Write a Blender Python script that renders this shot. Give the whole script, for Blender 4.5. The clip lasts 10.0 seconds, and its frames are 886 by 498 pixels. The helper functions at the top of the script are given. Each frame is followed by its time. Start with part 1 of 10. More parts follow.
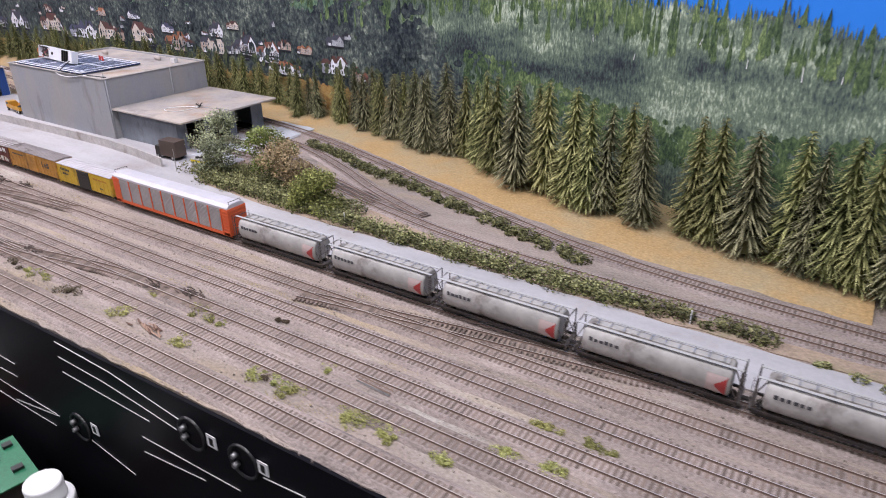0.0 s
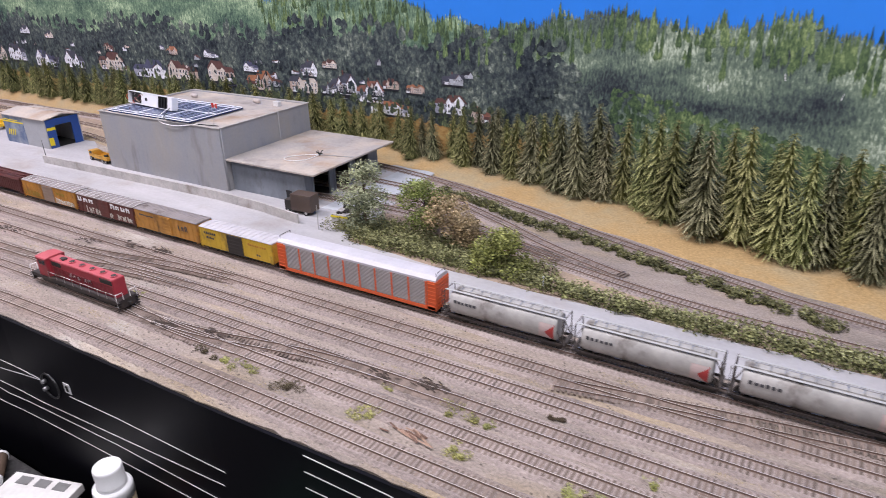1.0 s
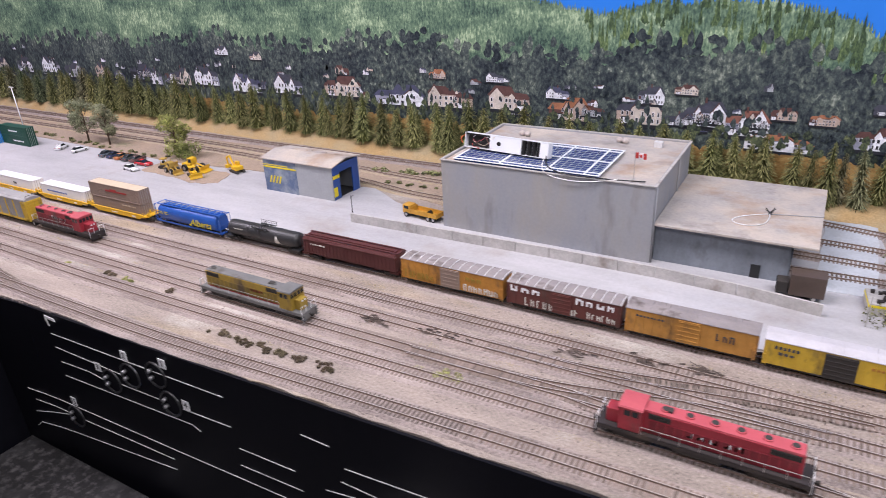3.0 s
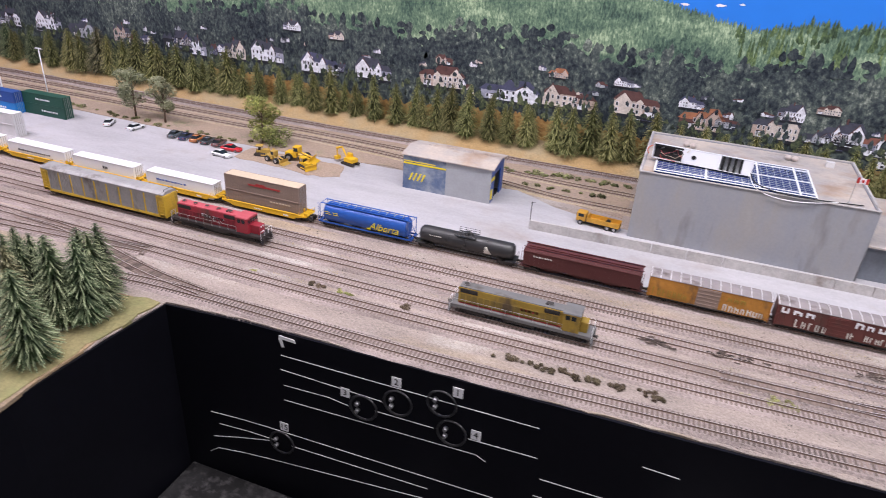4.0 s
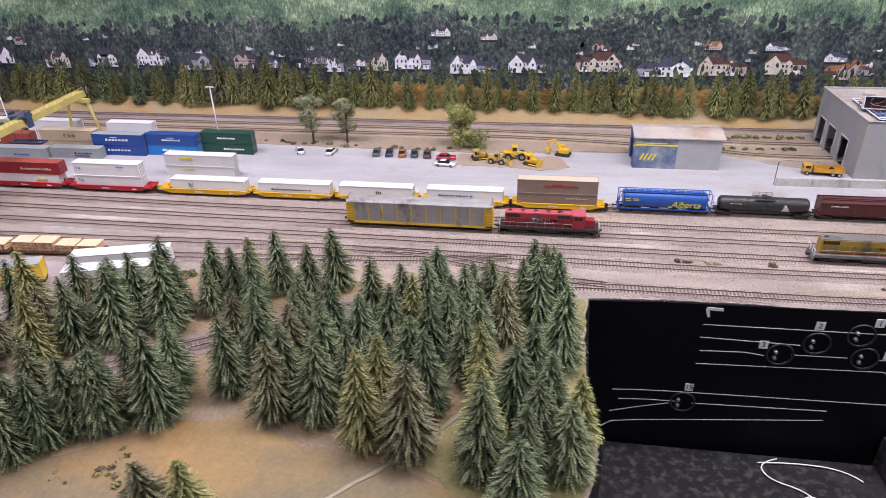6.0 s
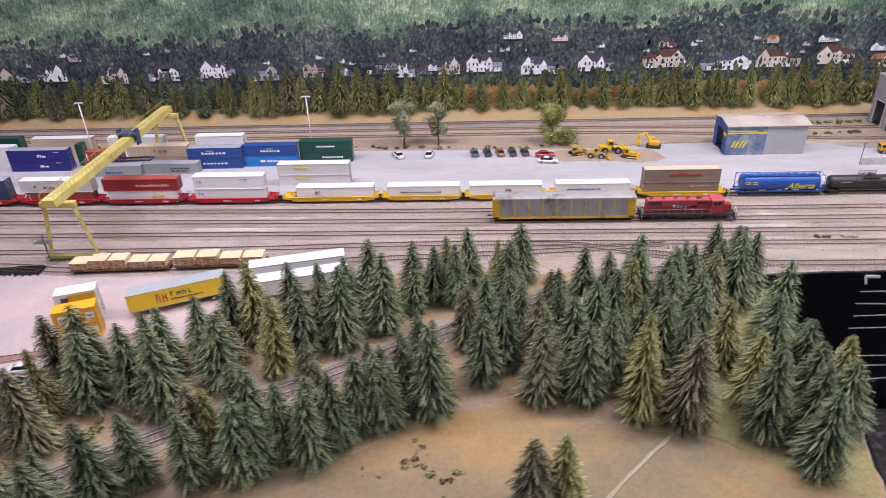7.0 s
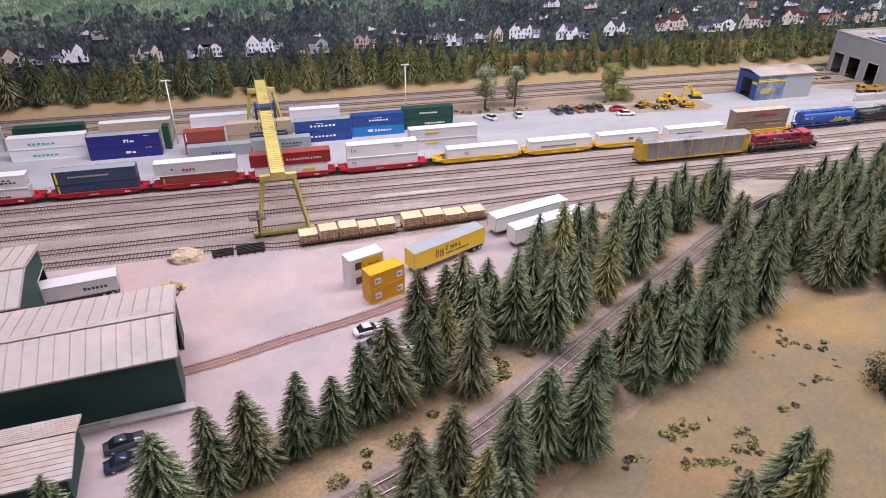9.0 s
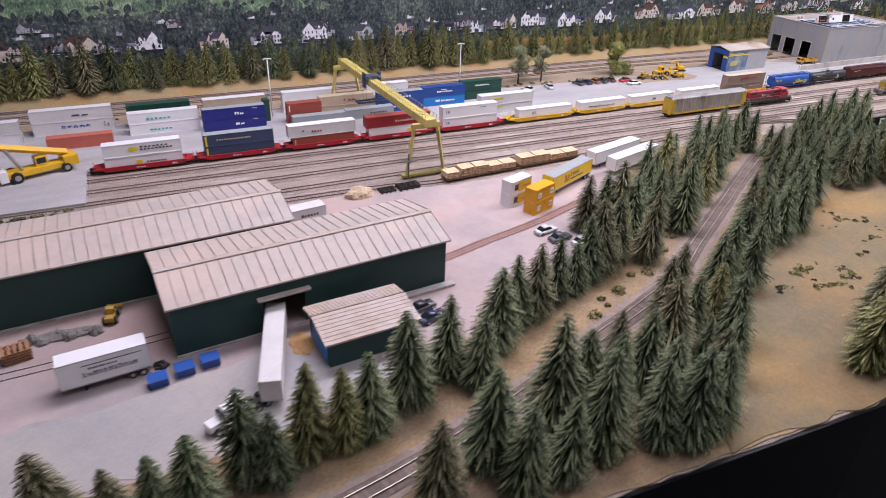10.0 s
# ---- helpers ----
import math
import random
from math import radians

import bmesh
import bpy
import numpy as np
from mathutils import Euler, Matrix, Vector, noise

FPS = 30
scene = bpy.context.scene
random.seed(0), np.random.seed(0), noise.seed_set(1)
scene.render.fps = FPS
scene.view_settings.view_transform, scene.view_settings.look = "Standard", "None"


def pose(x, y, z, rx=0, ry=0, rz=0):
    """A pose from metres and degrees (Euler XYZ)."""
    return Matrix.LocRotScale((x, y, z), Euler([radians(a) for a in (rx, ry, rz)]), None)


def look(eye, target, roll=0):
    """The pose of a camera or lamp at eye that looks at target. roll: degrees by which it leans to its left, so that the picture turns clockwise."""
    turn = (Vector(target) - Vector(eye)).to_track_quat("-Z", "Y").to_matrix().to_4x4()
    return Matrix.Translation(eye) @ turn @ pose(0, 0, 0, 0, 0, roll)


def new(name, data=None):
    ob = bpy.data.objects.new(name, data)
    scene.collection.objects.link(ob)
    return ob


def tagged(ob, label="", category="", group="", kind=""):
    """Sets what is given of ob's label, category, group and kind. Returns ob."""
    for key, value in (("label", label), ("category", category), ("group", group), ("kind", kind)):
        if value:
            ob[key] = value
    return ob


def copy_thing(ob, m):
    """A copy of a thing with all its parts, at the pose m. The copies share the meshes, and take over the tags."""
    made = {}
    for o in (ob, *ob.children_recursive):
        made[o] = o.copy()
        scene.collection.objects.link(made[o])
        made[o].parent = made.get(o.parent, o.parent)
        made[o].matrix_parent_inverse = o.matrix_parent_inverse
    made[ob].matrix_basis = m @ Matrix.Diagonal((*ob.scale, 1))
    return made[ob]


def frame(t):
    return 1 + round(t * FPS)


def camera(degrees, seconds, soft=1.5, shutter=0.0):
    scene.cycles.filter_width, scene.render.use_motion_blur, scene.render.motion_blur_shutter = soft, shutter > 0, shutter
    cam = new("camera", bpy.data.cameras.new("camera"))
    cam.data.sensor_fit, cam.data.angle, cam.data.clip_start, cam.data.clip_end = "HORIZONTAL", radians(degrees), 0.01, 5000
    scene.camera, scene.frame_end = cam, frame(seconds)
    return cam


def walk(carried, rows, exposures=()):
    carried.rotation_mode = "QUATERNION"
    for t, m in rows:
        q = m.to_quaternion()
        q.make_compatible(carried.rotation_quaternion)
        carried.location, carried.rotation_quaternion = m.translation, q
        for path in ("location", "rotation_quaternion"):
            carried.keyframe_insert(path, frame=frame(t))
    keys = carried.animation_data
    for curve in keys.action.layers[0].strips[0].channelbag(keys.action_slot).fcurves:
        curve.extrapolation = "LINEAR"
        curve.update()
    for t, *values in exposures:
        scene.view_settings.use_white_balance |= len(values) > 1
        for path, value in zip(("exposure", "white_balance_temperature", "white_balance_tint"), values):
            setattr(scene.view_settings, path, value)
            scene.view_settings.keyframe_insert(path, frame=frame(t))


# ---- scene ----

# The layout is a model railway at about 1:87. x runs along the main track, y towards the
# painted backdrop, z up from the ballast.
cam = camera(67.9, 10.0, soft=0.45, shutter=0.2)
PATH = [
    (0, (2.496, -0.619, 0.46), (1.529, 0.898, -0.415), -0.2),
    (0.5, (2.295, -0.656, 0.473), (1.395, 0.912, -0.383), -1.4),
    (1, (2.128, -0.695, 0.492), (1.192, 0.865, -0.339), -1.3),
    (1.5, (1.92, -0.674, 0.49), (0.956, 0.861, -0.357), -1.2),
    (2, (1.701, -0.651, 0.466), (0.696, 0.855, -0.382), -0.4),
    (2.5, (1.467, -0.691, 0.485), (0.461, 0.824, -0.346), -2.0),
    (2.7, (1.378, -0.729, 0.503), (0.365, 0.785, -0.322), -3.2),
    (3.8, (0.717, -1.011, 0.611), (0.117, 0.65, -0.328), 2.9),
    (4, (0.618, -1.02, 0.581), (0.032, 0.658, -0.336), 3.6),
    (4.5, (0.439, -1.078, 0.582), (-0.093, 0.625, -0.322), 3.7),
    (5, (0.236, -1.229, 0.602), (-0.239, 0.479, -0.324), -1.0),
    (5.2, (0.155, -1.277, 0.608), (-0.27, 0.437, -0.33), -1.7),
    (6.3, (-0.299, -1.343, 0.664), (-0.518, 0.384, -0.32), -0.3),
    (6.5, (-0.375, -1.355, 0.661), (-0.555, 0.391, -0.299), 0.3),
    (7, (-0.621, -1.436, 0.678), (-0.727, 0.309, -0.294), -2.2),
    (7.5, (-0.894, -1.506, 0.676), (-0.832, 0.225, -0.325), -1.0),
    (8, (-1.111, -1.54, 0.667), (-0.986, 0.184, -0.338), -0.3),
    (8.5, (-1.317, -1.499, 0.679), (-1.073, 0.203, -0.343), -1.4),
    (9, (-1.467, -1.485, 0.673), (-1.025, 0.178, -0.346), 0.6),
    (9.5, (-1.758, -1.56, 0.662), (-1.14, 0.067, -0.323), 0.7),
    (10, (-2.077, -1.635, 0.641), (-1.332, -0.058, -0.339), 1.8),
]
EXPOSURES = [(0.0, 0.0), (10.0, 0.0)]
walk(cam, [(t, look(eye, target, roll)) for t, eye, target, roll in PATH], EXPOSURES)

# ---- light: a closed room with lamps on its ceiling ----
world = bpy.data.worlds.new("room_world")
scene.world = world
world.use_nodes = True
world.node_tree.nodes["Background"].inputs[0].default_value = (0.75, 0.8, 0.9, 1)
world.node_tree.nodes["Background"].inputs[1].default_value = 0.15


def ceiling_lamp(x, y, z, sx, sy, watts, colour):
    data = bpy.data.lights.new("ceiling_lamp", "AREA")
    data.shape, data.size, data.size_y, data.energy, data.color = "RECTANGLE", sx, sy, watts, colour
    ob = new("ceiling_lamp", data)
    ob.location = (x, y, z)
    return ob


for x, back, front, colour in ((2.05, 29, 21, (0.975, 0.945, 1.02)), (0.2, 31.5, 9.5, (0.995, 0.93, 1.01)), (-1.5, 30.5, 9.0, (0.995, 0.905, 1.065))):
    ceiling_lamp(x, -0.28, 1.62, 1.3, 0.4, back, colour)
    ceiling_lamp(x, -1.45, 1.62, 1.3, 0.4, front, colour)

# ---- materials ----


def mat(name, rgb, rough=0.6, metal=0.0, grain=500.0, var=0.12, stain=6.0, stain_var=0.12, bump=0.15, rand=0.0, island=0.0, tint=None, coat=0.0, deep=0.0008, detail=3.0, fine=0.5, spec=0.5, streak=1.0, along=1.0, smear=None, smear2=None):
    """A painted, weathered surface: fine grain, broad stains and a little relief."""
    m = bpy.data.materials.new(name)
    m.use_nodes = True
    nt = m.node_tree
    n, l = nt.nodes, nt.links
    b = n["Principled BSDF"]
    b.inputs["Roughness"].default_value, b.inputs["Metallic"].default_value = rough, metal
    b.inputs["Coat Weight"].default_value, b.inputs["Specular IOR Level"].default_value = coat, spec
    co = n.new("ShaderNodeTexCoord")
    f = n.new("ShaderNodeTexNoise")
    f.inputs["Scale"].default_value, f.inputs["Detail"].default_value, f.inputs["Roughness"].default_value = grain, detail, fine
    l.new(co.outputs["Object"], f.inputs["Vector"])
    s = n.new("ShaderNodeTexNoise")
    s.inputs["Scale"].default_value, s.inputs["Detail"].default_value, s.inputs["Roughness"].default_value = stain, 6, 0.65
    if streak != 1 or along != 1:
        mp = n.new("ShaderNodeMapping"); mp.inputs["Scale"].default_value = (along, 1, streak)
        l.new(co.outputs["Object"], mp.inputs["Vector"]); l.new(mp.outputs[0], s.inputs["Vector"])
    else:
        l.new(co.outputs["Object"], s.inputs["Vector"])
    # brightness factor = 1 + var * (grain - .5) * 4 + stain_var * (stain - .5) * 4
    a1 = n.new("ShaderNodeMath"); a1.operation = "MULTIPLY_ADD"
    l.new(f.outputs["Fac"], a1.inputs[0]); a1.inputs[1].default_value, a1.inputs[2].default_value = 4 * var, 1 - 2 * var
    a2 = n.new("ShaderNodeMath"); a2.operation = "MULTIPLY_ADD"
    l.new(s.outputs["Fac"], a2.inputs[0]); a2.inputs[1].default_value = 4 * stain_var
    a3 = n.new("ShaderNodeMath"); a3.operation = "SUBTRACT"
    l.new(a1.outputs[0], a3.inputs[0]); a3.inputs[1].default_value = 2 * stain_var
    l.new(a3.outputs[0], a2.inputs[2])
    last = a2
    for amount, node, out in ((rand, "ShaderNodeObjectInfo", "Random"), (island, "ShaderNodeNewGeometry", "Random Per Island")):
        if amount:
            r = n.new(node)
            k = n.new("ShaderNodeMath"); k.operation = "MULTIPLY_ADD"
            l.new(r.outputs[out], k.inputs[0]); k.inputs[1].default_value = 2 * amount
            k2 = n.new("ShaderNodeMath"); k2.operation = "SUBTRACT"
            l.new(last.outputs[0], k2.inputs[0]); k2.inputs[1].default_value = amount
            l.new(k2.outputs[0], k.inputs[2])
            last = k
    base = n.new("ShaderNodeRGB"); base.outputs[0].default_value = (*rgb, 1)
    colour = base.outputs[0]
    if tint:
        mx = n.new("ShaderNodeMix"); mx.data_type = "RGBA"
        l.new(colour, mx.inputs["A"]); mx.inputs["B"].default_value = (*tint, 1)
        rp = n.new("ShaderNodeMapRange"); rp.inputs["From Min"].default_value, rp.inputs["From Max"].default_value = 0.42, 0.62
        l.new(s.outputs["Fac"], rp.inputs["Value"]); l.new(rp.outputs[0], mx.inputs["Factor"])
        colour = mx.outputs["Result"]
    for k, patchy in enumerate(q for q in (smear, smear2) if q):
        # grime: (colour, scale, upright stretch, threshold, stretch along x)
        smear = patchy
        mp = n.new("ShaderNodeMapping"); mp.inputs["Scale"].default_value = (smear[4] if len(smear) > 4 else 1, 1, smear[2])
        mp.inputs["Location"].default_value = (3.1 + 5 * k, 1.7, 0.4)
        g = n.new("ShaderNodeTexNoise"); g.inputs["Scale"].default_value, g.inputs["Detail"].default_value, g.inputs["Roughness"].default_value = smear[1], 4, 0.6
        l.new(co.outputs["Object"], mp.inputs["Vector"]); l.new(mp.outputs[0], g.inputs["Vector"])
        rs = n.new("ShaderNodeMapRange"); rs.inputs["From Min"].default_value, rs.inputs["From Max"].default_value, rs.inputs["To Max"].default_value = smear[3], smear[3] + 0.16, 0.8
        l.new(g.outputs["Fac"], rs.inputs["Value"])
        ms = n.new("ShaderNodeMix"); ms.data_type = "RGBA"
        l.new(rs.outputs[0], ms.inputs["Factor"]); l.new(colour, ms.inputs["A"]); ms.inputs["B"].default_value = (*smear[0], 1)
        colour = ms.outputs["Result"]
    v = n.new("ShaderNodeVectorMath"); v.operation = "SCALE"
    l.new(colour, v.inputs[0]); l.new(last.outputs[0], v.inputs["Scale"])
    l.new(v.outputs[0], b.inputs["Base Color"])
    if bump:
        bp = n.new("ShaderNodeBump"); bp.inputs["Strength"].default_value, bp.inputs["Distance"].default_value = bump, deep
        l.new(f.outputs["Fac"], bp.inputs["Height"]); l.new(bp.outputs[0], b.inputs["Normal"])
    return m


def foliage(name, dark, light, pale_lit_tip, clump=0.0):
    """Needles and leaves: each clump its own tone, paler where the painted attribute marks lit ends."""
    m = bpy.data.materials.new(name)
    m.use_nodes = True
    n, l = m.node_tree.nodes, m.node_tree.links
    b = n["Principled BSDF"]
    b.inputs["Roughness"].default_value = 0.75
    b.inputs["Specular IOR Level"].default_value = 0.25
    g = n.new("ShaderNodeNewGeometry")
    o = n.new("ShaderNodeObjectInfo")
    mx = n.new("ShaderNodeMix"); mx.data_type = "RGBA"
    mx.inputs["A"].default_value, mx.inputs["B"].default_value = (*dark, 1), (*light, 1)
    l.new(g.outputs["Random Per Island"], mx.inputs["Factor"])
    at = n.new("ShaderNodeAttribute"); at.attribute_name = "pale_lit_tip"
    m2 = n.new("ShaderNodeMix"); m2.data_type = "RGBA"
    l.new(at.outputs["Fac"], m2.inputs["Factor"]); l.new(mx.outputs["Result"], m2.inputs["A"]); m2.inputs["B"].default_value = (*pale_lit_tip, 1)
    k = n.new("ShaderNodeMapRange"); k.inputs["To Min"].default_value, k.inputs["To Max"].default_value = 0.75, 1.3
    l.new(o.outputs["Random"], k.inputs["Value"])
    hs = n.new("ShaderNodeHueSaturation")
    w = n.new("ShaderNodeTexWhiteNoise"); w.noise_dimensions = "1D"
    l.new(o.outputs["Random"], w.inputs["W"])
    h = n.new("ShaderNodeMapRange"); h.inputs["To Min"].default_value, h.inputs["To Max"].default_value = 0.478, 0.506
    l.new(w.outputs["Value"], h.inputs["Value"]); l.new(h.outputs[0], hs.inputs["Hue"])
    l.new(m2.outputs["Result"], hs.inputs["Color"])
    v = n.new("ShaderNodeVectorMath"); v.operation = "SCALE"
    l.new(hs.outputs["Color"], v.inputs[0]); l.new(k.outputs[0], v.inputs["Scale"])
    colour = v.outputs[0]
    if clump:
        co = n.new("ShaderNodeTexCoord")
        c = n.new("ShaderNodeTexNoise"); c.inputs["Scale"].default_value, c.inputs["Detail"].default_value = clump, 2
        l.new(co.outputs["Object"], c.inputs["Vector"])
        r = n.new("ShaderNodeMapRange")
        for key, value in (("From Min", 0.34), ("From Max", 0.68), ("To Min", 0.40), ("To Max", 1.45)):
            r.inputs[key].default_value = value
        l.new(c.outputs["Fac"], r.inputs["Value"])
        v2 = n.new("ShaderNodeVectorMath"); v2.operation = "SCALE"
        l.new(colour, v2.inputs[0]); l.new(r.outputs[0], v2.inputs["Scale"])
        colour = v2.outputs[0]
    l.new(colour, b.inputs["Base Color"])
    return m


M_BALLAST = mat("ballast_gravel", (0.354, 0.297, 0.262), 0.95, grain=260, var=0.62, stain=14, along=0.3, stain_var=0.42, bump=1.0, tint=(0.325, 0.268, 0.235), deep=0.0024, detail=7, fine=0.80, smear=((0.50, 0.465, 0.43), 4.2, 0.28, 0.57), smear2=((0.39, 0.30, 0.185), 7, 1.0, 0.53, 0.30))
M_BED = mat("track_ballast", (0.335, 0.277, 0.258), 0.95, grain=300, var=0.65, stain=16, along=0.3, stain_var=0.40, bump=1.0, deep=0.0022, detail=7, fine=0.78, smear=((0.21, 0.165, 0.140), 10, 1.0, 0.56, 0.25))
M_BED_DARK = mat("dark_track_ballast", (0.160, 0.125, 0.110), 0.95, grain=300, var=0.5, stain=14, along=0.3, stain_var=0.25, bump=1.0, deep=0.0020, detail=6, fine=0.75)
M_SANDY = mat("sandy_dirt", (0.43, 0.345, 0.235), 0.95, grain=300, var=0.4, stain=12, along=0.3, stain_var=0.25, bump=0.8, deep=0.0015, detail=6, fine=0.72, tint=(0.37, 0.30, 0.235))
M_CONCRETE = mat("pale_concrete", (0.410, 0.400, 0.420), 0.85, grain=160, var=0.09, stain=9, along=0.25, stain_var=0.22, bump=0.12, detail=5, fine=0.7, smear=((0.33, 0.29, 0.27), 5, 1.0, 0.56))
M_YARD = mat("pinkish_concrete_yard", (0.345, 0.306, 0.312), 0.8, smear=((0.44, 0.31, 0.285), 3.5, 1.0, 0.50), grain=240, var=0.05, stain=2.6, stain_var=0.11, bump=0.1, tint=(0.47, 0.375, 0.365))
M_YARD_G = mat("grey_concrete_yard", (0.355, 0.352, 0.362), 0.8, grain=240, var=0.07, stain=3.5, stain_var=0.16, bump=0.1, tint=(0.40, 0.365, 0.345), smear=((0.25, 0.24, 0.24), 5, 1.0, 0.56))
M_GRASS = mat("dry_static_grass", (0.44, 0.295, 0.135), 0.95, detail=6, fine=0.7, grain=230, var=0.35, stain=6, stain_var=0.2, bump=0.9, tint=(0.34, 0.27, 0.16))
M_MEADOW = mat("olive_tan_meadow", (0.205, 0.166, 0.104), 0.95, detail=6, fine=0.72, grain=170, var=0.22, stain=4.2, stain_var=0.20, bump=0.9, tint=(0.255, 0.175, 0.080), smear=((0.31, 0.185, 0.075), 3.2, 1.0, 0.50), smear2=((0.15, 0.135, 0.075), 7, 1.0, 0.58))
M_SOIL = mat("grey_brown_soil", (0.36, 0.275, 0.215), 0.95, detail=6, fine=0.7, grain=230, var=0.4, stain=7, stain_var=0.22, bump=0.9, tint=(0.33, 0.25, 0.185), smear=((0.22, 0.215, 0.12), 16, 1.0, 0.57))
M_FOREST = mat("brown_forest_floor", (0.355, 0.25, 0.14), 0.95, detail=6, fine=0.7, grain=230, var=0.35, stain=9, stain_var=0.25, bump=0.9, tint=(0.22, 0.17, 0.12))
M_TIE = mat("weathered_brown_tie", (0.195, 0.150, 0.128), 0.85, grain=700, var=0.25, stain=4, stain_var=0.40, bump=0.2, rand=0.35)
M_RAIL = mat("rusty_rail", (0.20, 0.140, 0.115), 0.7, 0.1, grain=300, var=0.2, bump=0)
M_RAILTOP = mat("worn_rail_head", (0.66, 0.60, 0.57), 0.38, 0.55, grain=90, var=0.2, stain=9, stain_var=0.35, bump=0)
M_FASCIA = mat("black_painted_board", (0.0052, 0.0052, 0.0080), 0.42, spec=0.12, grain=80, var=0.1, stain=3, stain_var=0.2, bump=0.03)
M_SHELF = mat("dark_dusty_shelf", (0.014, 0.0135, 0.014), 0.5, spec=0.2, grain=90, var=0.3, detail=5, fine=0.75, bump=0.2, smear=((0.060, 0.057, 0.058), 60, 1.0, 0.49), smear2=((0.036, 0.035, 0.036), 9, 1.0, 0.48))
M_WHITE = mat("white_paint", (0.78, 0.78, 0.80), 0.45, var=0.03, stain=20, stain_var=0.06, bump=0.03)
M_BRIGHT = mat("clean_white_roof", (0.78, 0.79, 0.83), 0.4, var=0.02, stain_var=0.03, bump=0)
M_LINE = mat("white_tape", (0.75, 0.75, 0.75), 0.5, var=0.03, bump=0)
M_BLACK = mat("black_plastic", (0.012, 0.012, 0.013), 0.4, var=0.1, bump=0.02)
M_DARK = mat("dark_underframe", (0.035, 0.03, 0.028), 0.7, var=0.2, bump=0.1)
M_STEEL = mat("bare_steel", (0.45, 0.44, 0.43), 0.4, 0.7, var=0.1, bump=0)
# near black: the shade inside buildings and doorways, put into the colour
M_INSIDE = mat("interior_shade", (0.02, 0.02, 0.022), 0.9, var=0.1, bump=0)
M_GLASS = mat("dark_window_glass", (0.015, 0.02, 0.025), 0.08, var=0.0, stain_var=0, bump=0)
M_WALL = mat("room_wall_paint", (0.6, 0.6, 0.58), 0.9, var=0.03, bump=0.03)
M_FLOOR = mat("room_floor_carpet", (0.03, 0.03, 0.034), 0.95, var=0.2, bump=0.2)
M_TRUNK = mat("tree_bark", (0.10, 0.065, 0.045), 0.9, var=0.3, bump=0.3)
# needles: dark colours also paint shade between fronds, pale ones frosting and light
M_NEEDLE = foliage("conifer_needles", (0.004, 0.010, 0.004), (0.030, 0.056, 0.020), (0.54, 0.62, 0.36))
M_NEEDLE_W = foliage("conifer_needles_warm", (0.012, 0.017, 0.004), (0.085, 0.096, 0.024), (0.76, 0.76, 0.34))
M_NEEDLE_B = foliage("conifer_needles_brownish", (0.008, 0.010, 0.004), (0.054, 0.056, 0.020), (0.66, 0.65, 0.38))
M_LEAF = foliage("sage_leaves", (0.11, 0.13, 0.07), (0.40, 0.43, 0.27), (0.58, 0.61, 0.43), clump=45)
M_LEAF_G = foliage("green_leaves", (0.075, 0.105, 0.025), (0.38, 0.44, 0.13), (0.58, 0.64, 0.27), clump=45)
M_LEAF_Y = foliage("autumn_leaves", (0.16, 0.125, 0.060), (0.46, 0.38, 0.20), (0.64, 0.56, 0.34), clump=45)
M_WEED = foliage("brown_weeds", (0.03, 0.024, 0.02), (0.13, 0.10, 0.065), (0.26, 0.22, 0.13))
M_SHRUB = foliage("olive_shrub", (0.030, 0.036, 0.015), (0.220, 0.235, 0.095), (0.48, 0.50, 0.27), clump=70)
M_TUFT = foliage("pale_static_grass", (0.11, 0.115, 0.035), (0.38, 0.39, 0.13), (0.56, 0.58, 0.27))

# ---- helpers for building ----


def part(name, bm, material, parent, label=""):
    me = bpy.data.meshes.new(name)
    bm.to_mesh(me)
    bm.free()
    for one in (material if isinstance(material, (list, tuple)) else [material]):
        me.materials.append(one)
    ob = new(name, me)
    ob.parent = parent
    return tagged(ob, label) if label else ob


def thing(name, at, turn=0.0, label="", category="", group="", kind=""):
    ob = new(name)
    ob.empty_display_size = 0.01
    ob.matrix_world = Matrix.Translation(at) @ Matrix.Rotation(radians(turn), 4, "Z")
    return tagged(ob, label, category, group, kind)


def solid(name, bm, material, label="", category="", kind="", group=""):
    """A top-level mesh."""
    return tagged(part(name, bm, material, None), label, category, group, kind)


def box(bm, x0, x1, y0, y1, z0, z1, bevel=0.0, slot=0):
    v = [bm.verts.new(p) for p in ((x0, y0, z0), (x1, y0, z0), (x1, y1, z0), (x0, y1, z0), (x0, y0, z1), (x1, y0, z1), (x1, y1, z1), (x0, y1, z1))]
    fs = [bm.faces.new([v[i] for i in q]) for q in ((3, 2, 1, 0), (4, 5, 6, 7), (0, 1, 5, 4), (1, 2, 6, 5), (2, 3, 7, 6), (3, 0, 4, 7))]
    for f in fs:
        f.material_index = slot
    if bevel:
        bmesh.ops.bevel(bm, geom=list({e for f in fs for e in f.edges}), offset=bevel, segments=2, affect="EDGES", profile=0.6)
    return v


def boxes(*items, bevel=0.0):
    bm = bmesh.new()
    for it in items:
        box(bm, *it, bevel=bevel)
    return bm


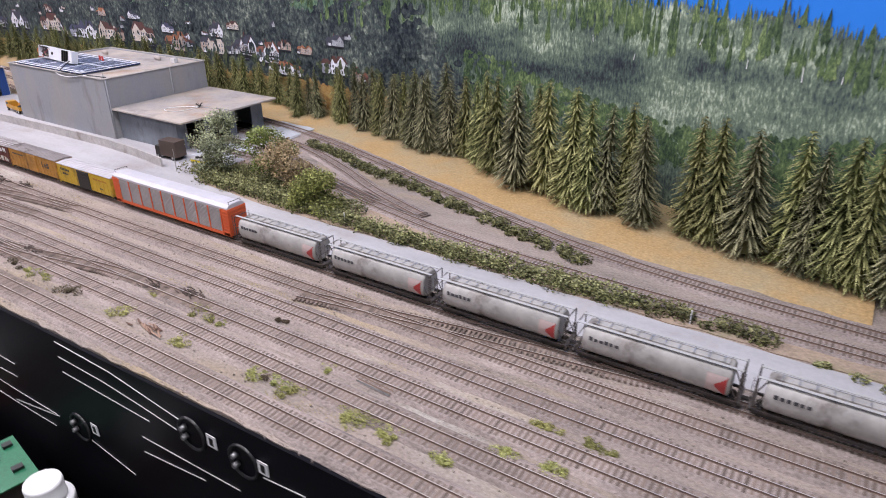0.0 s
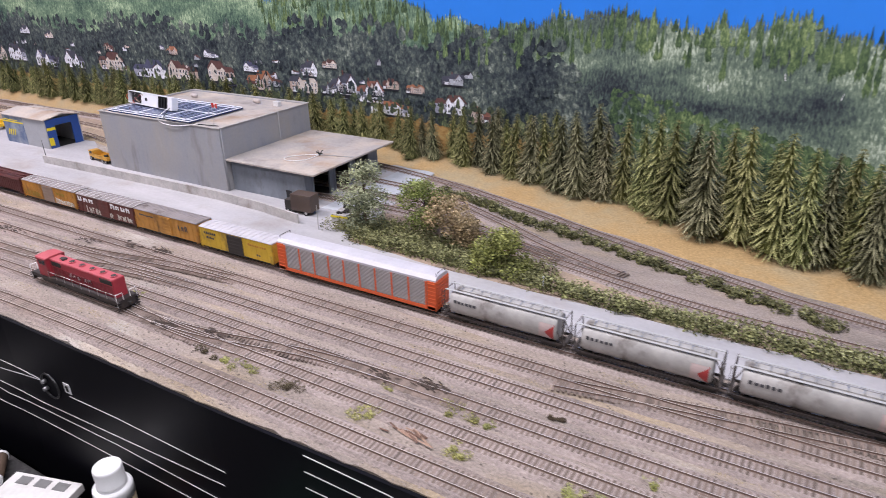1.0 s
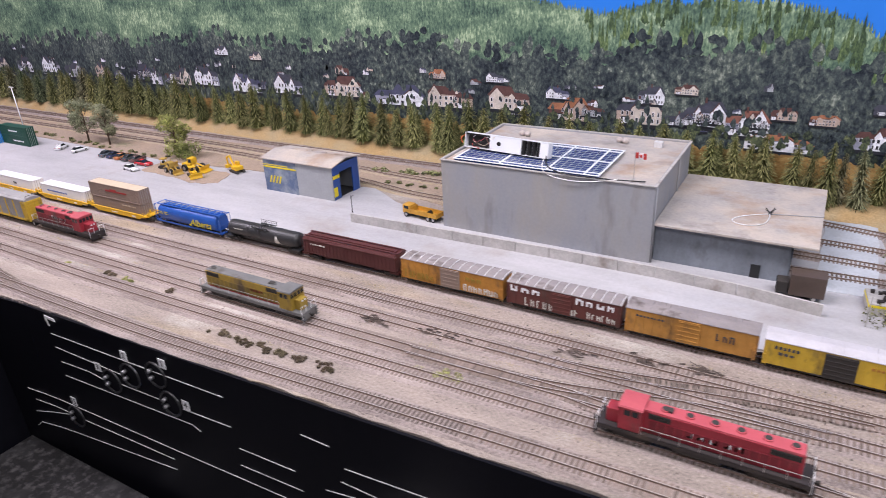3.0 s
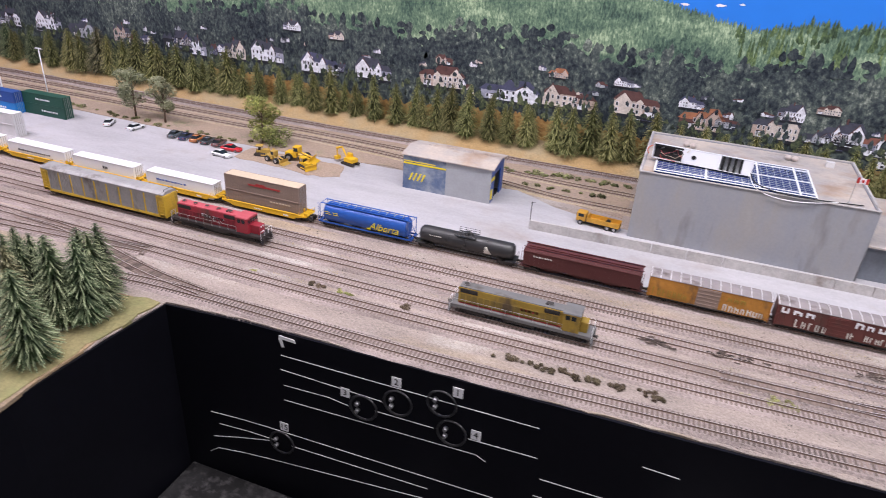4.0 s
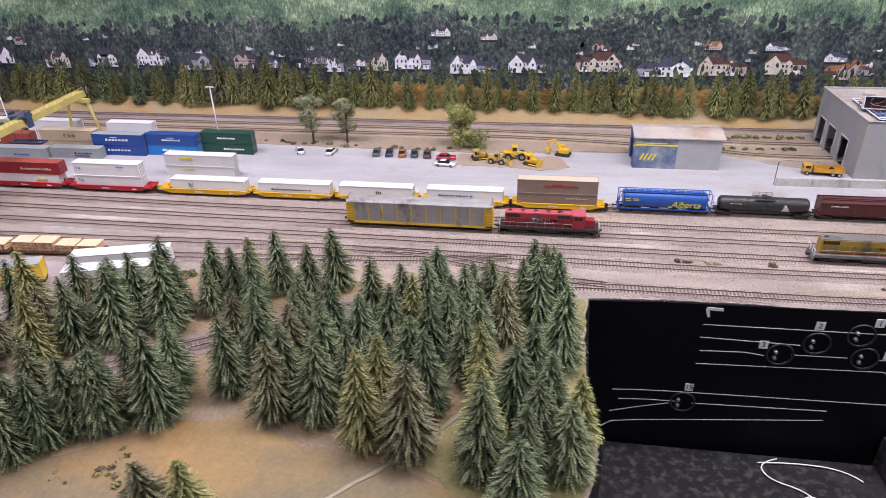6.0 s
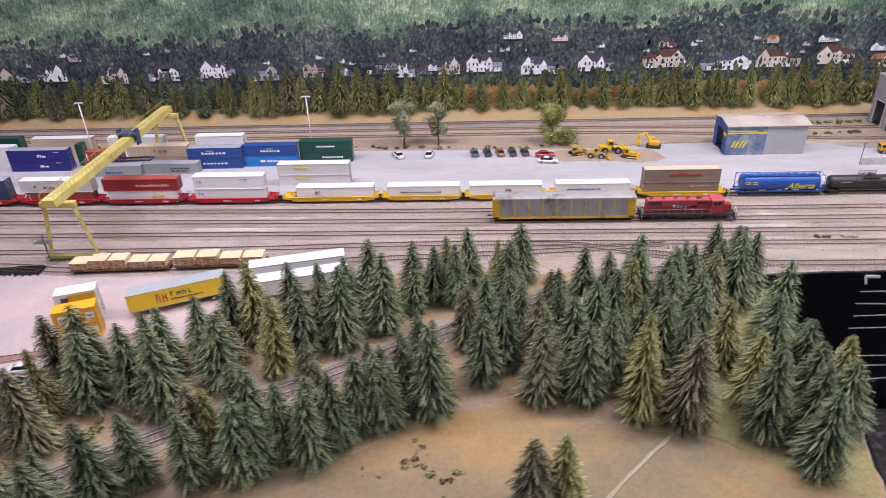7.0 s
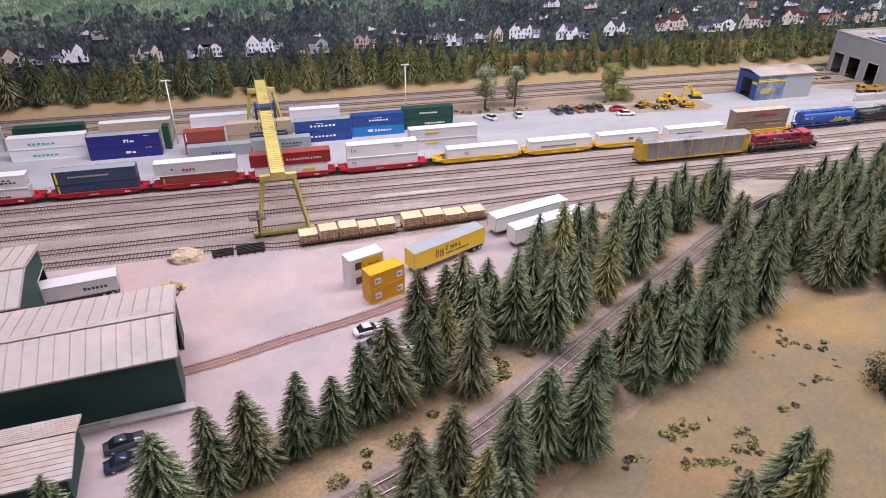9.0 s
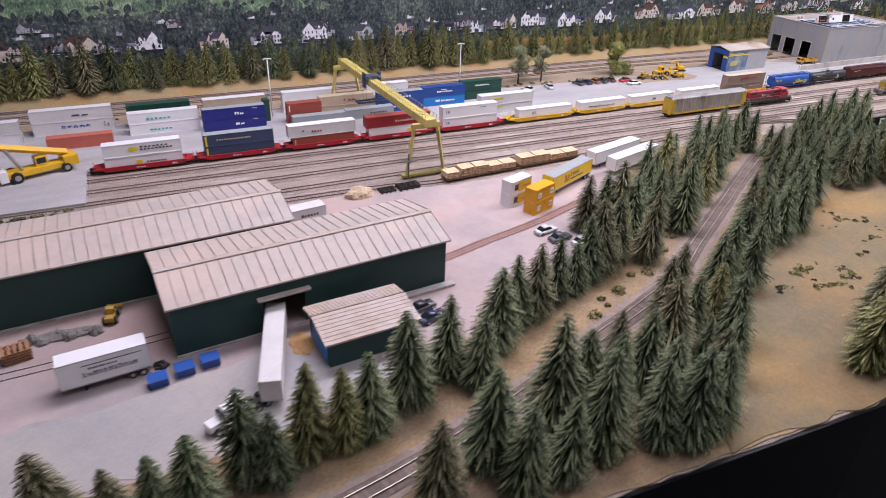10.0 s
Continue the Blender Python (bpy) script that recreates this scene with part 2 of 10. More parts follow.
def tube(bm, a, b, r, n=8, r2=None, caps=True, slot=0):
    """A round bar from a to b."""
    a, b = Vector(a), Vector(b)
    d = (b - a).normalized()
    u = d.cross(Vector((0, 0, 1)) if abs(d.z) < 0.9 else Vector((1, 0, 0))).normalized()
    w = d.cross(u)
    r2 = r if r2 is None else r2
    rings = [[bm.verts.new(c + (u * math.cos(i * 2 * math.pi / n) + w * math.sin(i * 2 * math.pi / n)) * q) for i in range(n)] for c, q in ((a, r), (b, r2))]
    for i in range(n):
        f = bm.faces.new((rings[0][i], rings[0][(i + 1) % n], rings[1][(i + 1) % n], rings[1][i]))
        f.smooth = n > 6
        f.material_index = slot
    if caps:
        bm.faces.new(rings[0][::-1]).material_index = slot
        bm.faces.new(rings[1]).material_index = slot


def bar(bm, a, b, w, h=None):
    """A square bar from a to b."""
    tube(bm, a, b, w * 0.7071, 4)


def prism(bm, outline, axis, c0, c1, slot=0):
    """An outline of 2D points swept along axis 'x' or 'y' or 'z' from c0 to c1."""
    def at(p, c):
        return {"x": (c, p[0], p[1]), "y": (p[0], c, p[1]), "z": (p[0], p[1], c)}[axis]
    lo = [bm.verts.new(at(p, c0)) for p in outline]
    hi = [bm.verts.new(at(p, c1)) for p in outline]
    k = len(outline)
    fs = [bm.faces.new((lo[i], lo[(i + 1) % k], hi[(i + 1) % k], hi[i])) for i in range(k)]
    fs += [bm.faces.new(lo[::-1]), bm.faces.new(hi)]
    for f in fs:
        f.material_index = slot
    bmesh.ops.recalc_face_normals(bm, faces=fs)
    return fs


def smooth_line(pts, step):
    """Points every step metres along a soft curve through pts."""
    p = [Vector((*q, 0)) for q in pts]
    p = [2 * p[0] - p[1]] + p + [2 * p[-1] - p[-2]]
    fine = []
    for i in range(1, len(p) - 2):
        a, b, c, d = p[i - 1:i + 3]
        for k in range(40):
            t = k / 40
            fine.append(0.5 * ((2 * b) + (c - a) * t + (2 * a - 5 * b + 4 * c - d) * t * t + (3 * b - a - 3 * c + d) * t ** 3))
    fine.append(p[-2])
    out, need = [fine[0]], step
    for a, b in zip(fine, fine[1:]):
        seg, pos = (b - a).length, 0.0
        while seg - pos >= need:
            pos += need
            out.append(a.lerp(b, pos / seg))
            need = step
        need -= seg - pos
    return out


def ragged(pts, step, amount, seed):
    """A closed outline with an uneven edge."""
    rng = random.Random(seed)
    out = []
    for a, b in zip(pts, pts[1:] + pts[:1]):
        n = max(1, int(math.dist(a, b) / step))
        for k in range(n):
            t = k / n
            out.append((a[0] + (b[0] - a[0]) * t + rng.uniform(-amount, amount), a[1] + (b[1] - a[1]) * t + rng.uniform(-amount, amount)))
    return out


def patch(name, pts, top, material, label, category="ground", rough=0.0, step=0.03, seed=1, bottom=-0.004):
    bm = bmesh.new()
    prism(bm, ragged(pts, step, rough, seed) if rough else pts, "z", bottom, top)
    return solid(name, bm, material, label, category, "structure")


def lettering(parent, name, x0, x1, z0, z1, y, material, seed, letters, face=-1):
    """Unreadable writing or a wordmark as a row of plain bars on a side wall."""
    rng = random.Random(seed)
    bm = bmesh.new()
    step = (x1 - x0) / letters
    lo, hi = min(y, y + face * 0.0005), max(y, y + face * 0.0005)
    for i in range(letters):
        w = step * rng.uniform(0.55, 0.78)
        p = x0 + i * step
        top = z0 + (z1 - z0) * (1.0 if i == 0 else rng.uniform(0.72, 0.95))
        if z1 - z0 < 0.0062 or letters == 1:
            box(bm, p, p + (w if letters > 1 else x1 - x0), lo, hi, z0, top)
            continue
        s = w * 0.30
        box(bm, p, p + s, lo, hi, z0, top)
        if rng.random() < 0.75:
            box(bm, p + w - s, p + w, lo, hi, z0, top - rng.random() * 0.002)
        k = rng.choice((z0, (z0 + top) / 2, top - s))
        box(bm, p + s, p + w - s, lo, hi, k, k + s)
    return part(name, bm, material, parent)

# ---- structure: table top, fascia, backdrop, room ----
EDGE = [(2.95, -0.283), (2.2, -0.278), (1.9, -0.284), (1.55, -0.290), (1.1, -0.290), (0.75, -0.303), (0.4, -0.312), (0.05, -0.320), (-0.085, -0.332),
        (-0.094, -0.45), (-0.100, -0.60), (-0.085, -0.70), (-0.12, -0.85), (-0.24, -1.02), (-0.45, -1.16), (-0.75, -1.235), (-1.2, -1.248), (-1.6, -1.235), (-2.1, -1.215), (-3.6, -1.215)]
BACK = [(-3.6, 0.72), (-2.6, 0.72), (-1.5, 0.72), (-0.5, 0.722), (0.5, 0.722), (1.2, 0.712), (1.5, 0.705), (1.75, 0.685), (1.95, 0.645), (2.12, 0.585), (2.27, 0.515), (2.42, 0.452), (2.58, 0.395), (2.75, 0.325), (2.95, 0.22)]

bm = bmesh.new()
rim = ragged(EDGE, 0.02, 0.0025, 3)
rim = rim[:-int(math.dist(EDGE[0], EDGE[-1]) / 0.02) + 1]
prism(bm, rim + BACK, "z", -0.03, 0.0)
ground = solid("ground", bm, M_BALLAST, "pinkish grey ballast and dirt of the model rail yard", "ground", "structure")

# the board along the table's edge, in one run with the bend at the peninsula
inner = [Vector((x, y, 0)) for x, y in EDGE]
bm = bmesh.new()
ring = []
for i, p in enumerate(inner):
    a, b = inner[max(0, i - 1)], inner[min(len(inner) - 1, i + 1)]
    out = (b - a).normalized().cross(Vector((0, 0, 1)))
    out = -out if out.y > 0.3 or (abs(out.y) <= 0.3 and out.x < 0) else out
    p = p + out * 0.001
    q = p + out * 0.0045
    ring.append([bm.verts.new((p.x, p.y, -0.42)), bm.verts.new((p.x, p.y, -0.0015)), bm.verts.new((q.x, q.y, -0.0015)), bm.verts.new((q.x, q.y, -0.42))])
for r, s in zip(ring, ring[1:]):
    for k in range(4):
        bm.faces.new((r[k], r[(k + 1) % 4], s[(k + 1) % 4], s[k]))
bm.faces.new(ring[0]); bm.faces.new(ring[-1][::-1])
bmesh.ops.recalc_face_normals(bm, faces=bm.faces)
fascia = solid("fascia", bm, M_FASCIA, "black painted fascia board along the layout's edge", "fascia", "structure")

# a torn white paper edge and crumbled plaster on the rim
bm = bmesh.new()
rng = random.Random(5)
for x in np.arange(-0.05, 2.8, 0.0035):
    if rng.random() < 0.7:
        y = np.interp(x, [-0.085, 0.4, 1.1, 2.95], [-0.332, -0.312, -0.29, -0.283])
        s = rng.uniform(0.0008, 0.0022)
        y += rng.uniform(0.001, 0.012)
        box(bm, x, x + s * rng.uniform(0.8, 1.5), y, y + s, -0.004, rng.uniform(0.0005, 0.0016))
solid("rim_rubble", bm, M_BED, "grey crumbled ballast along the table's edge", "gravel", "stuff")

# shelf below the fascia
solid("shelf", boxes((-0.075, 0.48, -1.05, -0.335, -0.36, -0.335), (0.48, 3.1, -1.05, -0.325, -0.36, -0.27), bevel=0.003), M_SHELF, "dark shelf below the black fascia", "shelf", "structure")

# the room around
solid("room_floor", boxes((-4.6, 4.2, -3.6, 1.2, -1.05, -1.0)), M_FLOOR, "dark carpet floor of the room", "floor", "structure")
solid("ceiling", boxes((-4.6, 4.2, -3.6, 1.2, 1.72, 1.77)), M_WALL, "plain pale ceiling of the room", "ceiling", "structure")
solid("wall_south", boxes((-4.6, 4.2, -3.65, -3.6, -1.0, 1.72)), M_WALL, "plain pale room wall", "wall", "structure")
solid("wall_north", boxes((-4.6, 4.2, 1.2, 1.25, -1.0, 1.72)), M_WALL, "plain pale room wall", "wall", "structure")
solid("wall_west", boxes((-4.65, -4.6, -3.6, 1.2, -1.0, 1.72)), M_WALL, "plain pale room wall", "wall", "structure")
solid("wall_east", boxes((4.2, 4.25, -3.6, 1.2, -1.0, 1.72)), M_WALL, "plain pale room wall", "wall", "structure")

# ---- the printed backdrop: curved board, hill print in flat coloured pieces ----


def back_at(s):
    """Place and outward direction on the backdrop, s metres from its west end."""
    for (ax, ay), (bx, by) in zip(BACK, BACK[1:]):
        d = math.dist((ax, ay), (bx, by))
        if s <= d or (bx, by) == BACK[-1]:
            t = s / d
            return Vector((ax + (bx - ax) * t, ay + (by - ay) * t, 0)), Vector(((by - ay) / d, -(bx - ax) / d, 0)), Vector(((bx - ax) / d, (by - ay) / d, 0))
        s -= d


def run_of(x):
    """Run along the backdrop at which it stands at x."""
    s = 0.0
    for (ax, ay), (bx, by) in zip(BACK, BACK[1:]):
        d = math.dist((ax, ay), (bx, by))
        if x <= bx:
            return s + d * (x - ax) / (bx - ax)
        s += d
    return s


RUN = run_of(2.949)
SKY = mat("printed_blue_sky", (0.012, 0.19, 0.72), 0.6, grain=20, var=0.02, stain=2.5, stain_var=0.03, bump=0)
bm = bmesh.new()
cols = []
bends = [run_of(q[0]) for q in BACK[1:-1]]
for s in sorted(list(np.linspace(0, RUN, 90)) + bends):
    p, nrm, along = back_at(s)
    q = p - nrm * 0.006
    cols.append([bm.verts.new((p.x, p.y, 0)), bm.verts.new((p.x, p.y, 0.62)), bm.verts.new((q.x, q.y, 0.62)), bm.verts.new((q.x, q.y, 0))])
for a, b in zip(cols, cols[1:]):
    for k in range(4):
        bm.faces.new((a[k], b[k], b[(k + 1) % 4], a[(k + 1) % 4]))
bmesh.ops.recalc_face_normals(bm, faces=bm.faces)
backdrop = solid("backdrop", bm, SKY, "curved photo backdrop of wooded hills, houses and blue sky", "backdrop", "structure")


def printed(name, shades, fine=90.0, stretch=0.4, broad=9.0, weight=0.5, own=0.25, spread=1.0, flat=1.0):
    """A photographic print of woods: blotches at two scales run through a row of shades."""
    m = bpy.data.materials.new(name)
    m.use_nodes = True
    n, l = m.node_tree.nodes, m.node_tree.links
    b = n["Principled BSDF"]
    b.inputs["Roughness"].default_value, b.inputs["Specular IOR Level"].default_value = 0.7, 0.2
    g = n.new("ShaderNodeNewGeometry")
    co = n.new("ShaderNodeTexCoord")
    mp = n.new("ShaderNodeMapping"); mp.inputs["Scale"].default_value = (1, 1, stretch)
    l.new(co.outputs["Object"], mp.inputs["Vector"])
    f = n.new("ShaderNodeTexNoise"); f.inputs["Scale"].default_value, f.inputs["Detail"].default_value, f.inputs["Roughness"].default_value = fine, 5, 0.72
    l.new(mp.outputs[0], f.inputs["Vector"])
    big = n.new("ShaderNodeTexNoise"); big.inputs["Scale"].default_value, big.inputs["Detail"].default_value, big.inputs["Roughness"].default_value = broad, 3, 0.55
    mb = n.new("ShaderNodeMapping"); mb.inputs["Scale"].default_value = (1, 1, flat)
    l.new(co.outputs["Object"], mb.inputs["Vector"]); l.new(mb.outputs[0], big.inputs["Vector"])
    # shade = spread * ((fine - .5) + weight * (broad - .5) + own * (island - .5)) + .5
    total = None
    for out, amount in ((f.outputs["Fac"], 1.9 * spread), (big.outputs["Fac"], 1.9 * weight * spread), (g.outputs["Random Per Island"], own)):
        k = n.new("ShaderNodeMath"); k.operation = "MULTIPLY_ADD"
        l.new(out, k.inputs[0]); k.inputs[1].default_value = amount
        if total:
            l.new(total, k.inputs[2])
        else:
            k.inputs[2].default_value = 0.5 - 0.5 * (1.9 * spread * (1 + weight) + own)
        total = k.outputs[0]
    r = n.new("ShaderNodeValToRGB")
    el = r.color_ramp.elements
    for i, col in enumerate(shades):
        at = i / (len(shades) - 1)
        one = el[0] if i == 0 else el[-1] if i == len(shades) - 1 else el.new(at)
        one.position, one.color = at, (*col, 1)
    l.new(total, r.inputs[0]); l.new(r.outputs[0], b.inputs["Base Color"])
    return m


P_FAR = printed("print_far_forest", [(0.028, 0.053, 0.050), (0.083, 0.142, 0.104), (0.183, 0.277, 0.177), (0.472, 0.590, 0.389)], fine=230, stretch=0.50, broad=9, weight=0.9, own=0.26, spread=0.90, flat=2.2)
P_MID = printed("print_hill_forest", [(0.012, 0.023, 0.016), (0.044, 0.076, 0.043), (0.116, 0.175, 0.076), (0.323, 0.403, 0.179)], fine=240, stretch=0.45, broad=12, weight=0.6, own=0.24, spread=0.95, flat=1.6)
P_GREY = printed("print_grey_forest", [(0.022, 0.026, 0.038), (0.054, 0.072, 0.074), (0.108, 0.150, 0.120), (0.198, 0.258, 0.186), (0.528, 0.600, 0.480)], fine=240, stretch=0.42, broad=4.5, weight=1.25, own=0.14, spread=0.90, flat=2.6)
P_DARK = printed("print_dark_trees", [(0.005, 0.008, 0.013), (0.019, 0.026, 0.036), (0.049, 0.064, 0.070), (0.111, 0.138, 0.122), (0.338, 0.377, 0.325)], fine=110, stretch=0.7, broad=9, weight=0.5, own=0.26, spread=0.95)
P_SHRUB = printed("print_yard_trees", [(0.008, 0.010, 0.013), (0.034, 0.046, 0.036), (0.104, 0.127, 0.068), (0.286, 0.312, 0.156)], fine=190, stretch=0.7, broad=20, weight=0.3, own=0.35)
P_FIELD = printed("print_orange_field", [(0.10, 0.075, 0.035), (0.30, 0.17, 0.06), (0.46, 0.29, 0.11), (0.40, 0.36, 0.16)], fine=70, stretch=2.0, broad=14, weight=0.8, own=0.0)


def ridge(x):
    """Height of the printed hill's skyline."""
    xs = [-3.6, -1.0, 0.2, 0.56, 0.62, 0.70, 0.75, 0.81, 0.87, 0.92, 0.97, 1.10, 1.24, 1.28, 1.33, 1.37, 1.41, 1.47, 1.54, 1.59, 1.64, 1.70, 1.80, 1.89, 1.92, 1.97, 2.07, 2.10, 2.18, 2.25, 2.31, 2.38, 2.45, 2.52, 2.95]
    zs = [0.60, 0.60, 0.50, 0.412, 0.398, 0.378, 0.372, 0.385, 0.406, 0.394, 0.405, 0.400, 0.366, 0.334, 0.350, 0.330, 0.314, 0.336, 0.338, 0.366, 0.362, 0.376, 0.360, 0.345, 0.366, 0.360, 0.378, 0.358, 0.350, 0.356, 0.340, 0.362, 0.338, 0.345, 0.40]
    return float(np.interp(x, xs, zs))


def dark_top(x):
    return 0.012 * math.sin(9 * x) + 0.009 * math.sin(23 * x + 1) + float(np.interp(x, [-3.6, -2.0, -0.5, 0.2, 0.75, 1.1, 1.4, 1.6, 1.68, 2.0], [0.25, 0.25, 0.275, 0.285, 0.285, 0.305, 0.29, 0.262, 0.16, 0.10]))


def spire(bm, s, z, w, h, lift, rng, round_top=False):
    """One printed tree: a flat ragged spire or a rounded crown, just proud of the board."""
    p, nrm, along = back_at(min(max(s, 0.01), RUN - 0.01))
    p = p + nrm * lift
    if round_top:
        pts = [(-0.4, 0.08), (-0.62, 0.35), (-0.52, 0.62), (-0.3, 0.80), (0, 1), (0.36, 0.84), (0.52, 0.60), (0.6, 0.4), (0.42, 0.05), (0.1, -0.05)]
    else:
        pts = [(-0.5, 0.10), (-0.36, 0.3), (-0.42, 0.32), (-0.2, 0.62), (-0.25, 0.64), (0, 1), (0.22, 0.64), (0.18, 0.6), (0.4, 0.3), (0.34, 0.28), (0.5, 0.12), (0.24, -0.06), (0.05, 0.05), (-0.2, -0.10)]
    vs = []
    for a, b in pts:
        q = p + along * (a * w * rng.uniform(0.8, 1.2))
        vs.append(bm.verts.new((q.x, q.y, z + b * h)))
    bm.faces.new(vs)


def print_layer(name, material, zlow, zhigh, w, h, rows, lift, seed, label, round_top=False, x0=-3.5, x1=2.9, gap=0.0):
    rng = random.Random(seed)
    bm = bmesh.new()
    s0, s1 = run_of(x0), run_of(x1)
    for r in range(rows):
        k = 1 - (r + 0.5) / rows
        s = s0
        while s < s1:
            s += w * rng.uniform(0.35, 0.8)
            if rng.random() < gap:
                continue
            x = back_at(min(s, RUN - 0.01))[0].x
            lo, hi = zlow(x), zhigh(x)
            hh = h * rng.choice((0.5, 0.8, 1.0, 1.2, 1.6)) * rng.uniform(0.85, 1.15)
            z = lo + (hi - lo) * k - hh * 0.75 + rng.uniform(-0.5, 0.5) * (hi - lo) / rows
            if hi - lo < 0.012:
                continue
            spire(bm, s, max(z, 0.002), w * rng.uniform(0.7, 1.4), hh, lift + 0.0004 * (r + rng.random()) / rows, rng, round_top)
    ob = part(name, bm, material, backdrop, label)
    ob["kind"] = "stuff"
    return ob


def print_sheet(name, material, zlow, zhigh, lift, x0, x1, label):
    """A continuous strip of print behind the single printed trees."""
    bm = bmesh.new()
    rng = random.Random(21)
    last = None
    for s in np.arange(run_of(x0), run_of(x1), 0.006):
        p, nrm, along = back_at(min(s, RUN - 0.01))
        q = p + nrm * lift
        pair = [bm.verts.new((q.x, q.y, zlow(p.x))), bm.verts.new((q.x, q.y, zhigh(p.x) - rng.uniform(0.0, 0.016)))]
        if last:
            bm.faces.new((last[0], pair[0], pair[1], last[1]))
        last = pair
    part(name, bm, material, backdrop, label)


print_sheet("printed_forest_ground", P_FAR, lambda x: 0.05, lambda x: min(0.61, ridge(x)), 0.0010, -3.55, 1.50, "printed soft green forest on the far hill")
print_sheet("printed_grey_ground", P_GREY, lambda x: 0.0, lambda x: ridge(x) - 0.008, 0.0014, 1.46, 2.94, "printed grey-green forest on the near hill")
print_sheet("printed_dark_ground", P_DARK, lambda x: 0.0, lambda x: dark_top(x) - 0.012, 0.0020, -3.55, 1.72, "printed dark woods behind the houses")
print_layer("printed_far_forest", P_FAR, lambda x: dark_top(x) - 0.05, lambda x: min(0.60, ridge(x)) + 0.004, 0.010, 0.026, 16, 0.0012, 11, "printed pale green trees on the far hill", x0=-3.0, x1=1.50)
print_layer("printed_hill_forest", P_GREY, lambda x: 0.07, lambda x: ridge(x) + 0.002, 0.009, 0.030, 18, 0.0015, 12, "printed grey-green trees on the near hill", x0=1.46, x1=2.94)
print_layer("printed_skyline_trees", P_MID, lambda x: ridge(x) - 0.05, lambda x: ridge(x) + 0.010, 0.011, 0.044, 3, 0.0020, 13, "printed dark green trees on the skyline", x0=0.7, x1=2.94, gap=0.62)
rng = random.Random(63)
for cx, cz, tall in ((2.34, 0.268, 0.014), (2.42, 0.262, 0.020), (2.26, 0.292, 0.010), (2.47, 0.268, 0.010), (2.05, 0.27, 0.012), (2.14, 0.25, 0.012), (1.92, 0.235, 0.010)):
    bm = bmesh.new()
    p, nrm, along = back_at(run_of(cx))
    p = p + nrm * 0.0031
    lean = rng.uniform(-0.003, 0.004)
    bm.faces.new([bm.verts.new((p.x + along.x * a, p.y + along.y * a, cz + b)) for a, b in ((-0.0007, 0), (0.0007, 0), (lean + 0.0004, tall), (lean - 0.0004, tall))])
    part("printed_birch_trunk", bm, M_WHITE, backdrop, "printed pale birch trunk")
print_layer("printed_young_trees", P_MID, lambda x: 0.09, lambda x: 0.20 + 0.04 * math.sin(5 * x), 0.012, 0.016, 8, 0.0023, 19, "printed bright green bushes low on the near hill", True, x0=1.72, x1=2.94, gap=0.35)
print_layer("printed_dark_trees", P_DARK, lambda x: 0.10, dark_top, 0.015, 0.022, 9, 0.0022, 14, "printed dark suburban trees", True, x1=1.75)
print_layer("printed_wood_edge", P_DARK, lambda x: dark_top(x) - 0.01, lambda x: dark_top(x) + 0.035, 0.016, 0.024, 3, 0.0027, 15, "printed dark trees reaching up the hill", True, x1=1.7, gap=0.72)
print_sheet("printed_field", P_FIELD, lambda x: 0.0, lambda x: 0.094 + 0.008 * math.sin(7 * x), 0.0032, -0.80, 1.60, "printed dry orange field below the houses")
print_sheet("printed_hedge", P_SHRUB, lambda x: 0.0, lambda x: 0.112, 0.0032, -3.5, -0.80, "printed dull hedge below the houses")

rng = random.Random(61)
for cx, cz, w in ((0.654, 0.418, 0.012), (0.575, 0.414, 0.010), (0.852, 0.462, 0.034), (0.70, 0.424, 0.007), (0.91, 0.47, 0.022)):
    bm = bmesh.new()
    p, nrm, along = back_at(run_of(cx))
    p = p + nrm * 0.0012
    ring = []
    for k in range(18):
        t = 2 * math.pi * k / 18
        q = p + along * (math.cos(t) * w * rng.uniform(0.6, 1.2))
        ring.append(bm.verts.new((q.x, q.y, cz + math.sin(t) * w * 0.33 * rng.uniform(0.5, 1.3))))
    bm.faces.new(ring)
    part("printed_cloud", bm, M_WHITE, backdrop, "small printed white cloud")
HOUSE_COL = {k: mat("printed_house_" + k, c, 0.7, grain=260, var=0.22, stain=55, stain_var=0.34, bump=0, detail=5, fine=0.7) for k, c in
             dict(white=(0.74, 0.75, 0.82), shade=(0.30, 0.31, 0.40), cream=(0.62, 0.55, 0.50), grey=(0.36, 0.38, 0.43), peach=(0.46, 0.36, 0.31), red=(0.24, 0.10, 0.075), blue=(0.065, 0.07, 0.13),
                  brown=(0.10, 0.045, 0.042), orange=(0.36, 0.15, 0.08), slate=(0.055, 0.058, 0.085), dark=(0.012, 0.014, 0.022)).items()}


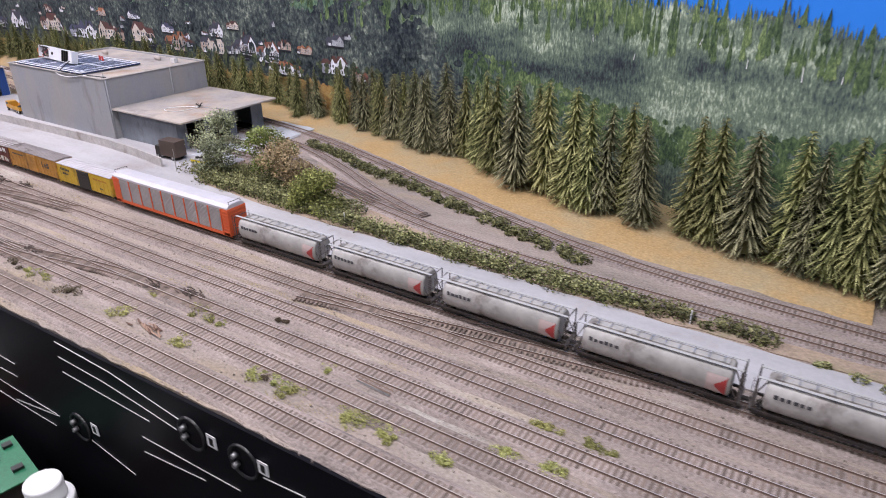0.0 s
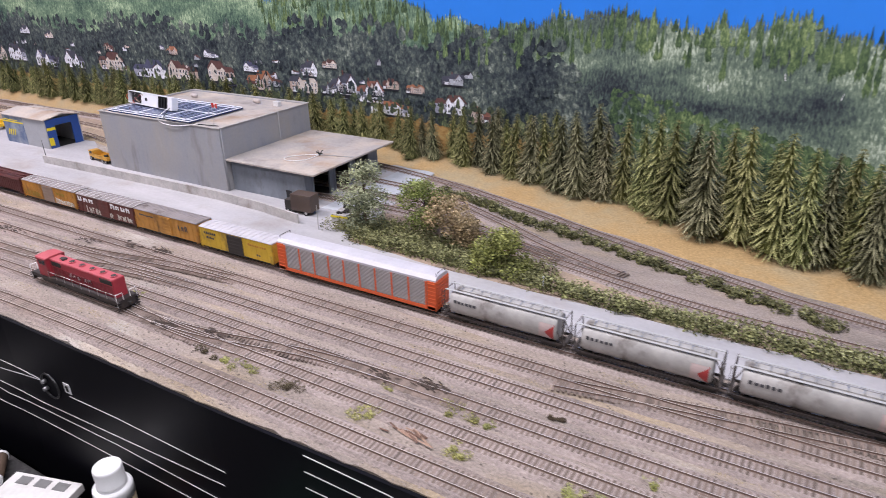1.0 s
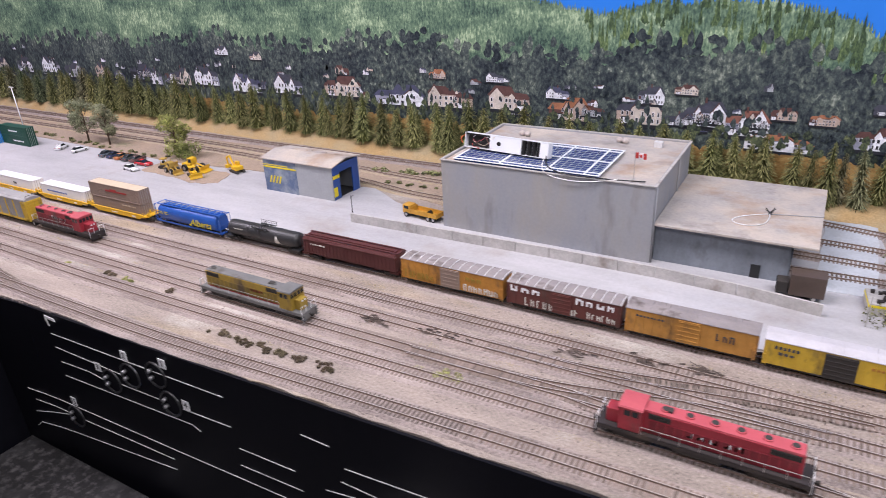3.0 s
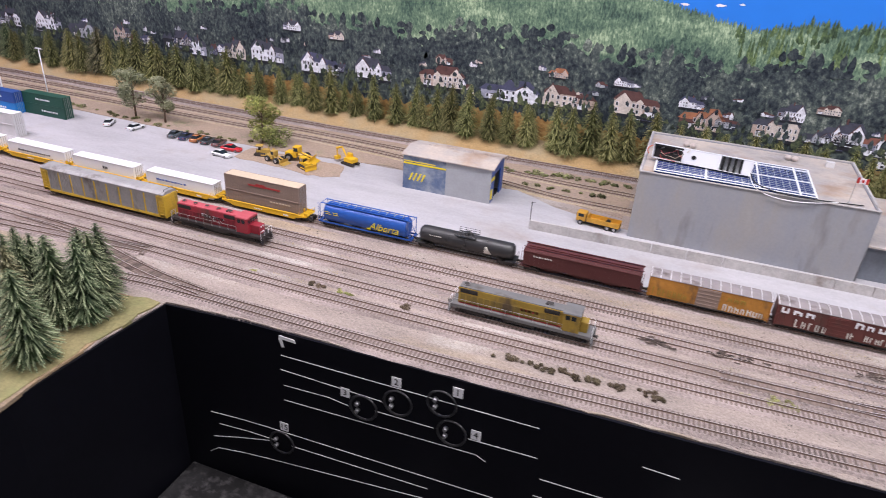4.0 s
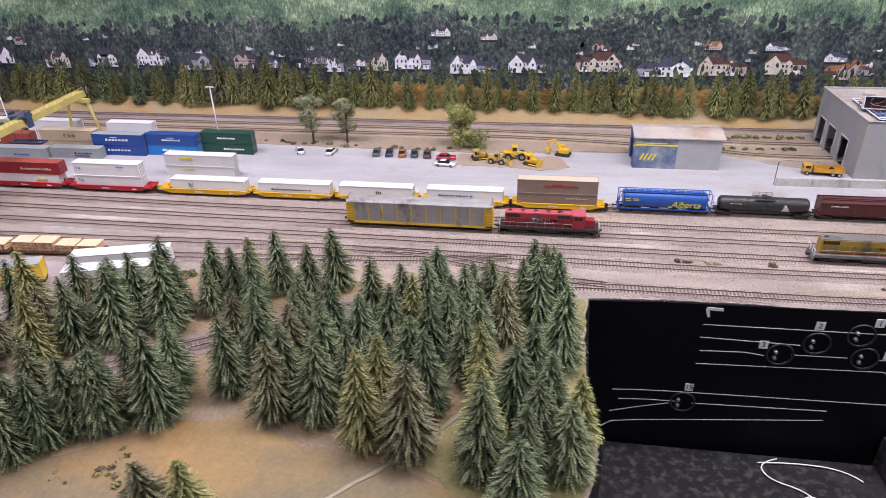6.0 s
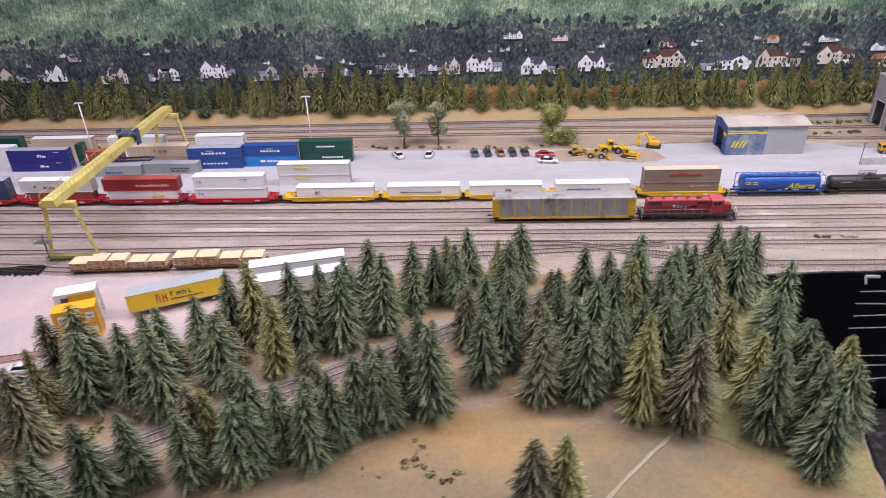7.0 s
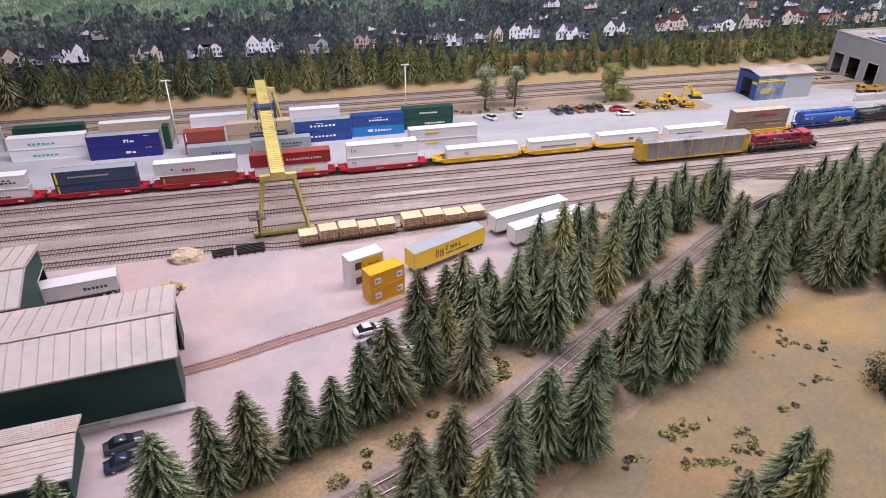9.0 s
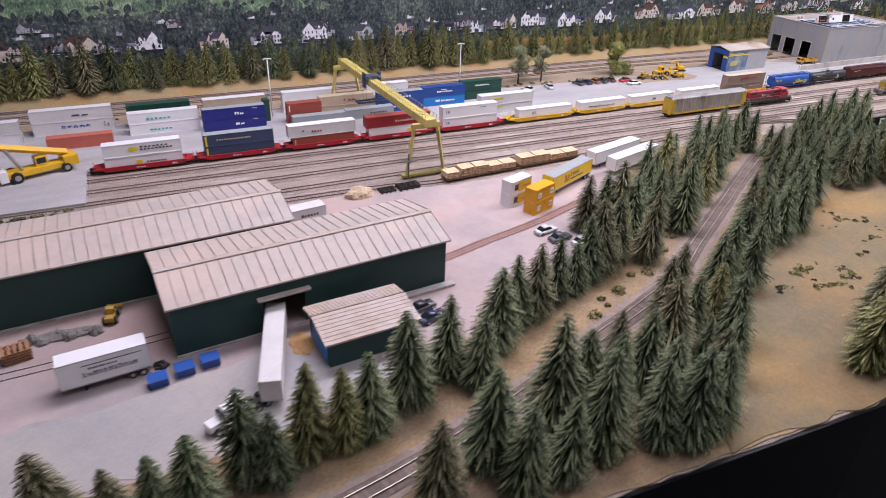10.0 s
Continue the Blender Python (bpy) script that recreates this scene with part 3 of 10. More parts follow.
def printed_house(x, z, w, h, wall, roof, seed):
    """A flat printed house: shaded walls, hipped roof with front gables, trimmed windows, garage and a tree against it."""
    rng = random.Random(seed)
    s = run_of(x)
    bm = bmesh.new()
    flip = rng.choice((-1, 1))
    small = w < 0.04

    def poly(pts, lift, slot):
        vs = []
        for a, b in pts:
            p, nrm, along = back_at(s + flip * a * w)
            p = p + nrm * lift
            vs.append(bm.verts.new((p.x, p.y, z + b * h)))
        f = bm.faces.new(vs)
        f.material_index = slot

    def rect(a0, a1, b0, b1, lift, slot):
        poly([(a0, b0), (a1, b0), (a1, b1), (a0, b1)], lift, slot)
    e = rng.uniform(0.44, 0.54)
    top = rng.uniform(0.74, 0.84)
    wing = rng.uniform(0.10, 0.26)
    rect(-0.5, wing, 0, e, 0.0036, 0)
    rect(wing, 0.5, 0, e * 0.82, 0.0036, 4)
    poly([(-0.54, e - 0.02), (wing + 0.05, e - 0.02), (wing - 0.10, top), (-0.34, top + 0.02)], 0.0037, 1)
    poly([(wing - 0.02, e * 0.82 - 0.02), (0.54, e * 0.82 - 0.02), (0.42, e * 0.82 + 0.20), (wing - 0.02, e * 0.82 + 0.22)], 0.00365, 1)
    rect(-0.5, wing, e - 0.06, e - 0.015, 0.00375, 4)
    gables = [(-0.47, rng.uniform(-0.20, -0.10), rng.uniform(0.70, 0.84))]
    if rng.random() < 0.7 and not small:
        gables.append((wing - 0.16, wing - 0.01, rng.uniform(0.62, 0.72)))
    for g0, g1, gt in gables:
        gm = (g0 + g1) / 2
        poly([(g0, 0.02), (g1, 0.02), (g1, e - 0.02), (gm, gt), (g0, e - 0.02)], 0.0040, 0)
        poly([(g0 - 0.035, e - 0.06), (g0, e - 0.03), (gm, gt - 0.035), (gm, gt + 0.035)], 0.0042, 1)
        poly([(gm, gt + 0.035), (gm, gt - 0.035), (g1, e - 0.03), (g1 + 0.035, e - 0.06)], 0.0042, 3)
    n = 3 if small else 8
    for i in range(n):
        wx = -0.44 + 0.90 * i / n + rng.uniform(-0.012, 0.012)
        for wz in (0.08, 0.29):
            if rng.random() < 0.78 and wz + 0.12 < (e if wx < wing else e * 0.82):
                ww = rng.uniform(0.030, 0.052)
                rect(wx - 0.008, wx + ww + 0.008, wz - 0.012, wz + 0.132, 0.0043, 5)
                rect(wx, wx + ww, wz, wz + 0.12, 0.0044, 2)
    if not small:
        ga = wing + 0.05
        rect(ga, ga + 0.17, 0.0, 0.20, 0.0044, 5)
        rect(ga, ga + 0.17, 0.20, 0.23, 0.0045, 2)
        rect(-0.5, 0.5, -0.10, 0.015, 0.0046, 2)
    if rng.random() < 0.5:
        rect(-0.02, 0.03, top - 0.05, top + 0.12, 0.0043, 3)
    return part("printed_house", bm, [HOUSE_COL[wall], HOUSE_COL[roof], HOUSE_COL["dark"], HOUSE_COL["brown"], HOUSE_COL[{"white": "shade", "cream": "peach", "grey": "slate", "peach": "brown", "blue": "dark"}.get(wall, "slate")], HOUSE_COL["white"]], backdrop)


for i, (x, w, wall, roof) in enumerate([
        (-2.43, .10, "cream", "brown"), (-2.25, .13, "cream", "brown"), (-2.05, .10, "white", "slate"), (-1.83, .08, "cream", "slate"), (-1.66, .09, "white", "slate"), (-1.475, .10, "white", "slate"),
        (-1.33, .10, "grey", "slate"), (-1.15, .07, "peach", "slate"), (-0.93, .10, "blue", "slate"), (-0.85, .05, "white", "slate"), (-0.715, .07, "cream", "slate"), (-0.595, .10, "white", "slate"),
        (-0.413, .11, "white", "blue"), (-0.237, .10, "white", "slate"), (-0.025, .115, "cream", "brown"), (0.172, .14, "white", "blue"), (0.335, .12, "cream", "brown"), (0.51, .10, "cream", "brown"),
        (0.67, .09, "peach", "orange"), (0.84, .09, "cream", "slate"), (0.985, .08, "white", "slate"), (1.07, .08, "white", "red")]):
    printed_house(x, 0.124 + 0.006 * (i % 3), w * 1.15, 0.072, wall, roof, i)
for i, (x, z, w, h, wall, roof) in enumerate([
        (1.137, 0.098, .13, .045, "white", "orange"), (1.318, 0.118, .09, .06, "white", "brown"), (0.64, 0.175, .06, .035, "white", "blue"), (0.865, 0.178, .06, .05, "white", "slate"), (1.14, 0.165, .05, .035, "peach", "brown"),
        (1.215, 0.160, .055, .03, "peach", "orange"), (0.94, 0.205, .05, .028, "cream", "brown"), (1.325, 0.190, .06, .035, "grey", "slate"), (-0.504, 0.238, .06, .035, "white", "slate"), (-0.356, 0.228, .05, .03, "cream", "slate"),
        (-2.35, 0.206, .07, .035, "grey", "slate"), (-1.95, 0.200, .05, .03, "grey", "brown"), (0.30, 0.205, .05, .03, "peach", "orange"), (-0.02, 0.20, .05, .03, "peach", "brown"), (1.40, 0.105, .06, .05, "peach", "red"), (0.47, 0.205, .05, .03, "white", "slate")]):
    printed_house(x, z, w, h, wall, roof, 50 + i)

rng = random.Random(41)
for i in range(44):
    x = rng.uniform(-2.6, 1.45)
    printed_house(x, rng.uniform(0.160, 0.225), rng.uniform(0.012, 0.034), rng.uniform(0.010, 0.022), rng.choice(("white", "cream", "grey", "grey", "white", "white")), rng.choice(("slate", "brown", "slate", "dark", "blue", "slate")), 200 + i)
for i in range(26):
    x = rng.uniform(-2.6, 1.2)
    printed_house(x, rng.uniform(0.125, 0.15), rng.uniform(0.04, 0.065), rng.uniform(0.03, 0.042), rng.choice(("white", "grey", "cream", "blue")), rng.choice(("slate", "brown", "blue")), 300 + i)
for name, count, mt, low, high, wide, label in (("printed_yard_trees", 760, P_SHRUB, 0.085, 0.135, 0.018, "printed trees between the houses"), ("printed_street_trees", 520, P_DARK, 0.105, 0.205, 0.013, "printed dark trees before the houses")):
    bm = bmesh.new()
    for i in range(count):
        x = rng.uniform(-3.4, 1.6)
        spire(bm, run_of(x), rng.uniform(low, high), rng.uniform(0.4, 1.0) * wide, rng.uniform(0.010, 0.026), 0.0049 + 0.0006 * rng.random(), rng, rng.random() < 0.6)
    ob = part(name, bm, mt, backdrop, label)
    ob["kind"] = "stuff"

# ---- pavements and grass ----
patch("pavement", [(-3.5, 0.062), (0.0, 0.064), (1.3, 0.066), (2.3, 0.054), (2.93, 0.05), (2.93, 0.135), (2.3, 0.146), (1.62, 0.155), (1.40, 0.175), (1.33, 0.62), (1.21, 0.60), (1.18, 0.30), (0.55, 0.30), (0.40, 0.345), (0.30, 0.40), (-0.10, 0.385), (-0.35, 0.355), (-0.98, 0.372), (-3.5, 0.44)],
      0.0022, M_CONCRETE, "pale grey concrete yard and access road", "pavement", rough=0.0025, step=0.05)
patch("apron", [(1.248, 0.283), (1.336, 0.288), (1.340, 0.600), (1.252, 0.592)], 0.00328, mat("pale_bluish_concrete", (0.50, 0.52, 0.56), 0.8, grain=200, var=0.08, stain=12, stain_var=0.2, bump=0.1), "pale concrete apron before the loading building", "pavement", rough=0.002, step=0.03, seed=31)
patch("pavement_front", [(-3.5, -0.292), (-1.9, -0.290), (-1.52, -0.300), (-1.44, -0.330), (-1.06, -0.318), (-0.96, -0.36), (-1.02, -0.47), (-1.22, -0.61), (-1.33, -0.74), (-1.6, -0.85), (-1.75, -0.93), (-2.05, -0.985), (-3.5, -1.03)],
      0.0022, M_YARD, "pinkish grey concrete yard beside the warehouse", "pavement", rough=0.003, step=0.05, seed=2)
patch("pavement_grey", [(-3.49, -0.86), (-2.16, -0.84), (-1.98, -0.80), (-1.86, -0.86), (-1.80, -0.93), (-2.06, -0.982), (-3.49, -1.026)], 0.0030, M_YARD_G, "worn grey concrete where the trucks stand", "pavement", rough=0.012, step=0.04, seed=12)
patch("pavement_pad", [(-3.5, -0.150), (-2.232, -0.146), (-2.234, 0.062), (-3.5, 0.062)], 0.0085, M_CONCRETE, "pale concrete crossing pad over the tracks", "pavement")
patch("forest_floor", [(-0.10, -0.345), (-0.30, -0.335), (-0.62, -0.315), (-0.93, -0.330), (-0.97, -0.36), (-1.03, -0.47), (-1.23, -0.61), (-1.34, -0.74), (-1.61, -0.85), (-1.76, -0.93), (-2.06, -0.985), (-3.5, -1.03), (-3.5, -1.213), (-2.1, -1.213), (-1.6, -1.233), (-1.2, -1.246), (-0.75, -1.233), (-0.45, -1.158), (-0.241, -1.018), (-0.122, -0.85), (-0.09, -0.70)],
      0.0016, M_FOREST, "brown and tan forest floor with static grass", "grass", rough=0.004, step=0.04, seed=3)
patch("meadow", [(-0.34, -0.75), (-0.48, -0.735), (-0.56, -0.690), (-0.68, -0.72), (-0.79, -0.79), (-0.95, -0.86), (-1.10, -0.925), (-1.22, -1.02), (-1.42, -1.13), (-1.46, -1.236), (-1.2, -1.244), (-0.75, -1.231), (-0.45, -1.156), (-0.245, -1.015), (-0.15, -0.86)],
      0.0030, M_MEADOW, "olive tan meadow with sparse weeds", "grass", rough=0.006, step=0.03, seed=4)
patch("grass_verge", [(-0.088, -0.336), (-0.16, -0.350), (-0.20, -0.46), (-0.22, -0.56), (-0.26, -0.62), (-0.33, -0.72), (-0.24, -0.82), (-0.20, -0.98), (-0.124, -0.850), (-0.090, -0.70), (-0.104, -0.60), (-0.098, -0.45)], 0.0027, mat("olive_static_grass", (0.285, 0.245, 0.115), 0.95, detail=6, fine=0.72, grain=200, var=0.32, stain=9, stain_var=0.25, bump=0.9, tint=(0.20, 0.195, 0.085)), "olive green grass at the layout's rounded corner", "grass", rough=0.005, step=0.02, seed=41)
bm = bmesh.new()
line = smooth_line([(-0.127, -0.40), (-0.21, -0.55), (-0.287, -0.672), (-0.339, -0.739), (-0.40, -0.80), (-0.472, -0.878), (-0.524, -0.964), (-0.60, -1.12)], 0.012)
rng = random.Random(8)
side = [[], []]
for a, b in zip(line, line[1:]):
    d = (b - a).normalized().cross(Vector((0, 0, 1)))
    for k, sgn in ((0, 1), (1, -1)):
        q = a + d * sgn * rng.uniform(0.0018, 0.0036)
        side[k].append((q.x, q.y))
prism(bm, side[0] + side[1][::-1], "z", -0.002, 0.0042)
solid("footpath", bm, mat("pale_path", (0.31, 0.27, 0.20), 0.9, var=0.15, bump=0.4), "pale worn footpath across the meadow", "path", "structure")
bm = bmesh.new()
rng = random.Random(18)
line = smooth_line([(-3.0, -1.17), (-2.3, -1.165), (-1.93, -1.117), (-1.67, -1.042), (-1.50, -0.975), (-1.268, -0.885), (-1.087, -0.772), (-0.883, -0.644), (-0.647, -0.497), (-0.458, -0.39), (-0.32, -0.345)], 0.012)
side = [[], []]
for p, q in zip(line, line[1:]):
    dd = (q - p).normalized().cross(Vector((0, 0, 1)))
    for k, sgn in ((0, 1), (1, -1)):
        o = p + dd * sgn * rng.uniform(0.026, 0.034)
        side[k].append((o.x, o.y))
prism(bm, side[0] + side[1][::-1], "z", -0.002, 0.0024)
solid("trackside_dirt", bm, mat("grey_brown_dirt", (0.27, 0.215, 0.185), 0.95, detail=6, fine=0.72, grain=170, var=0.3, stain=14, stain_var=0.2, bump=0.8), "grey brown dirt strip under the forest track", "ground", "structure")
# raised grass bank below the backdrop
bm = bmesh.new()
rng = random.Random(9)
rows = []
for x in np.arange(-3.55, 2.6, 0.035):
    yb = np.interp(x, [p[0] for p in BACK], [p[1] for p in BACK]) - 0.003
    yf = np.interp(x, [-3.5, 0.6, 1.0, 1.3, 1.5, 1.74, 2.0, 2.25, 2.6], [0.635, 0.635, 0.630, 0.590, 0.540, 0.458, 0.374, 0.310, 0.275])
    yf = min(yf, yb - 0.02) + rng.uniform(-0.004, 0.004)
    rise = float(np.interp(x, [0.6, 1.6, 2.2], [0.030, 0.016, 0.010]))
    rows.append([bm.verts.new((x, yf, -0.002)), bm.verts.new((x, yf + 0.006, 0.0025)), bm.verts.new((x, yf + (yb - yf) * 0.45, rise * rng.uniform(0.75, 0.95))), bm.verts.new((x, yb, rise * 1.05))])
for a, b in zip(rows, rows[1:]):
    for k in range(3):
        f = bm.faces.new((a[k], b[k], b[k + 1], a[k + 1]))
        f.smooth = True
bmesh.ops.recalc_face_normals(bm, faces=bm.faces)
if sum(f.normal.z for f in bm.faces) < 0:
    bmesh.ops.reverse_faces(bm, faces=bm.faces)
solid("grass_bank", bm, M_GRASS, "tan dry grass bank below the backdrop", "grass", "structure")
patch("weedy_strip", [(1.33, 0.20), (1.45, 0.16), (1.65, 0.158), (2.0, 0.155), (2.3, 0.150), (2.9, 0.140), (2.9, 0.172), (2.5, 0.178), (2.2, 0.182), (1.98, 0.225), (1.72, 0.295), (1.5, 0.36), (1.38, 0.40)],
      0.0014, M_SOIL, "grey brown weedy ground beside the access road", "ground", rough=0.004, step=0.03, seed=5)
patch("weedy_strip_far", [(-0.05, 0.40), (0.35, 0.40), (0.55, 0.36), (0.55, 0.585), (-0.05, 0.575), (-3.4, 0.57), (-3.4, 0.445), (-0.98, 0.378), (-0.35, 0.362)], 0.0012, M_SOIL, "brown weedy ground between the back tracks", "ground", rough=0.004, step=0.04, seed=6)

# ---- tracks ----


TIE = bpy.data.meshes.new("tie")
TIE.from_pydata([(sx * 0.0152, sy * 0.0017, zz) for zz in (0.0010, 0.0034) for sx, sy in ((-1, -1), (1, -1), (1, 1), (-1, 1))], [], [(4, 5, 6, 7), (0, 1, 5, 4), (1, 2, 6, 5), (2, 3, 7, 6), (3, 0, 4, 7)])
TIE.materials.append(M_TIE)


def track(name, pts, label, bed=True, spacing=0.0066, z=0.0, gravel=None, near=(9, 9)):
    """Rails on ties; the ties between near[0] and near[1] are pieces of their own."""
    root = thing(name, (0, 0, 0), 0, label, "railway track", "yard tracks")
    pts_t = smooth_line(pts, spacing)
    rng = random.Random(len(pts_t))
    verts, faces = [], []
    for a, b in zip(pts_t, pts_t[1:]):
        d = (b - a).normalized()
        nrm = Vector((-d.y, d.x, 0))
        half, wid = 0.0152 * rng.uniform(0.94, 1.06), 0.0017
        turn = rng.uniform(-0.03, 0.03)
        if near[0] < a.x < near[1]:
            tie = new("tie", TIE)
            tie.parent = root
            tie.matrix_basis = Matrix.Translation((a.x, a.y, z)) @ Matrix.Rotation(math.atan2(nrm.y, nrm.x) + turn, 4, "Z") @ Matrix.Diagonal((half / 0.0152, 1, 1, 1))
            continue
        k = len(verts)
        for zz in (z + 0.0010, z + 0.0034):
            for su, sw in ((-1, -1), (1, -1), (1, 1), (-1, 1)):
                q = a + nrm * (su * half) + d * (sw * wid + su * half * turn)
                verts.append((q.x, q.y, zz))
        faces += [(k + 4, k + 5, k + 6, k + 7), (k, k + 1, k + 5, k + 4), (k + 1, k + 2, k + 6, k + 5), (k + 2, k + 3, k + 7, k + 6), (k + 3, k, k + 4, k + 7)]
    if verts:
        me = bpy.data.meshes.new("ties")
        me.from_pydata(verts, [], faces)
        me.materials.append(M_TIE)
        ties = new("ties", me)
        ties.parent = root
        tagged(ties, "dark brown wooden ties", kind="stuff")
    line = smooth_line(pts, 0.03)
    for sgn in (-1, 1):
        bm = bmesh.new()
        last = None
        for i, a in enumerate(line):
            d = (line[min(i + 1, len(line) - 1)] - line[max(i - 1, 0)]).normalized()
            nrm = Vector((-d.y, d.x, 0))
            c = a + nrm * (sgn * 0.00825)
            ring = []
            for o, zz in ((-0.0009, 0.0034), (-0.0003, 0.0040), (-0.00055, 0.0052), (-0.00045, 0.0060), (0.00045, 0.0060), (0.00055, 0.0052), (0.0003, 0.0040), (0.0009, 0.0034)):
                q = c + nrm * o
                ring.append(bm.verts.new((q.x, q.y, z + zz)))
            if last:
                for k in range(7):
                    f = bm.faces.new((last[k], ring[k], ring[k + 1], last[k + 1]))
                    f.material_index = int(k == 3)
            last = ring
        part("rail", bm, [M_RAIL, M_RAILTOP], root)
    if bed:
        bm = bmesh.new()
        last = None
        rng = random.Random(3)
        for i, a in enumerate(line):
            d = (line[min(i + 1, len(line) - 1)] - line[max(i - 1, 0)]).normalized()
            nrm = Vector((-d.y, d.x, 0))
            ring = []
            for o, zz in ((-0.0235, -0.001), (-0.0175, 0.0031), (0.0175, 0.0031), (0.0235, -0.001)):
                q = a + nrm * (o * rng.uniform(0.93, 1.07))
                ring.append(bm.verts.new((q.x, q.y, z + zz)))
            if last:
                for k in range(3):
                    bm.faces.new((last[k + 1], last[k], ring[k], ring[k + 1]))
            last = ring
        bmesh.ops.recalc_face_normals(bm, faces=bm.faces)
        if sum(f.normal.z for f in bm.faces) < 0:
            bmesh.ops.reverse_faces(bm, faces=bm.faces)
        part("ballast_bed", bm, gravel or M_BED, root, "grey gravel ballast bed")
    return root


TRACKS = {
    "main": [(-3.2, 0.032), (-2.0, 0.032), (-1.2, 0.026), (-0.5, 0.027), (0.5, 0.035), (1.2, 0.031), (1.8, 0.023), (2.9, 0.012)],
    "a": [(-3.2, -0.016), (-1.94, -0.018), (-0.74, -0.040), (0.4, -0.042), (1.2, -0.038), (2.35, -0.037), (2.9, -0.037)],
    "b": [(-3.2, -0.08), (-1.94, -0.081), (-0.74, -0.094), (0.0, -0.096), (1.2, -0.093), (2.9, -0.090)],
    "c": [(-3.2, -0.146), (-1.94, -0.147), (-0.74, -0.152), (0.4, -0.154), (1.4, -0.146), (2.9, -0.144)],
    "d": [(-3.2, -0.226), (-1.94, -0.226), (-1.22, -0.220), (-0.74, -0.203), (-0.25, -0.205), (0.1, -0.210), (0.6, -0.203), (1.05, -0.190), (1.5, -0.193), (2.9, -0.196)],
    "e": [(-3.0, -1.17), (-2.3, -1.165), (-1.93, -1.117), (-1.67, -1.042), (-1.50, -0.975), (-1.268, -0.885), (-1.087, -0.772), (-0.883, -0.644), (-0.647, -0.497), (-0.458, -0.39), (-0.32, -0.328)],
    "e_front": [(-0.458, -0.39), (-0.32, -0.328), (-0.15, -0.298), (0.1, -0.294), (0.4, -0.292), (0.8, -0.272), (1.2, -0.258), (2.0, -0.256), (2.9, -0.256)],
    "f": [(-3.2, -0.277), (-1.95, -0.277), (-1.6, -0.284), (-1.45, -0.302), (-1.06, -0.281), (-0.7, -0.255), (-0.45, -0.236), (-0.22, -0.212)],
    "rear": [(-3.3, 0.605), (-1.0, 0.605), (0.0, 0.605), (0.6, 0.612), (1.0, 0.606), (1.244, 0.573), (1.364, 0.549), (1.48, 0.519), (1.593, 0.483), (1.70, 0.447), (1.79, 0.415), (1.95, 0.362), (2.144, 0.302), (2.35, 0.268), (2.6, 0.25), (2.9, 0.235)],
    "bay_one": [(1.02, 0.335), (1.2, 0.34), (1.42, 0.345), (1.6, 0.315), (1.8, 0.262), (2.0, 0.222), (2.25, 0.203), (2.9, 0.19)],
    "bay_two": [(1.02, 0.405), (1.22, 0.410), (1.42, 0.395), (1.6, 0.335), (1.8, 0.268)],
    "bay_three": [(1.02, 0.475), (1.22, 0.482), (1.42, 0.462), (1.6, 0.392), (1.74, 0.322), (1.9, 0.262)],
    "shop_one": [(-3.3, 0.545), (-0.8, 0.545), (0.0, 0.525), (0.35, 0.500), (0.60, 0.495)],
    "shop_two": [(-3.3, 0.490), (-0.8, 0.490), (-0.2, 0.485), (0.2, 0.44), (0.4, 0.405), (0.60, 0.40)],
}
NEAR = {"main": (1.1, 2.8), "a": (1.0, 2.8), "b": (1.0, 2.8), "c": (0.9, 2.8), "d": (0.9, 2.8), "e_front": (0.9, 2.8), "e": (-1.98, -0.40), "rear": (1.25, 2.75), "bay_one": (1.3, 2.8), "bay_two": (1.3, 2.8), "bay_three": (1.3, 2.8)}
for nm, pts in TRACKS.items():
    track("railway_track", pts, {"e": "single weathered track winding through the forest", "rear": "weathered rear track below the grass bank"}.get(nm, "straight weathered yard track on ballast"), gravel=M_BED_DARK if nm == "e" else M_SANDY if nm in ("shop_one", "shop_two") else None, near=NEAR.get(nm, (9, 9)))
track("railway_track", [(-1.70, -0.660), (-1.588, -0.637), (-1.50, -0.611), (-1.407, -0.588), (-1.305, -0.557), (-1.18, -0.51)], "rusty spur track set into the concrete yard", bed=False, z=-0.002, near=(-1.9, 0))
track("railway_track", [(-3.0, -0.735), (-2.34, -0.717), (-2.08, -0.697)], "rusty spur track leading into the warehouse", bed=False, z=-0.002, near=(-1.9, 0))
for pts in ([(1.50, -0.194), (1.36, -0.196), (1.15, -0.170), (0.98, -0.148)], [(1.82, -0.145), (1.62, -0.150), (1.42, -0.185), (1.3, -0.193)], [(1.9, -0.055), (2.02, -0.035), (2.2, -0.008), (2.4, 0.016)], [(0.75, -0.155), (0.95, -0.145), (1.15, -0.105), (1.3, -0.094)], [(0.85, -0.093), (1.0, -0.088), (1.2, -0.055), (1.35, -0.04)], [(-0.55, -0.204), (-0.40, -0.215), (-0.18, -0.27), (-0.02, -0.293)]):
    track("turnout_track", pts, "weathered turnout track joining two yard tracks", bed=False, z=0.0003, near=(-1, 3))

# ---- trees ----


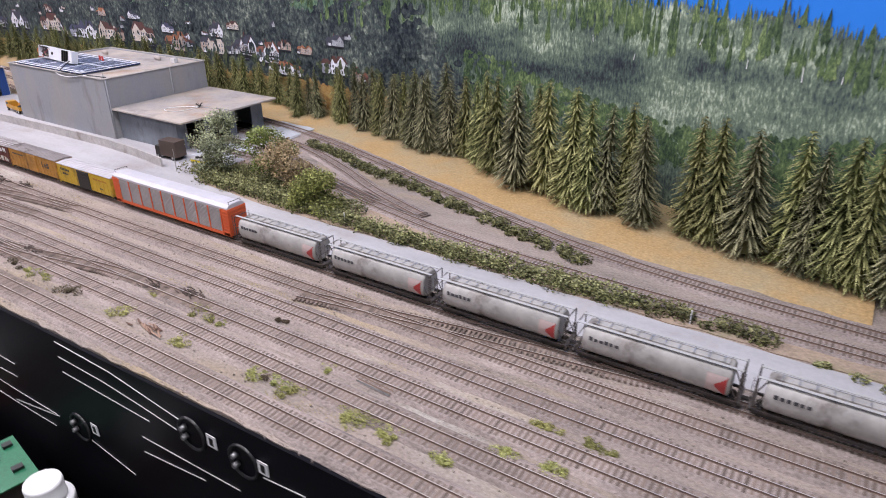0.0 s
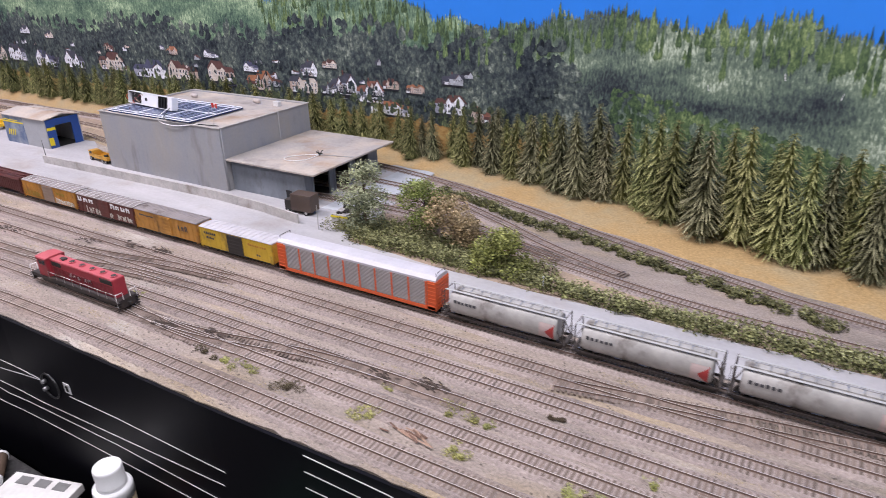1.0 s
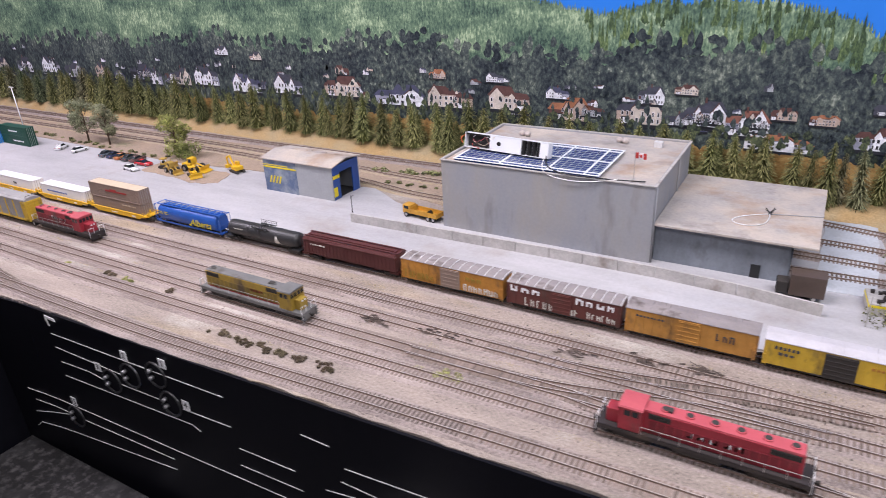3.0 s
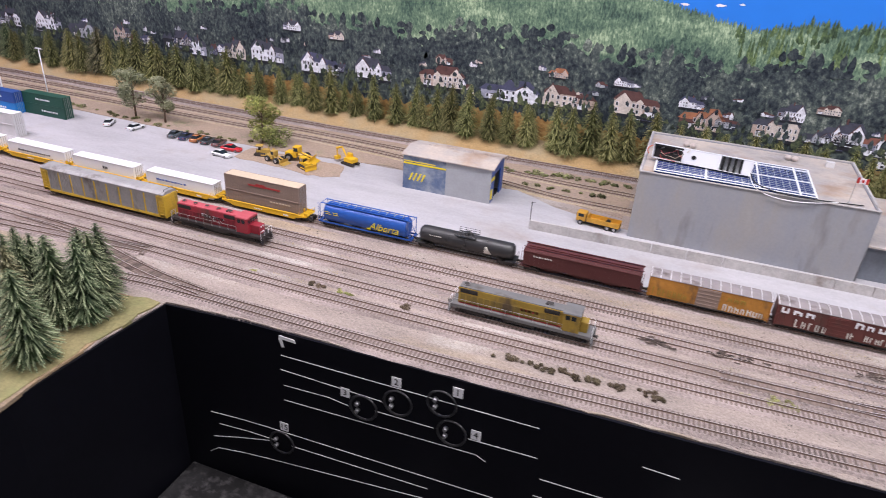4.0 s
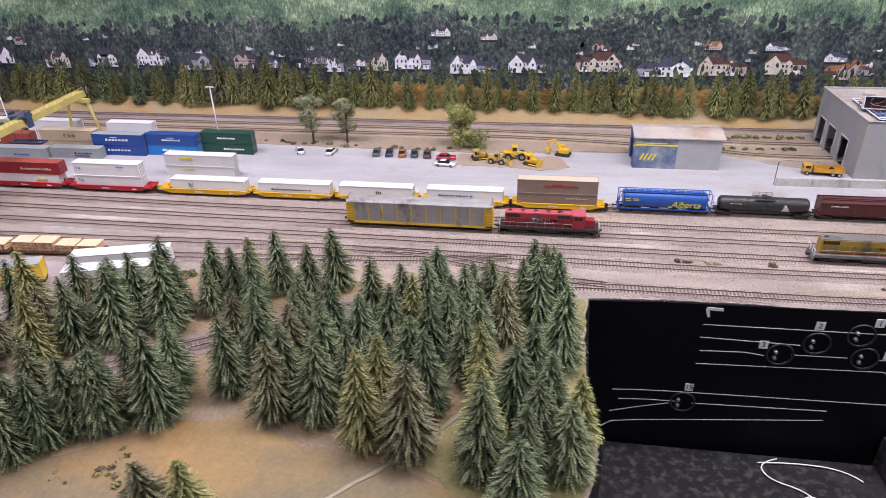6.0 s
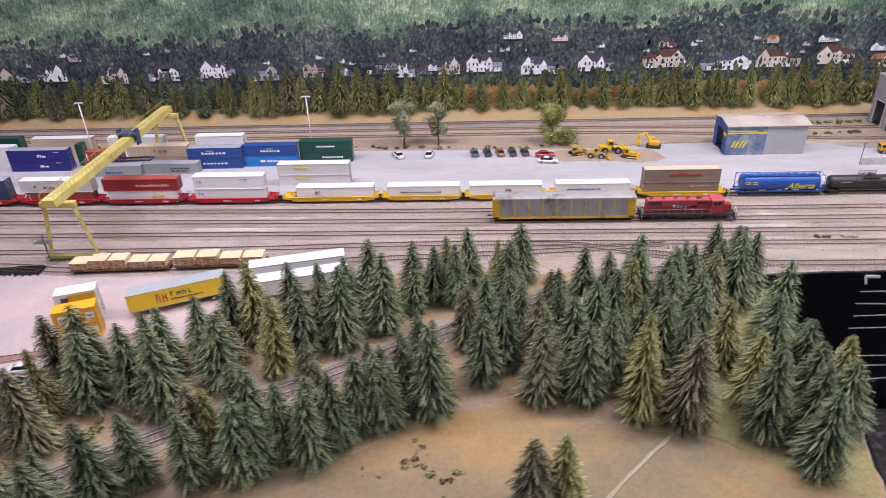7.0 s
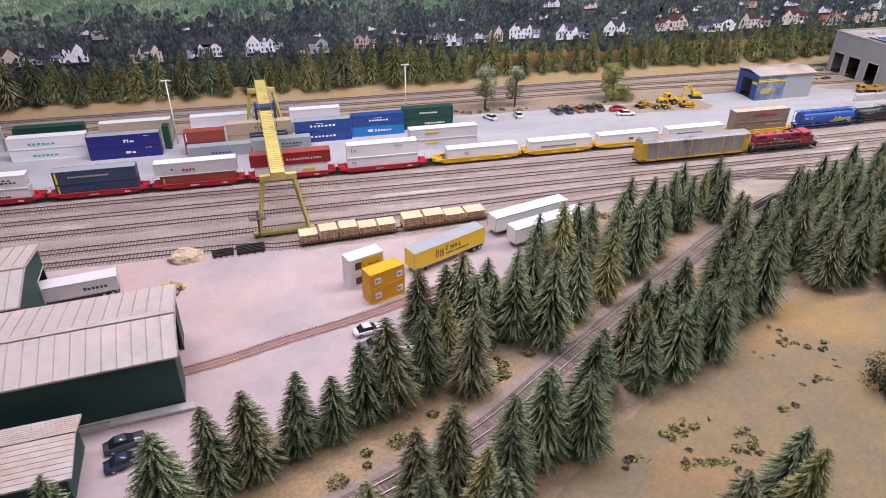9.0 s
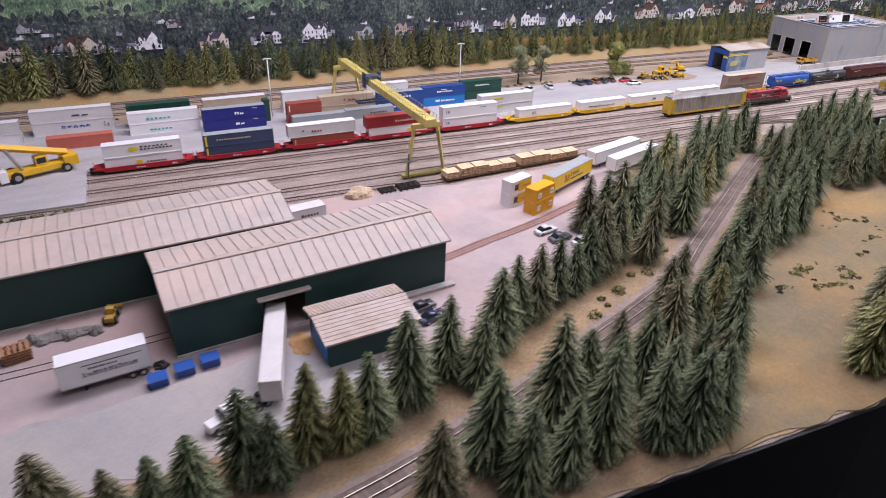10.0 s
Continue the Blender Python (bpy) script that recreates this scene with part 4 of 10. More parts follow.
def conifer_crown(seed, tiers=35, spread=0.26, droop=0.34):
    """A unit-high bottle-brush crown: close tiers of thin drooping fronds, each fringed with short needles."""
    rng = random.Random(seed)
    verts, faces, tips = [], [], []

    def add(p, pale_lit_tip):
        verts.append(p)
        tips.append(max(0.0, min(1.0, pale_lit_tip)))
        return len(verts) - 1
    for k in range(tiers):
        z = 0.075 + 0.915 * (k / (tiers - 1)) ** 0.97
        r = spread * (0.98 * (1 - z) ** 0.58 + 0.05) * rng.uniform(0.90, 1.10) * min(1.0, 0.72 + 2.0 * (z - 0.075))
        n = int(8 + 17 * (1 - z) ** 0.6)
        a0 = rng.random() * 6.28
        for i in range(n):
            a = a0 + 6.283 * i / n + rng.uniform(-0.20, 0.20)
            ln = r * rng.uniform(0.76, 1.14)
            ca, sa = math.cos(a), math.sin(a)
            zz = z + rng.uniform(-0.011, 0.011)
            lift = rng.uniform(0.10, 0.34)
            sway = rng.uniform(-0.22, 0.22)
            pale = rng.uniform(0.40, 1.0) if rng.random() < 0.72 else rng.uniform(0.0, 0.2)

            def spine(t):
                d = ln * t
                return Vector((d * (ca - sa * sway * t), d * (sa + ca * sway * t), zz + ln * (lift * t - (lift + droop * 1.1) * t * t + 0.12 * t ** 3)))
            side = Vector((-sa, ca, rng.uniform(-0.25, 0.25)))
            w = 0.0041 + 0.015 * ln
            last = None
            # dark near the trunk as painted shade, pale towards the frosted, lit end
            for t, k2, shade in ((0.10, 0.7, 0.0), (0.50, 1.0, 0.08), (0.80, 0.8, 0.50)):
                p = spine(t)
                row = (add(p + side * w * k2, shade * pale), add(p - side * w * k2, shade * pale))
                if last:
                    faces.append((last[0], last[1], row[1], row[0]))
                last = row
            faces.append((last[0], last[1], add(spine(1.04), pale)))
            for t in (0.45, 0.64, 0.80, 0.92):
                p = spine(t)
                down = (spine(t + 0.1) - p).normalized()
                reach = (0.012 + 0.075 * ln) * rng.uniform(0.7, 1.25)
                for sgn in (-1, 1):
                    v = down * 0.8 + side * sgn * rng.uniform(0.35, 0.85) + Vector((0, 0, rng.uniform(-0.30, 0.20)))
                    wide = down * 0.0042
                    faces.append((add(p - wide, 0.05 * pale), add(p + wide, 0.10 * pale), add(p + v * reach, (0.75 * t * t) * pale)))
    # inner cones without pale ends: shade inside the crown, put into the colour
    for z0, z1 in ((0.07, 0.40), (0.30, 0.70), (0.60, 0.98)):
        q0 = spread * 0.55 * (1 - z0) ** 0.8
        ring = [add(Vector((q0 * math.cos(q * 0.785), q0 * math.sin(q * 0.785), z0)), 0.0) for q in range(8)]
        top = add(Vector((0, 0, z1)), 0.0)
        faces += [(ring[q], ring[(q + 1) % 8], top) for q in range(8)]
    me = bpy.data.meshes.new("crown")
    me.from_pydata(verts, [], faces)
    at = me.attributes.new("pale_lit_tip", "FLOAT", "POINT")
    at.data.foreach_set("value", tips)
    return me


def conifer(seed, material, spread, label, droop=0.34):
    root = thing("conifer_tree", (0, 0, -50), 0, label, "conifer tree", "model conifers")
    bm = bmesh.new()
    tube(bm, (0, 0, -0.01), (0, 0, 0.96), 0.016, 7, 0.003)
    part("trunk", bm, M_TRUNK, root)
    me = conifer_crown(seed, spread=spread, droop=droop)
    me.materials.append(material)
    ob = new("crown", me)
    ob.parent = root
    return root


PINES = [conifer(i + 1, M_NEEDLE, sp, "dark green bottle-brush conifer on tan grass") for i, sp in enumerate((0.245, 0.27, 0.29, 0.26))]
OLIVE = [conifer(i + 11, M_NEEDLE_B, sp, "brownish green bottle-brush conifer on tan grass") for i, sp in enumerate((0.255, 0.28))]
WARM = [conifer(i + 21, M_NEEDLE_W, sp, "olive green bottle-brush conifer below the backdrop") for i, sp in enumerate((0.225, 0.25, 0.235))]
used_pines = set()


def plant(kinds, x, y, z, h, rng, wide=1.0):
    proto = kinds[rng.randrange(len(kinds))]
    lean = Matrix.Rotation(radians(rng.uniform(-3, 3)), 4, "X") @ Matrix.Rotation(radians(rng.uniform(-3, 3)), 4, "Y")
    m = Matrix.Translation((x, y, z)) @ lean @ Matrix.Rotation(rng.uniform(0, 6.28), 4, "Z") @ Matrix.Diagonal((h * wide * rng.uniform(0.93, 1.08), h * wide * rng.uniform(0.93, 1.08), h, 1))
    if proto.name not in used_pines:
        used_pines.add(proto.name)
        proto.matrix_world = m
        return proto
    made = copy_thing(proto, m)
    made.matrix_basis = m
    return made


rng = random.Random(77)
# trees between the yard and the forest track
YARDSIDE = [(-1.588, -0.889, .133), (-1.542, -0.872, .140), (-1.489, -0.850, .126), (-1.438, -0.836, .100), (-1.392, -0.812, .128), (-1.354, -0.790, .149), (-1.297, -0.764, .135), (-1.280, -0.640, .124), (-1.233, -0.640, .124), (-1.213, -0.664, .155), (-1.209, -0.700, .130),
            (-1.158, -0.605, .098), (-1.114, -0.625, .126), (-1.072, -0.588, .124), (-1.040, -0.535, .130), (-0.990, -0.535, .156), (-0.940, -0.497, .126), (-0.897, -0.463, .108), (-0.886, -0.532, .108), (-0.845, -0.487, .130), (-0.815, -0.453, .142), (-0.742, -0.413, .121),
            (-0.699, -0.420, .114), (-0.675, -0.395, .118), (-0.637, -0.370, .122), (-0.586, -0.368, .096), (-0.538, -0.345, .121), (-1.255, -0.725, .120), (-1.165, -0.665, .105), (-0.960, -0.575, .110), (-0.780, -0.470, .105), (-1.025, -0.600, .105)]
YARDSIDE_LOW = [(-2.244, -1.037, .125), (-2.181, -1.070, .110), (-2.144, -1.073, .115), (-2.105, -1.068, .120), (-2.038, -1.034, .135), (-2.012, -1.055, .105), (-1.968, -1.026, .145), (-1.920, -1.030, .128), (-1.882, -1.022, .130), (-1.812, -0.985, .148), (-1.745, -0.955, .135), (-1.710, -0.990, .118), (-1.645, -0.920, .140)]
# trees between the forest track and the meadow
MEADOWSIDE = [(-1.359, -0.975, .128), (-1.310, -0.946, .125), (-1.237, -0.957, .136), (-1.187, -0.932, .147), (-1.126, -0.938, .134), (-1.100, -0.880, .138), (-1.062, -0.848, .118), (-1.003, -0.808, .121), (-0.991, -0.850, .122), (-0.932, -0.770, .129), (-0.915, -0.826, .118), (-0.855, -0.722, .120), (-0.845, -0.806, .118),
              (-0.790, -0.745, .125), (-0.757, -0.734, .130), (-0.712, -0.618, .108), (-0.694, -0.660, .120), (-0.727, -0.690, .122), (-0.611, -0.532, .121), (-0.615, -0.640, .130), (-0.561, -0.470, .094), (-0.550, -0.529, .105), (-0.508, -0.520, .120), (-0.580, -0.601, .128), (-0.521, -0.645, .130), (-0.428, -0.648, .132), (-0.383, -0.662, .138), (-0.315, -0.648, .136), (-0.470, -0.680, .130)]
CORNER = [(-0.440, -0.462, .136), (-0.390, -0.444, .115), (-0.340, -0.424, .136), (-0.282, -0.426, .115), (-0.257, -0.408, .111), (-0.182, -0.350, .119), (-0.152, -0.392, .131), (-0.243, -0.431, .119), (-0.160, -0.399, .137), (-0.142, -0.425, .138), (-0.370, -0.500, .128), (-0.495, -0.516, .125), (-0.440, -0.560, .125), (-0.310, -0.520, .125),
          (-0.239, -0.700, .135), (-0.202, -0.650, .132), (-0.164, -0.720, .132), (-0.152, -0.645, .110), (-0.190, -0.815, .125), (-0.185, -0.770, .130), (-0.527, -0.905, .150), (-0.561, -0.925, .157)]
FRONT = [(-1.660, -1.110, .178), (-1.567, -1.120, .136), (-1.497, -1.140, .128), (-1.494, -1.085, .130), (-1.420, -1.150, .125), (-1.350, -1.115, .105), (-1.282, -1.052, .124), (-1.290, -1.010, .120), (-1.247, -0.990, .125), (-1.843, -1.150, .120), (-1.763, -1.125, .150), (-1.039, -1.125, .135), (-0.965, -1.120, .150), (-1.545, -1.185, .135), (-1.455, -1.190, .140)]
# trees standing in front of and between these
BETWEEN = [(-1.24, -0.79, 0.145), (-1.135, -0.69, 0.141), (-1.085, -0.715, 0.15), (-1.02, -0.66, 0.132), (-0.94, -0.625, 0.136), (-0.85, -0.552, 0.15), (-0.785, -0.513, 0.15), (-0.57, -0.41, 0.119), (-0.905, -0.578, 0.132), (-0.66, -0.43, 0.123), (-0.85, -0.77, 0.114), (-0.69, -0.712, 0.145), (-0.534, -0.684, 0.132), (-0.394, -0.722, 0.15), (-0.335, -0.73, 0.15), (-0.53, -0.6, 0.128), (-0.47, -0.61, 0.132), (-0.35, -0.63, 0.141), (-0.64, -0.555, 0.114), (-0.338, -0.37, 0.088), (-0.31, -0.48, 0.123), (-0.26, -0.52, 0.123), (-0.4, -0.52, 0.123), (-0.33, -0.55, 0.123), (-0.235, -0.755, 0.15), (-0.138, -0.525, 0.142), (-0.172, -0.437, 0.142), (-0.175, -0.602, 0.126), (-0.225, -0.472, 0.125), (-0.148, -0.668, 0.124), (-0.290, -0.470, 0.132), (-0.275, -0.575, 0.128), (-0.245, -0.615, 0.126), (-0.112, -0.690, 0.122), (-0.345, -0.462, 0.140), (-0.195, -0.420, 0.125), (-1.505, -1.192, 0.149), (-1.624, -1.165, 0.158), (-1.747, -1.18, 0.131), (-1.42, -1.06, 0.153), (-1.14, -1.185, 0.18), (-1.072, -1.185, 0.171), (-0.944, -1.083, 0.131), (-1.6, -1.09, 0.135), (-1.54, -1.08, 0.135), (-1.36, -1.03, 0.126), (-1.69, -1.185, 0.126), (-0.95, -0.765, .128), (-0.862, -0.725, .128), (-0.765, -0.735, .125), (-0.815, -0.775, .122), (-0.885, -0.795, .124), (-0.935, -0.835, .126), (-0.975, -0.80, .12), (-0.128, -0.745, .118)]
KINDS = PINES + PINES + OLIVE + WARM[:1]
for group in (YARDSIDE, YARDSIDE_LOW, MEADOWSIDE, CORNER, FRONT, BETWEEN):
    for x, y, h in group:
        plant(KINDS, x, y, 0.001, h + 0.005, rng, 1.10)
# thickets between the single trees, clear of the track and the meadow
FOREST_TRACK = [(-2.3, -1.165), (-1.93, -1.117), (-1.67, -1.042), (-1.50, -0.975), (-1.268, -0.885), (-1.087, -0.772), (-0.883, -0.644), (-0.647, -0.497), (-0.458, -0.39), (-0.32, -0.328)]
taken = [(x, y) for group in (YARDSIDE, YARDSIDE_LOW, MEADOWSIDE, CORNER, FRONT, BETWEEN) for x, y, h in group]


def off_track(x, y):
    return min((Vector((x, y)) - (Vector(a).lerp(Vector(b), min(1, max(0, (Vector((x, y)) - Vector(a)).dot(Vector(b) - Vector(a)) / (Vector(b) - Vector(a)).length_squared))))).length for a, b in zip(FOREST_TRACK, FOREST_TRACK[1:]))


def thicket(poly, count, gap, h0, h1):
    tries = 0
    while count and tries < 4000:
        tries += 1
        x = rng.uniform(min(p[0] for p in poly), max(p[0] for p in poly))
        y = rng.uniform(min(p[1] for p in poly), max(p[1] for p in poly))
        inside = False
        for (ax, ay), (bx, by) in zip(poly, poly[1:] + poly[:1]):
            if (ay > y) != (by > y) and x < (bx - ax) * (y - ay) / (by - ay) + ax:
                inside = not inside
        if not inside or off_track(x, y) < 0.036 or min(math.dist((x, y), q) for q in taken) < gap:
            continue
        taken.append((x, y))
        plant(PINES + WARM[:1], x, y, 0.001, rng.uniform(h0, h1), rng)
        count -= 1


thicket([(-0.13, -0.40), (-0.30, -0.43), (-0.42, -0.46), (-0.60, -0.56), (-0.60, -0.64), (-0.36, -0.66), (-0.30, -0.60)], 14, 0.046, 0.10, 0.13)
thicket([(-0.62, -0.38), (-0.95, -0.56), (-1.05, -0.58), (-1.24, -0.70), (-1.26, -0.74), (-1.05, -0.64), (-0.70, -0.44)], 6, 0.042, 0.09, 0.115)
thicket([(-0.70, -0.64), (-0.95, -0.80), (-1.20, -0.92), (-1.20, -0.96), (-0.95, -0.84), (-0.72, -0.74)], 5, 0.044, 0.10, 0.13)
thicket([(-1.38, -1.02), (-1.60, -1.10), (-1.60, -1.18), (-1.40, -1.18), (-1.34, -1.06)], 4, 0.046, 0.10, 0.13)
# the row below the backdrop: place and height of each top
ROW = [(-2.62, .16), (-2.55, .15), (-2.47, .17), (-2.42, .14), (-2.364, .189), (-2.316, .145), (-2.226, .190), (-2.146, .180), (-2.096, .155), (-2.035, .138), (-1.968, .150), (-1.91, .142), (-1.869, .158), (-1.80, .150), (-1.717, .165), (-1.653, .149), (-1.611, .128), (-1.528, .140), (-1.438, .146), (-1.346, .160), (-1.299, .150),
       (-1.24, .175), (-1.198, .150), (-1.143, .150), (-1.07, .185), (-1.012, .170), (-0.968, .155), (-0.905, .160), (-0.84, .140), (-0.781, .130), (-0.726, .172), (-0.669, .132), (-0.606, .140), (-0.533, .135), (-0.48, .122), (-0.411, .140), (-0.349, .165), (-0.276, .122), (-0.214, .152), (-0.145, .140), (-0.091, .142), (-0.023, .137),
       (0.02, .158), (0.073, .158), (0.139, .152), (0.191, .127), (0.245, .142), (0.324, .150), (0.356, .150), (0.408, .165), (0.463, .152), (0.507, .150), (0.565, .165), (0.63, .140), (0.69, .150), (0.74, .135), (0.80, .148), (0.85, .140), (0.91, .150), (0.96, .135), (1.01, .145), (1.06, .13), (1.12, .14), (1.175, .128)]
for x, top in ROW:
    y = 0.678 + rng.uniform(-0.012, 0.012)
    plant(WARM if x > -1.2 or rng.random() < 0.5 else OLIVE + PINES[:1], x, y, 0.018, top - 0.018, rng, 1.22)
# smaller trees between and behind them
x = -2.68
while x < 1.16:
    plant(WARM if x > -1.0 else WARM + PINES[:2], x, 0.690 + rng.uniform(-0.006, 0.012), 0.022, rng.uniform(0.075, 0.105), rng, 1.2)
    x += rng.uniform(0.05, 0.085)
# the tall trees where the backdrop bends round
TALL = [(1.24, .640, .140), (1.30, .655, .130), (1.395, .640, .150), (1.475, .625, .150), (1.530, .612, .155), (1.580, .602, .160), (1.650, .580, .170), (1.700, .566, .175), (1.205, .668, .115), (1.262, .662, .118), (1.333, .684, .135), (1.372, .650, .120), (1.423, .658, .150), (1.458, .686, .150), (1.508, .640, .135), (1.555, .640, .150), (1.608, .612, .163), (1.632, .635, .170), (1.673, .602, .177), (1.722, .605, .198), (1.755, .570, .165), (1.790, .580, .180), (1.838, .555, .180), (1.866, .540, .205), (1.896, .520, .200), (1.922, .548, .190),
        (1.969, .470, .200), (2.003, .505, .200), (2.026, .478, .213), (2.060, .500, .180), (2.088, .445, .213), (2.128, .430, .200), (2.180, .470, .195), (2.150, .440, .190), (2.205, .450, .180), (2.228, .420, .185), (2.307, .420, .200), (2.345, .410, .205), (2.398, .396, .200), (2.455, .388, .205), (2.475, .372, .190), (2.512, .370, .213), (2.545, .358, .212), (2.590, .350, .20), (2.635, .335, .19), (2.68, .320, .19), (2.74, .290, .18)]
for x, y, h in TALL:
    plant(WARM + OLIVE, x, y, 0.006, h, rng, 0.88)


def leaves(bm, layer, centre, radius, count, size, rng, flat=0.75):
    """Loose leaves in a ragged clump, painted paler on its upper half as if lit from above."""
    for _ in range(count):
        d = Vector((rng.gauss(0, 1), rng.gauss(0, 1), rng.gauss(0, 1)))
        d.normalize()
        r = radius * rng.uniform(0.35, 1.0) ** 0.6 * rng.uniform(0.8, 1.1)
        p = Vector(centre) + Vector((d.x * r, d.y * r, d.z * r * flat))
        u = Vector((rng.gauss(0, 1), rng.gauss(0, 1), rng.gauss(0, 0.6))).normalized() * size * rng.uniform(0.6, 1.4)
        w = u.cross(Vector((rng.gauss(0, 1), rng.gauss(0, 1), rng.gauss(0, 1)))).normalized() * size * rng.uniform(0.5, 0.9)
        vs = [bm.verts.new(p - u), bm.verts.new(p + w), bm.verts.new(p + u * 1.1), bm.verts.new(p - w)]
        # top light painted in: the higher a leaf sits, the paler its end
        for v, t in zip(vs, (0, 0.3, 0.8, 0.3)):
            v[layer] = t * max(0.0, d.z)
        bm.faces.new(vs)


def leaf_tree(x, y, h, w, material, label, seed, low=0.3, count=2600):
    rng = random.Random(seed)
    root = thing("leafy_tree", (x, y, 0), 0, label, "tree", "leafy trees")
    bm = bmesh.new()
    tube(bm, (0, 0, -0.002), (0.002, 0, h * 0.45), h * 0.022, 7, h * 0.014)
    tube(bm, (0.002, 0, h * 0.45), (0, 0.003, h * 0.8), h * 0.014, 6, h * 0.005)
    blobs = []
    for i in range(11):
        a, e = rng.uniform(0, 6.28), low + (0.88 - low) * (i + rng.random()) / 11
        rr = w * 0.5 * (1 - abs(e - 0.5) * 0.9) * rng.uniform(0.35, 0.95)
        c = Vector((math.cos(a) * rr, math.sin(a) * rr, h * e))
        blobs.append(c)
        tube(bm, (0, 0, h * max(0.2, e - 0.22)), c, h * 0.008, 5, h * 0.003)
    part("trunk", bm, M_TRUNK, root)
    bm = bmesh.new()
    layer = bm.verts.layers.float.new("pale_lit_tip")
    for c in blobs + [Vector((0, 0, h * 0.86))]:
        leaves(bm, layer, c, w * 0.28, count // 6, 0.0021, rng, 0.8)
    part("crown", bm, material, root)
    return root


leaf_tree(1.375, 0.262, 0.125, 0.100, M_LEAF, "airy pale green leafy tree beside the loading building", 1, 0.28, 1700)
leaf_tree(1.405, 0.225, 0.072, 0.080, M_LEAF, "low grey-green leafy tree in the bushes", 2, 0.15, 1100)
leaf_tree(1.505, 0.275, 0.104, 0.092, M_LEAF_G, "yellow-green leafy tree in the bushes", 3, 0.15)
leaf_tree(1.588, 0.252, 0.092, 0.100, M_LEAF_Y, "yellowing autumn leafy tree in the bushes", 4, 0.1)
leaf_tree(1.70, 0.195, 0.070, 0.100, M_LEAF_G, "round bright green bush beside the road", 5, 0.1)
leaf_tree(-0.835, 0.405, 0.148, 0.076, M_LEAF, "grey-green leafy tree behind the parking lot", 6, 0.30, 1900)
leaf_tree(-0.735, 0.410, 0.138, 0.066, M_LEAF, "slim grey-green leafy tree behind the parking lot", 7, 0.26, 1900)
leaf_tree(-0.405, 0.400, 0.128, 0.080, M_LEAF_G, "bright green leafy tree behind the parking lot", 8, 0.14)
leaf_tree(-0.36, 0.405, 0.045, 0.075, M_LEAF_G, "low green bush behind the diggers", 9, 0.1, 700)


def shrubs(name, label, path, width, size, every, material, seed, gap=0.0):
    """Uneven low growth along a line."""
    rng = random.Random(seed)
    bm = bmesh.new()
    layer = bm.verts.layers.float.new("pale_lit_tip")
    for p in smooth_line(path, every):
        if rng.random() < gap:
            continue
        s = size * rng.uniform(0.5, 1.3)
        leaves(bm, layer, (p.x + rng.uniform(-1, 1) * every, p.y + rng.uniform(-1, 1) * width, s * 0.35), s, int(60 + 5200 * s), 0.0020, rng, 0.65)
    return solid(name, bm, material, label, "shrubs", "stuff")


shrubs("roadside_shrubs", "olive green shrubs along the access road", [(1.40, 0.195), (1.75, 0.180), (2.02, 0.168), (2.27, 0.166), (2.30, 0.166)], 0.011, 0.022, 0.006, M_SHRUB, 1)
shrubs("roadside_shrubs", "olive green shrubs along the access road", [(1.34, 0.235), (1.5, 0.235), (1.66, 0.215), (1.78, 0.198)], 0.030, 0.022, 0.004, M_SHRUB, 2)
shrubs("roadside_shrubs", "olive green shrubs along the access road", [(2.31, 0.168), (2.48, 0.168)], 0.008, 0.017, 0.008, M_SHRUB, 3, 0.1)
shrubs("roadside_shrubs", "scattered olive shrubs beside the road's end", [(2.53, 0.150), (2.58, 0.140), (2.75, 0.15)], 0.010, 0.012, 0.02, M_SHRUB, 4, 0.1)
shrubs("trackside_shrubs", "low olive shrubs between the rear tracks", [(1.42, 0.487), (1.534, 0.457), (1.648, 0.417), (1.736, 0.392), (1.816, 0.375), (1.901, 0.345), (1.972, 0.322), (2.043, 0.298), (2.20, 0.252)], 0.010, 0.0135, 0.006, M_SHRUB, 5, 0.12)
shrubs("trackside_shrubs", "low olive weeds between the back tracks", [(0.22, 0.52), (0.40, 0.545), (0.54, 0.55)], 0.012, 0.010, 0.010, M_SHRUB, 6, 0.2)
shrubs("trackside_shrubs", "low olive weeds between the back tracks", [(0.30, 0.45), (0.50, 0.455)], 0.006, 0.007, 0.016, M_SHRUB, 7, 0.3)
shrubs("trackside_shrubs", "patchy weeds along the back of the yard", [(-2.4, 0.45), (-1.0, 0.40), (-0.7, 0.385), (-0.4, 0.38)], 0.012, 0.008, 0.02, M_SHRUB, 8, 0.35)
for k, (x, y, n) in enumerate(((-0.704, -0.785, 4), (-0.70, -0.815, 5), (-0.680, -0.838, 4), (-0.738, -0.905, 3), (-0.815, -0.944, 3), (-1.0, -0.942, 6), (-0.966, -0.936, 6), (-0.898, -0.964, 6), (-1.0, -0.992, 6), (-0.966, -1.002, 6), (-0.90, -1.0, 4), (-0.76, -0.83, 3), (-0.93, -0.985, 3), (-1.065, -0.975, 4), (-0.848, -1.002, 3), (-0.672, -0.88, 3), (-0.648, -0.838, 3), (-0.727, -0.905, 2))):
    weeds = random.Random(300 + k)
    for m in range(n):
        a, b = x + weeds.gauss(0, 0.011), y + weeds.gauss(0, 0.007)
        shrubs("meadow_weeds", "dark green weeds scattered on the meadow", [(a, b), (a + 0.006, b + 0.002)], 0.003, weeds.uniform(0.003, 0.0075), 0.006, M_NEEDLE_W if m % 3 else M_WEED, 400 + 10 * k + m)
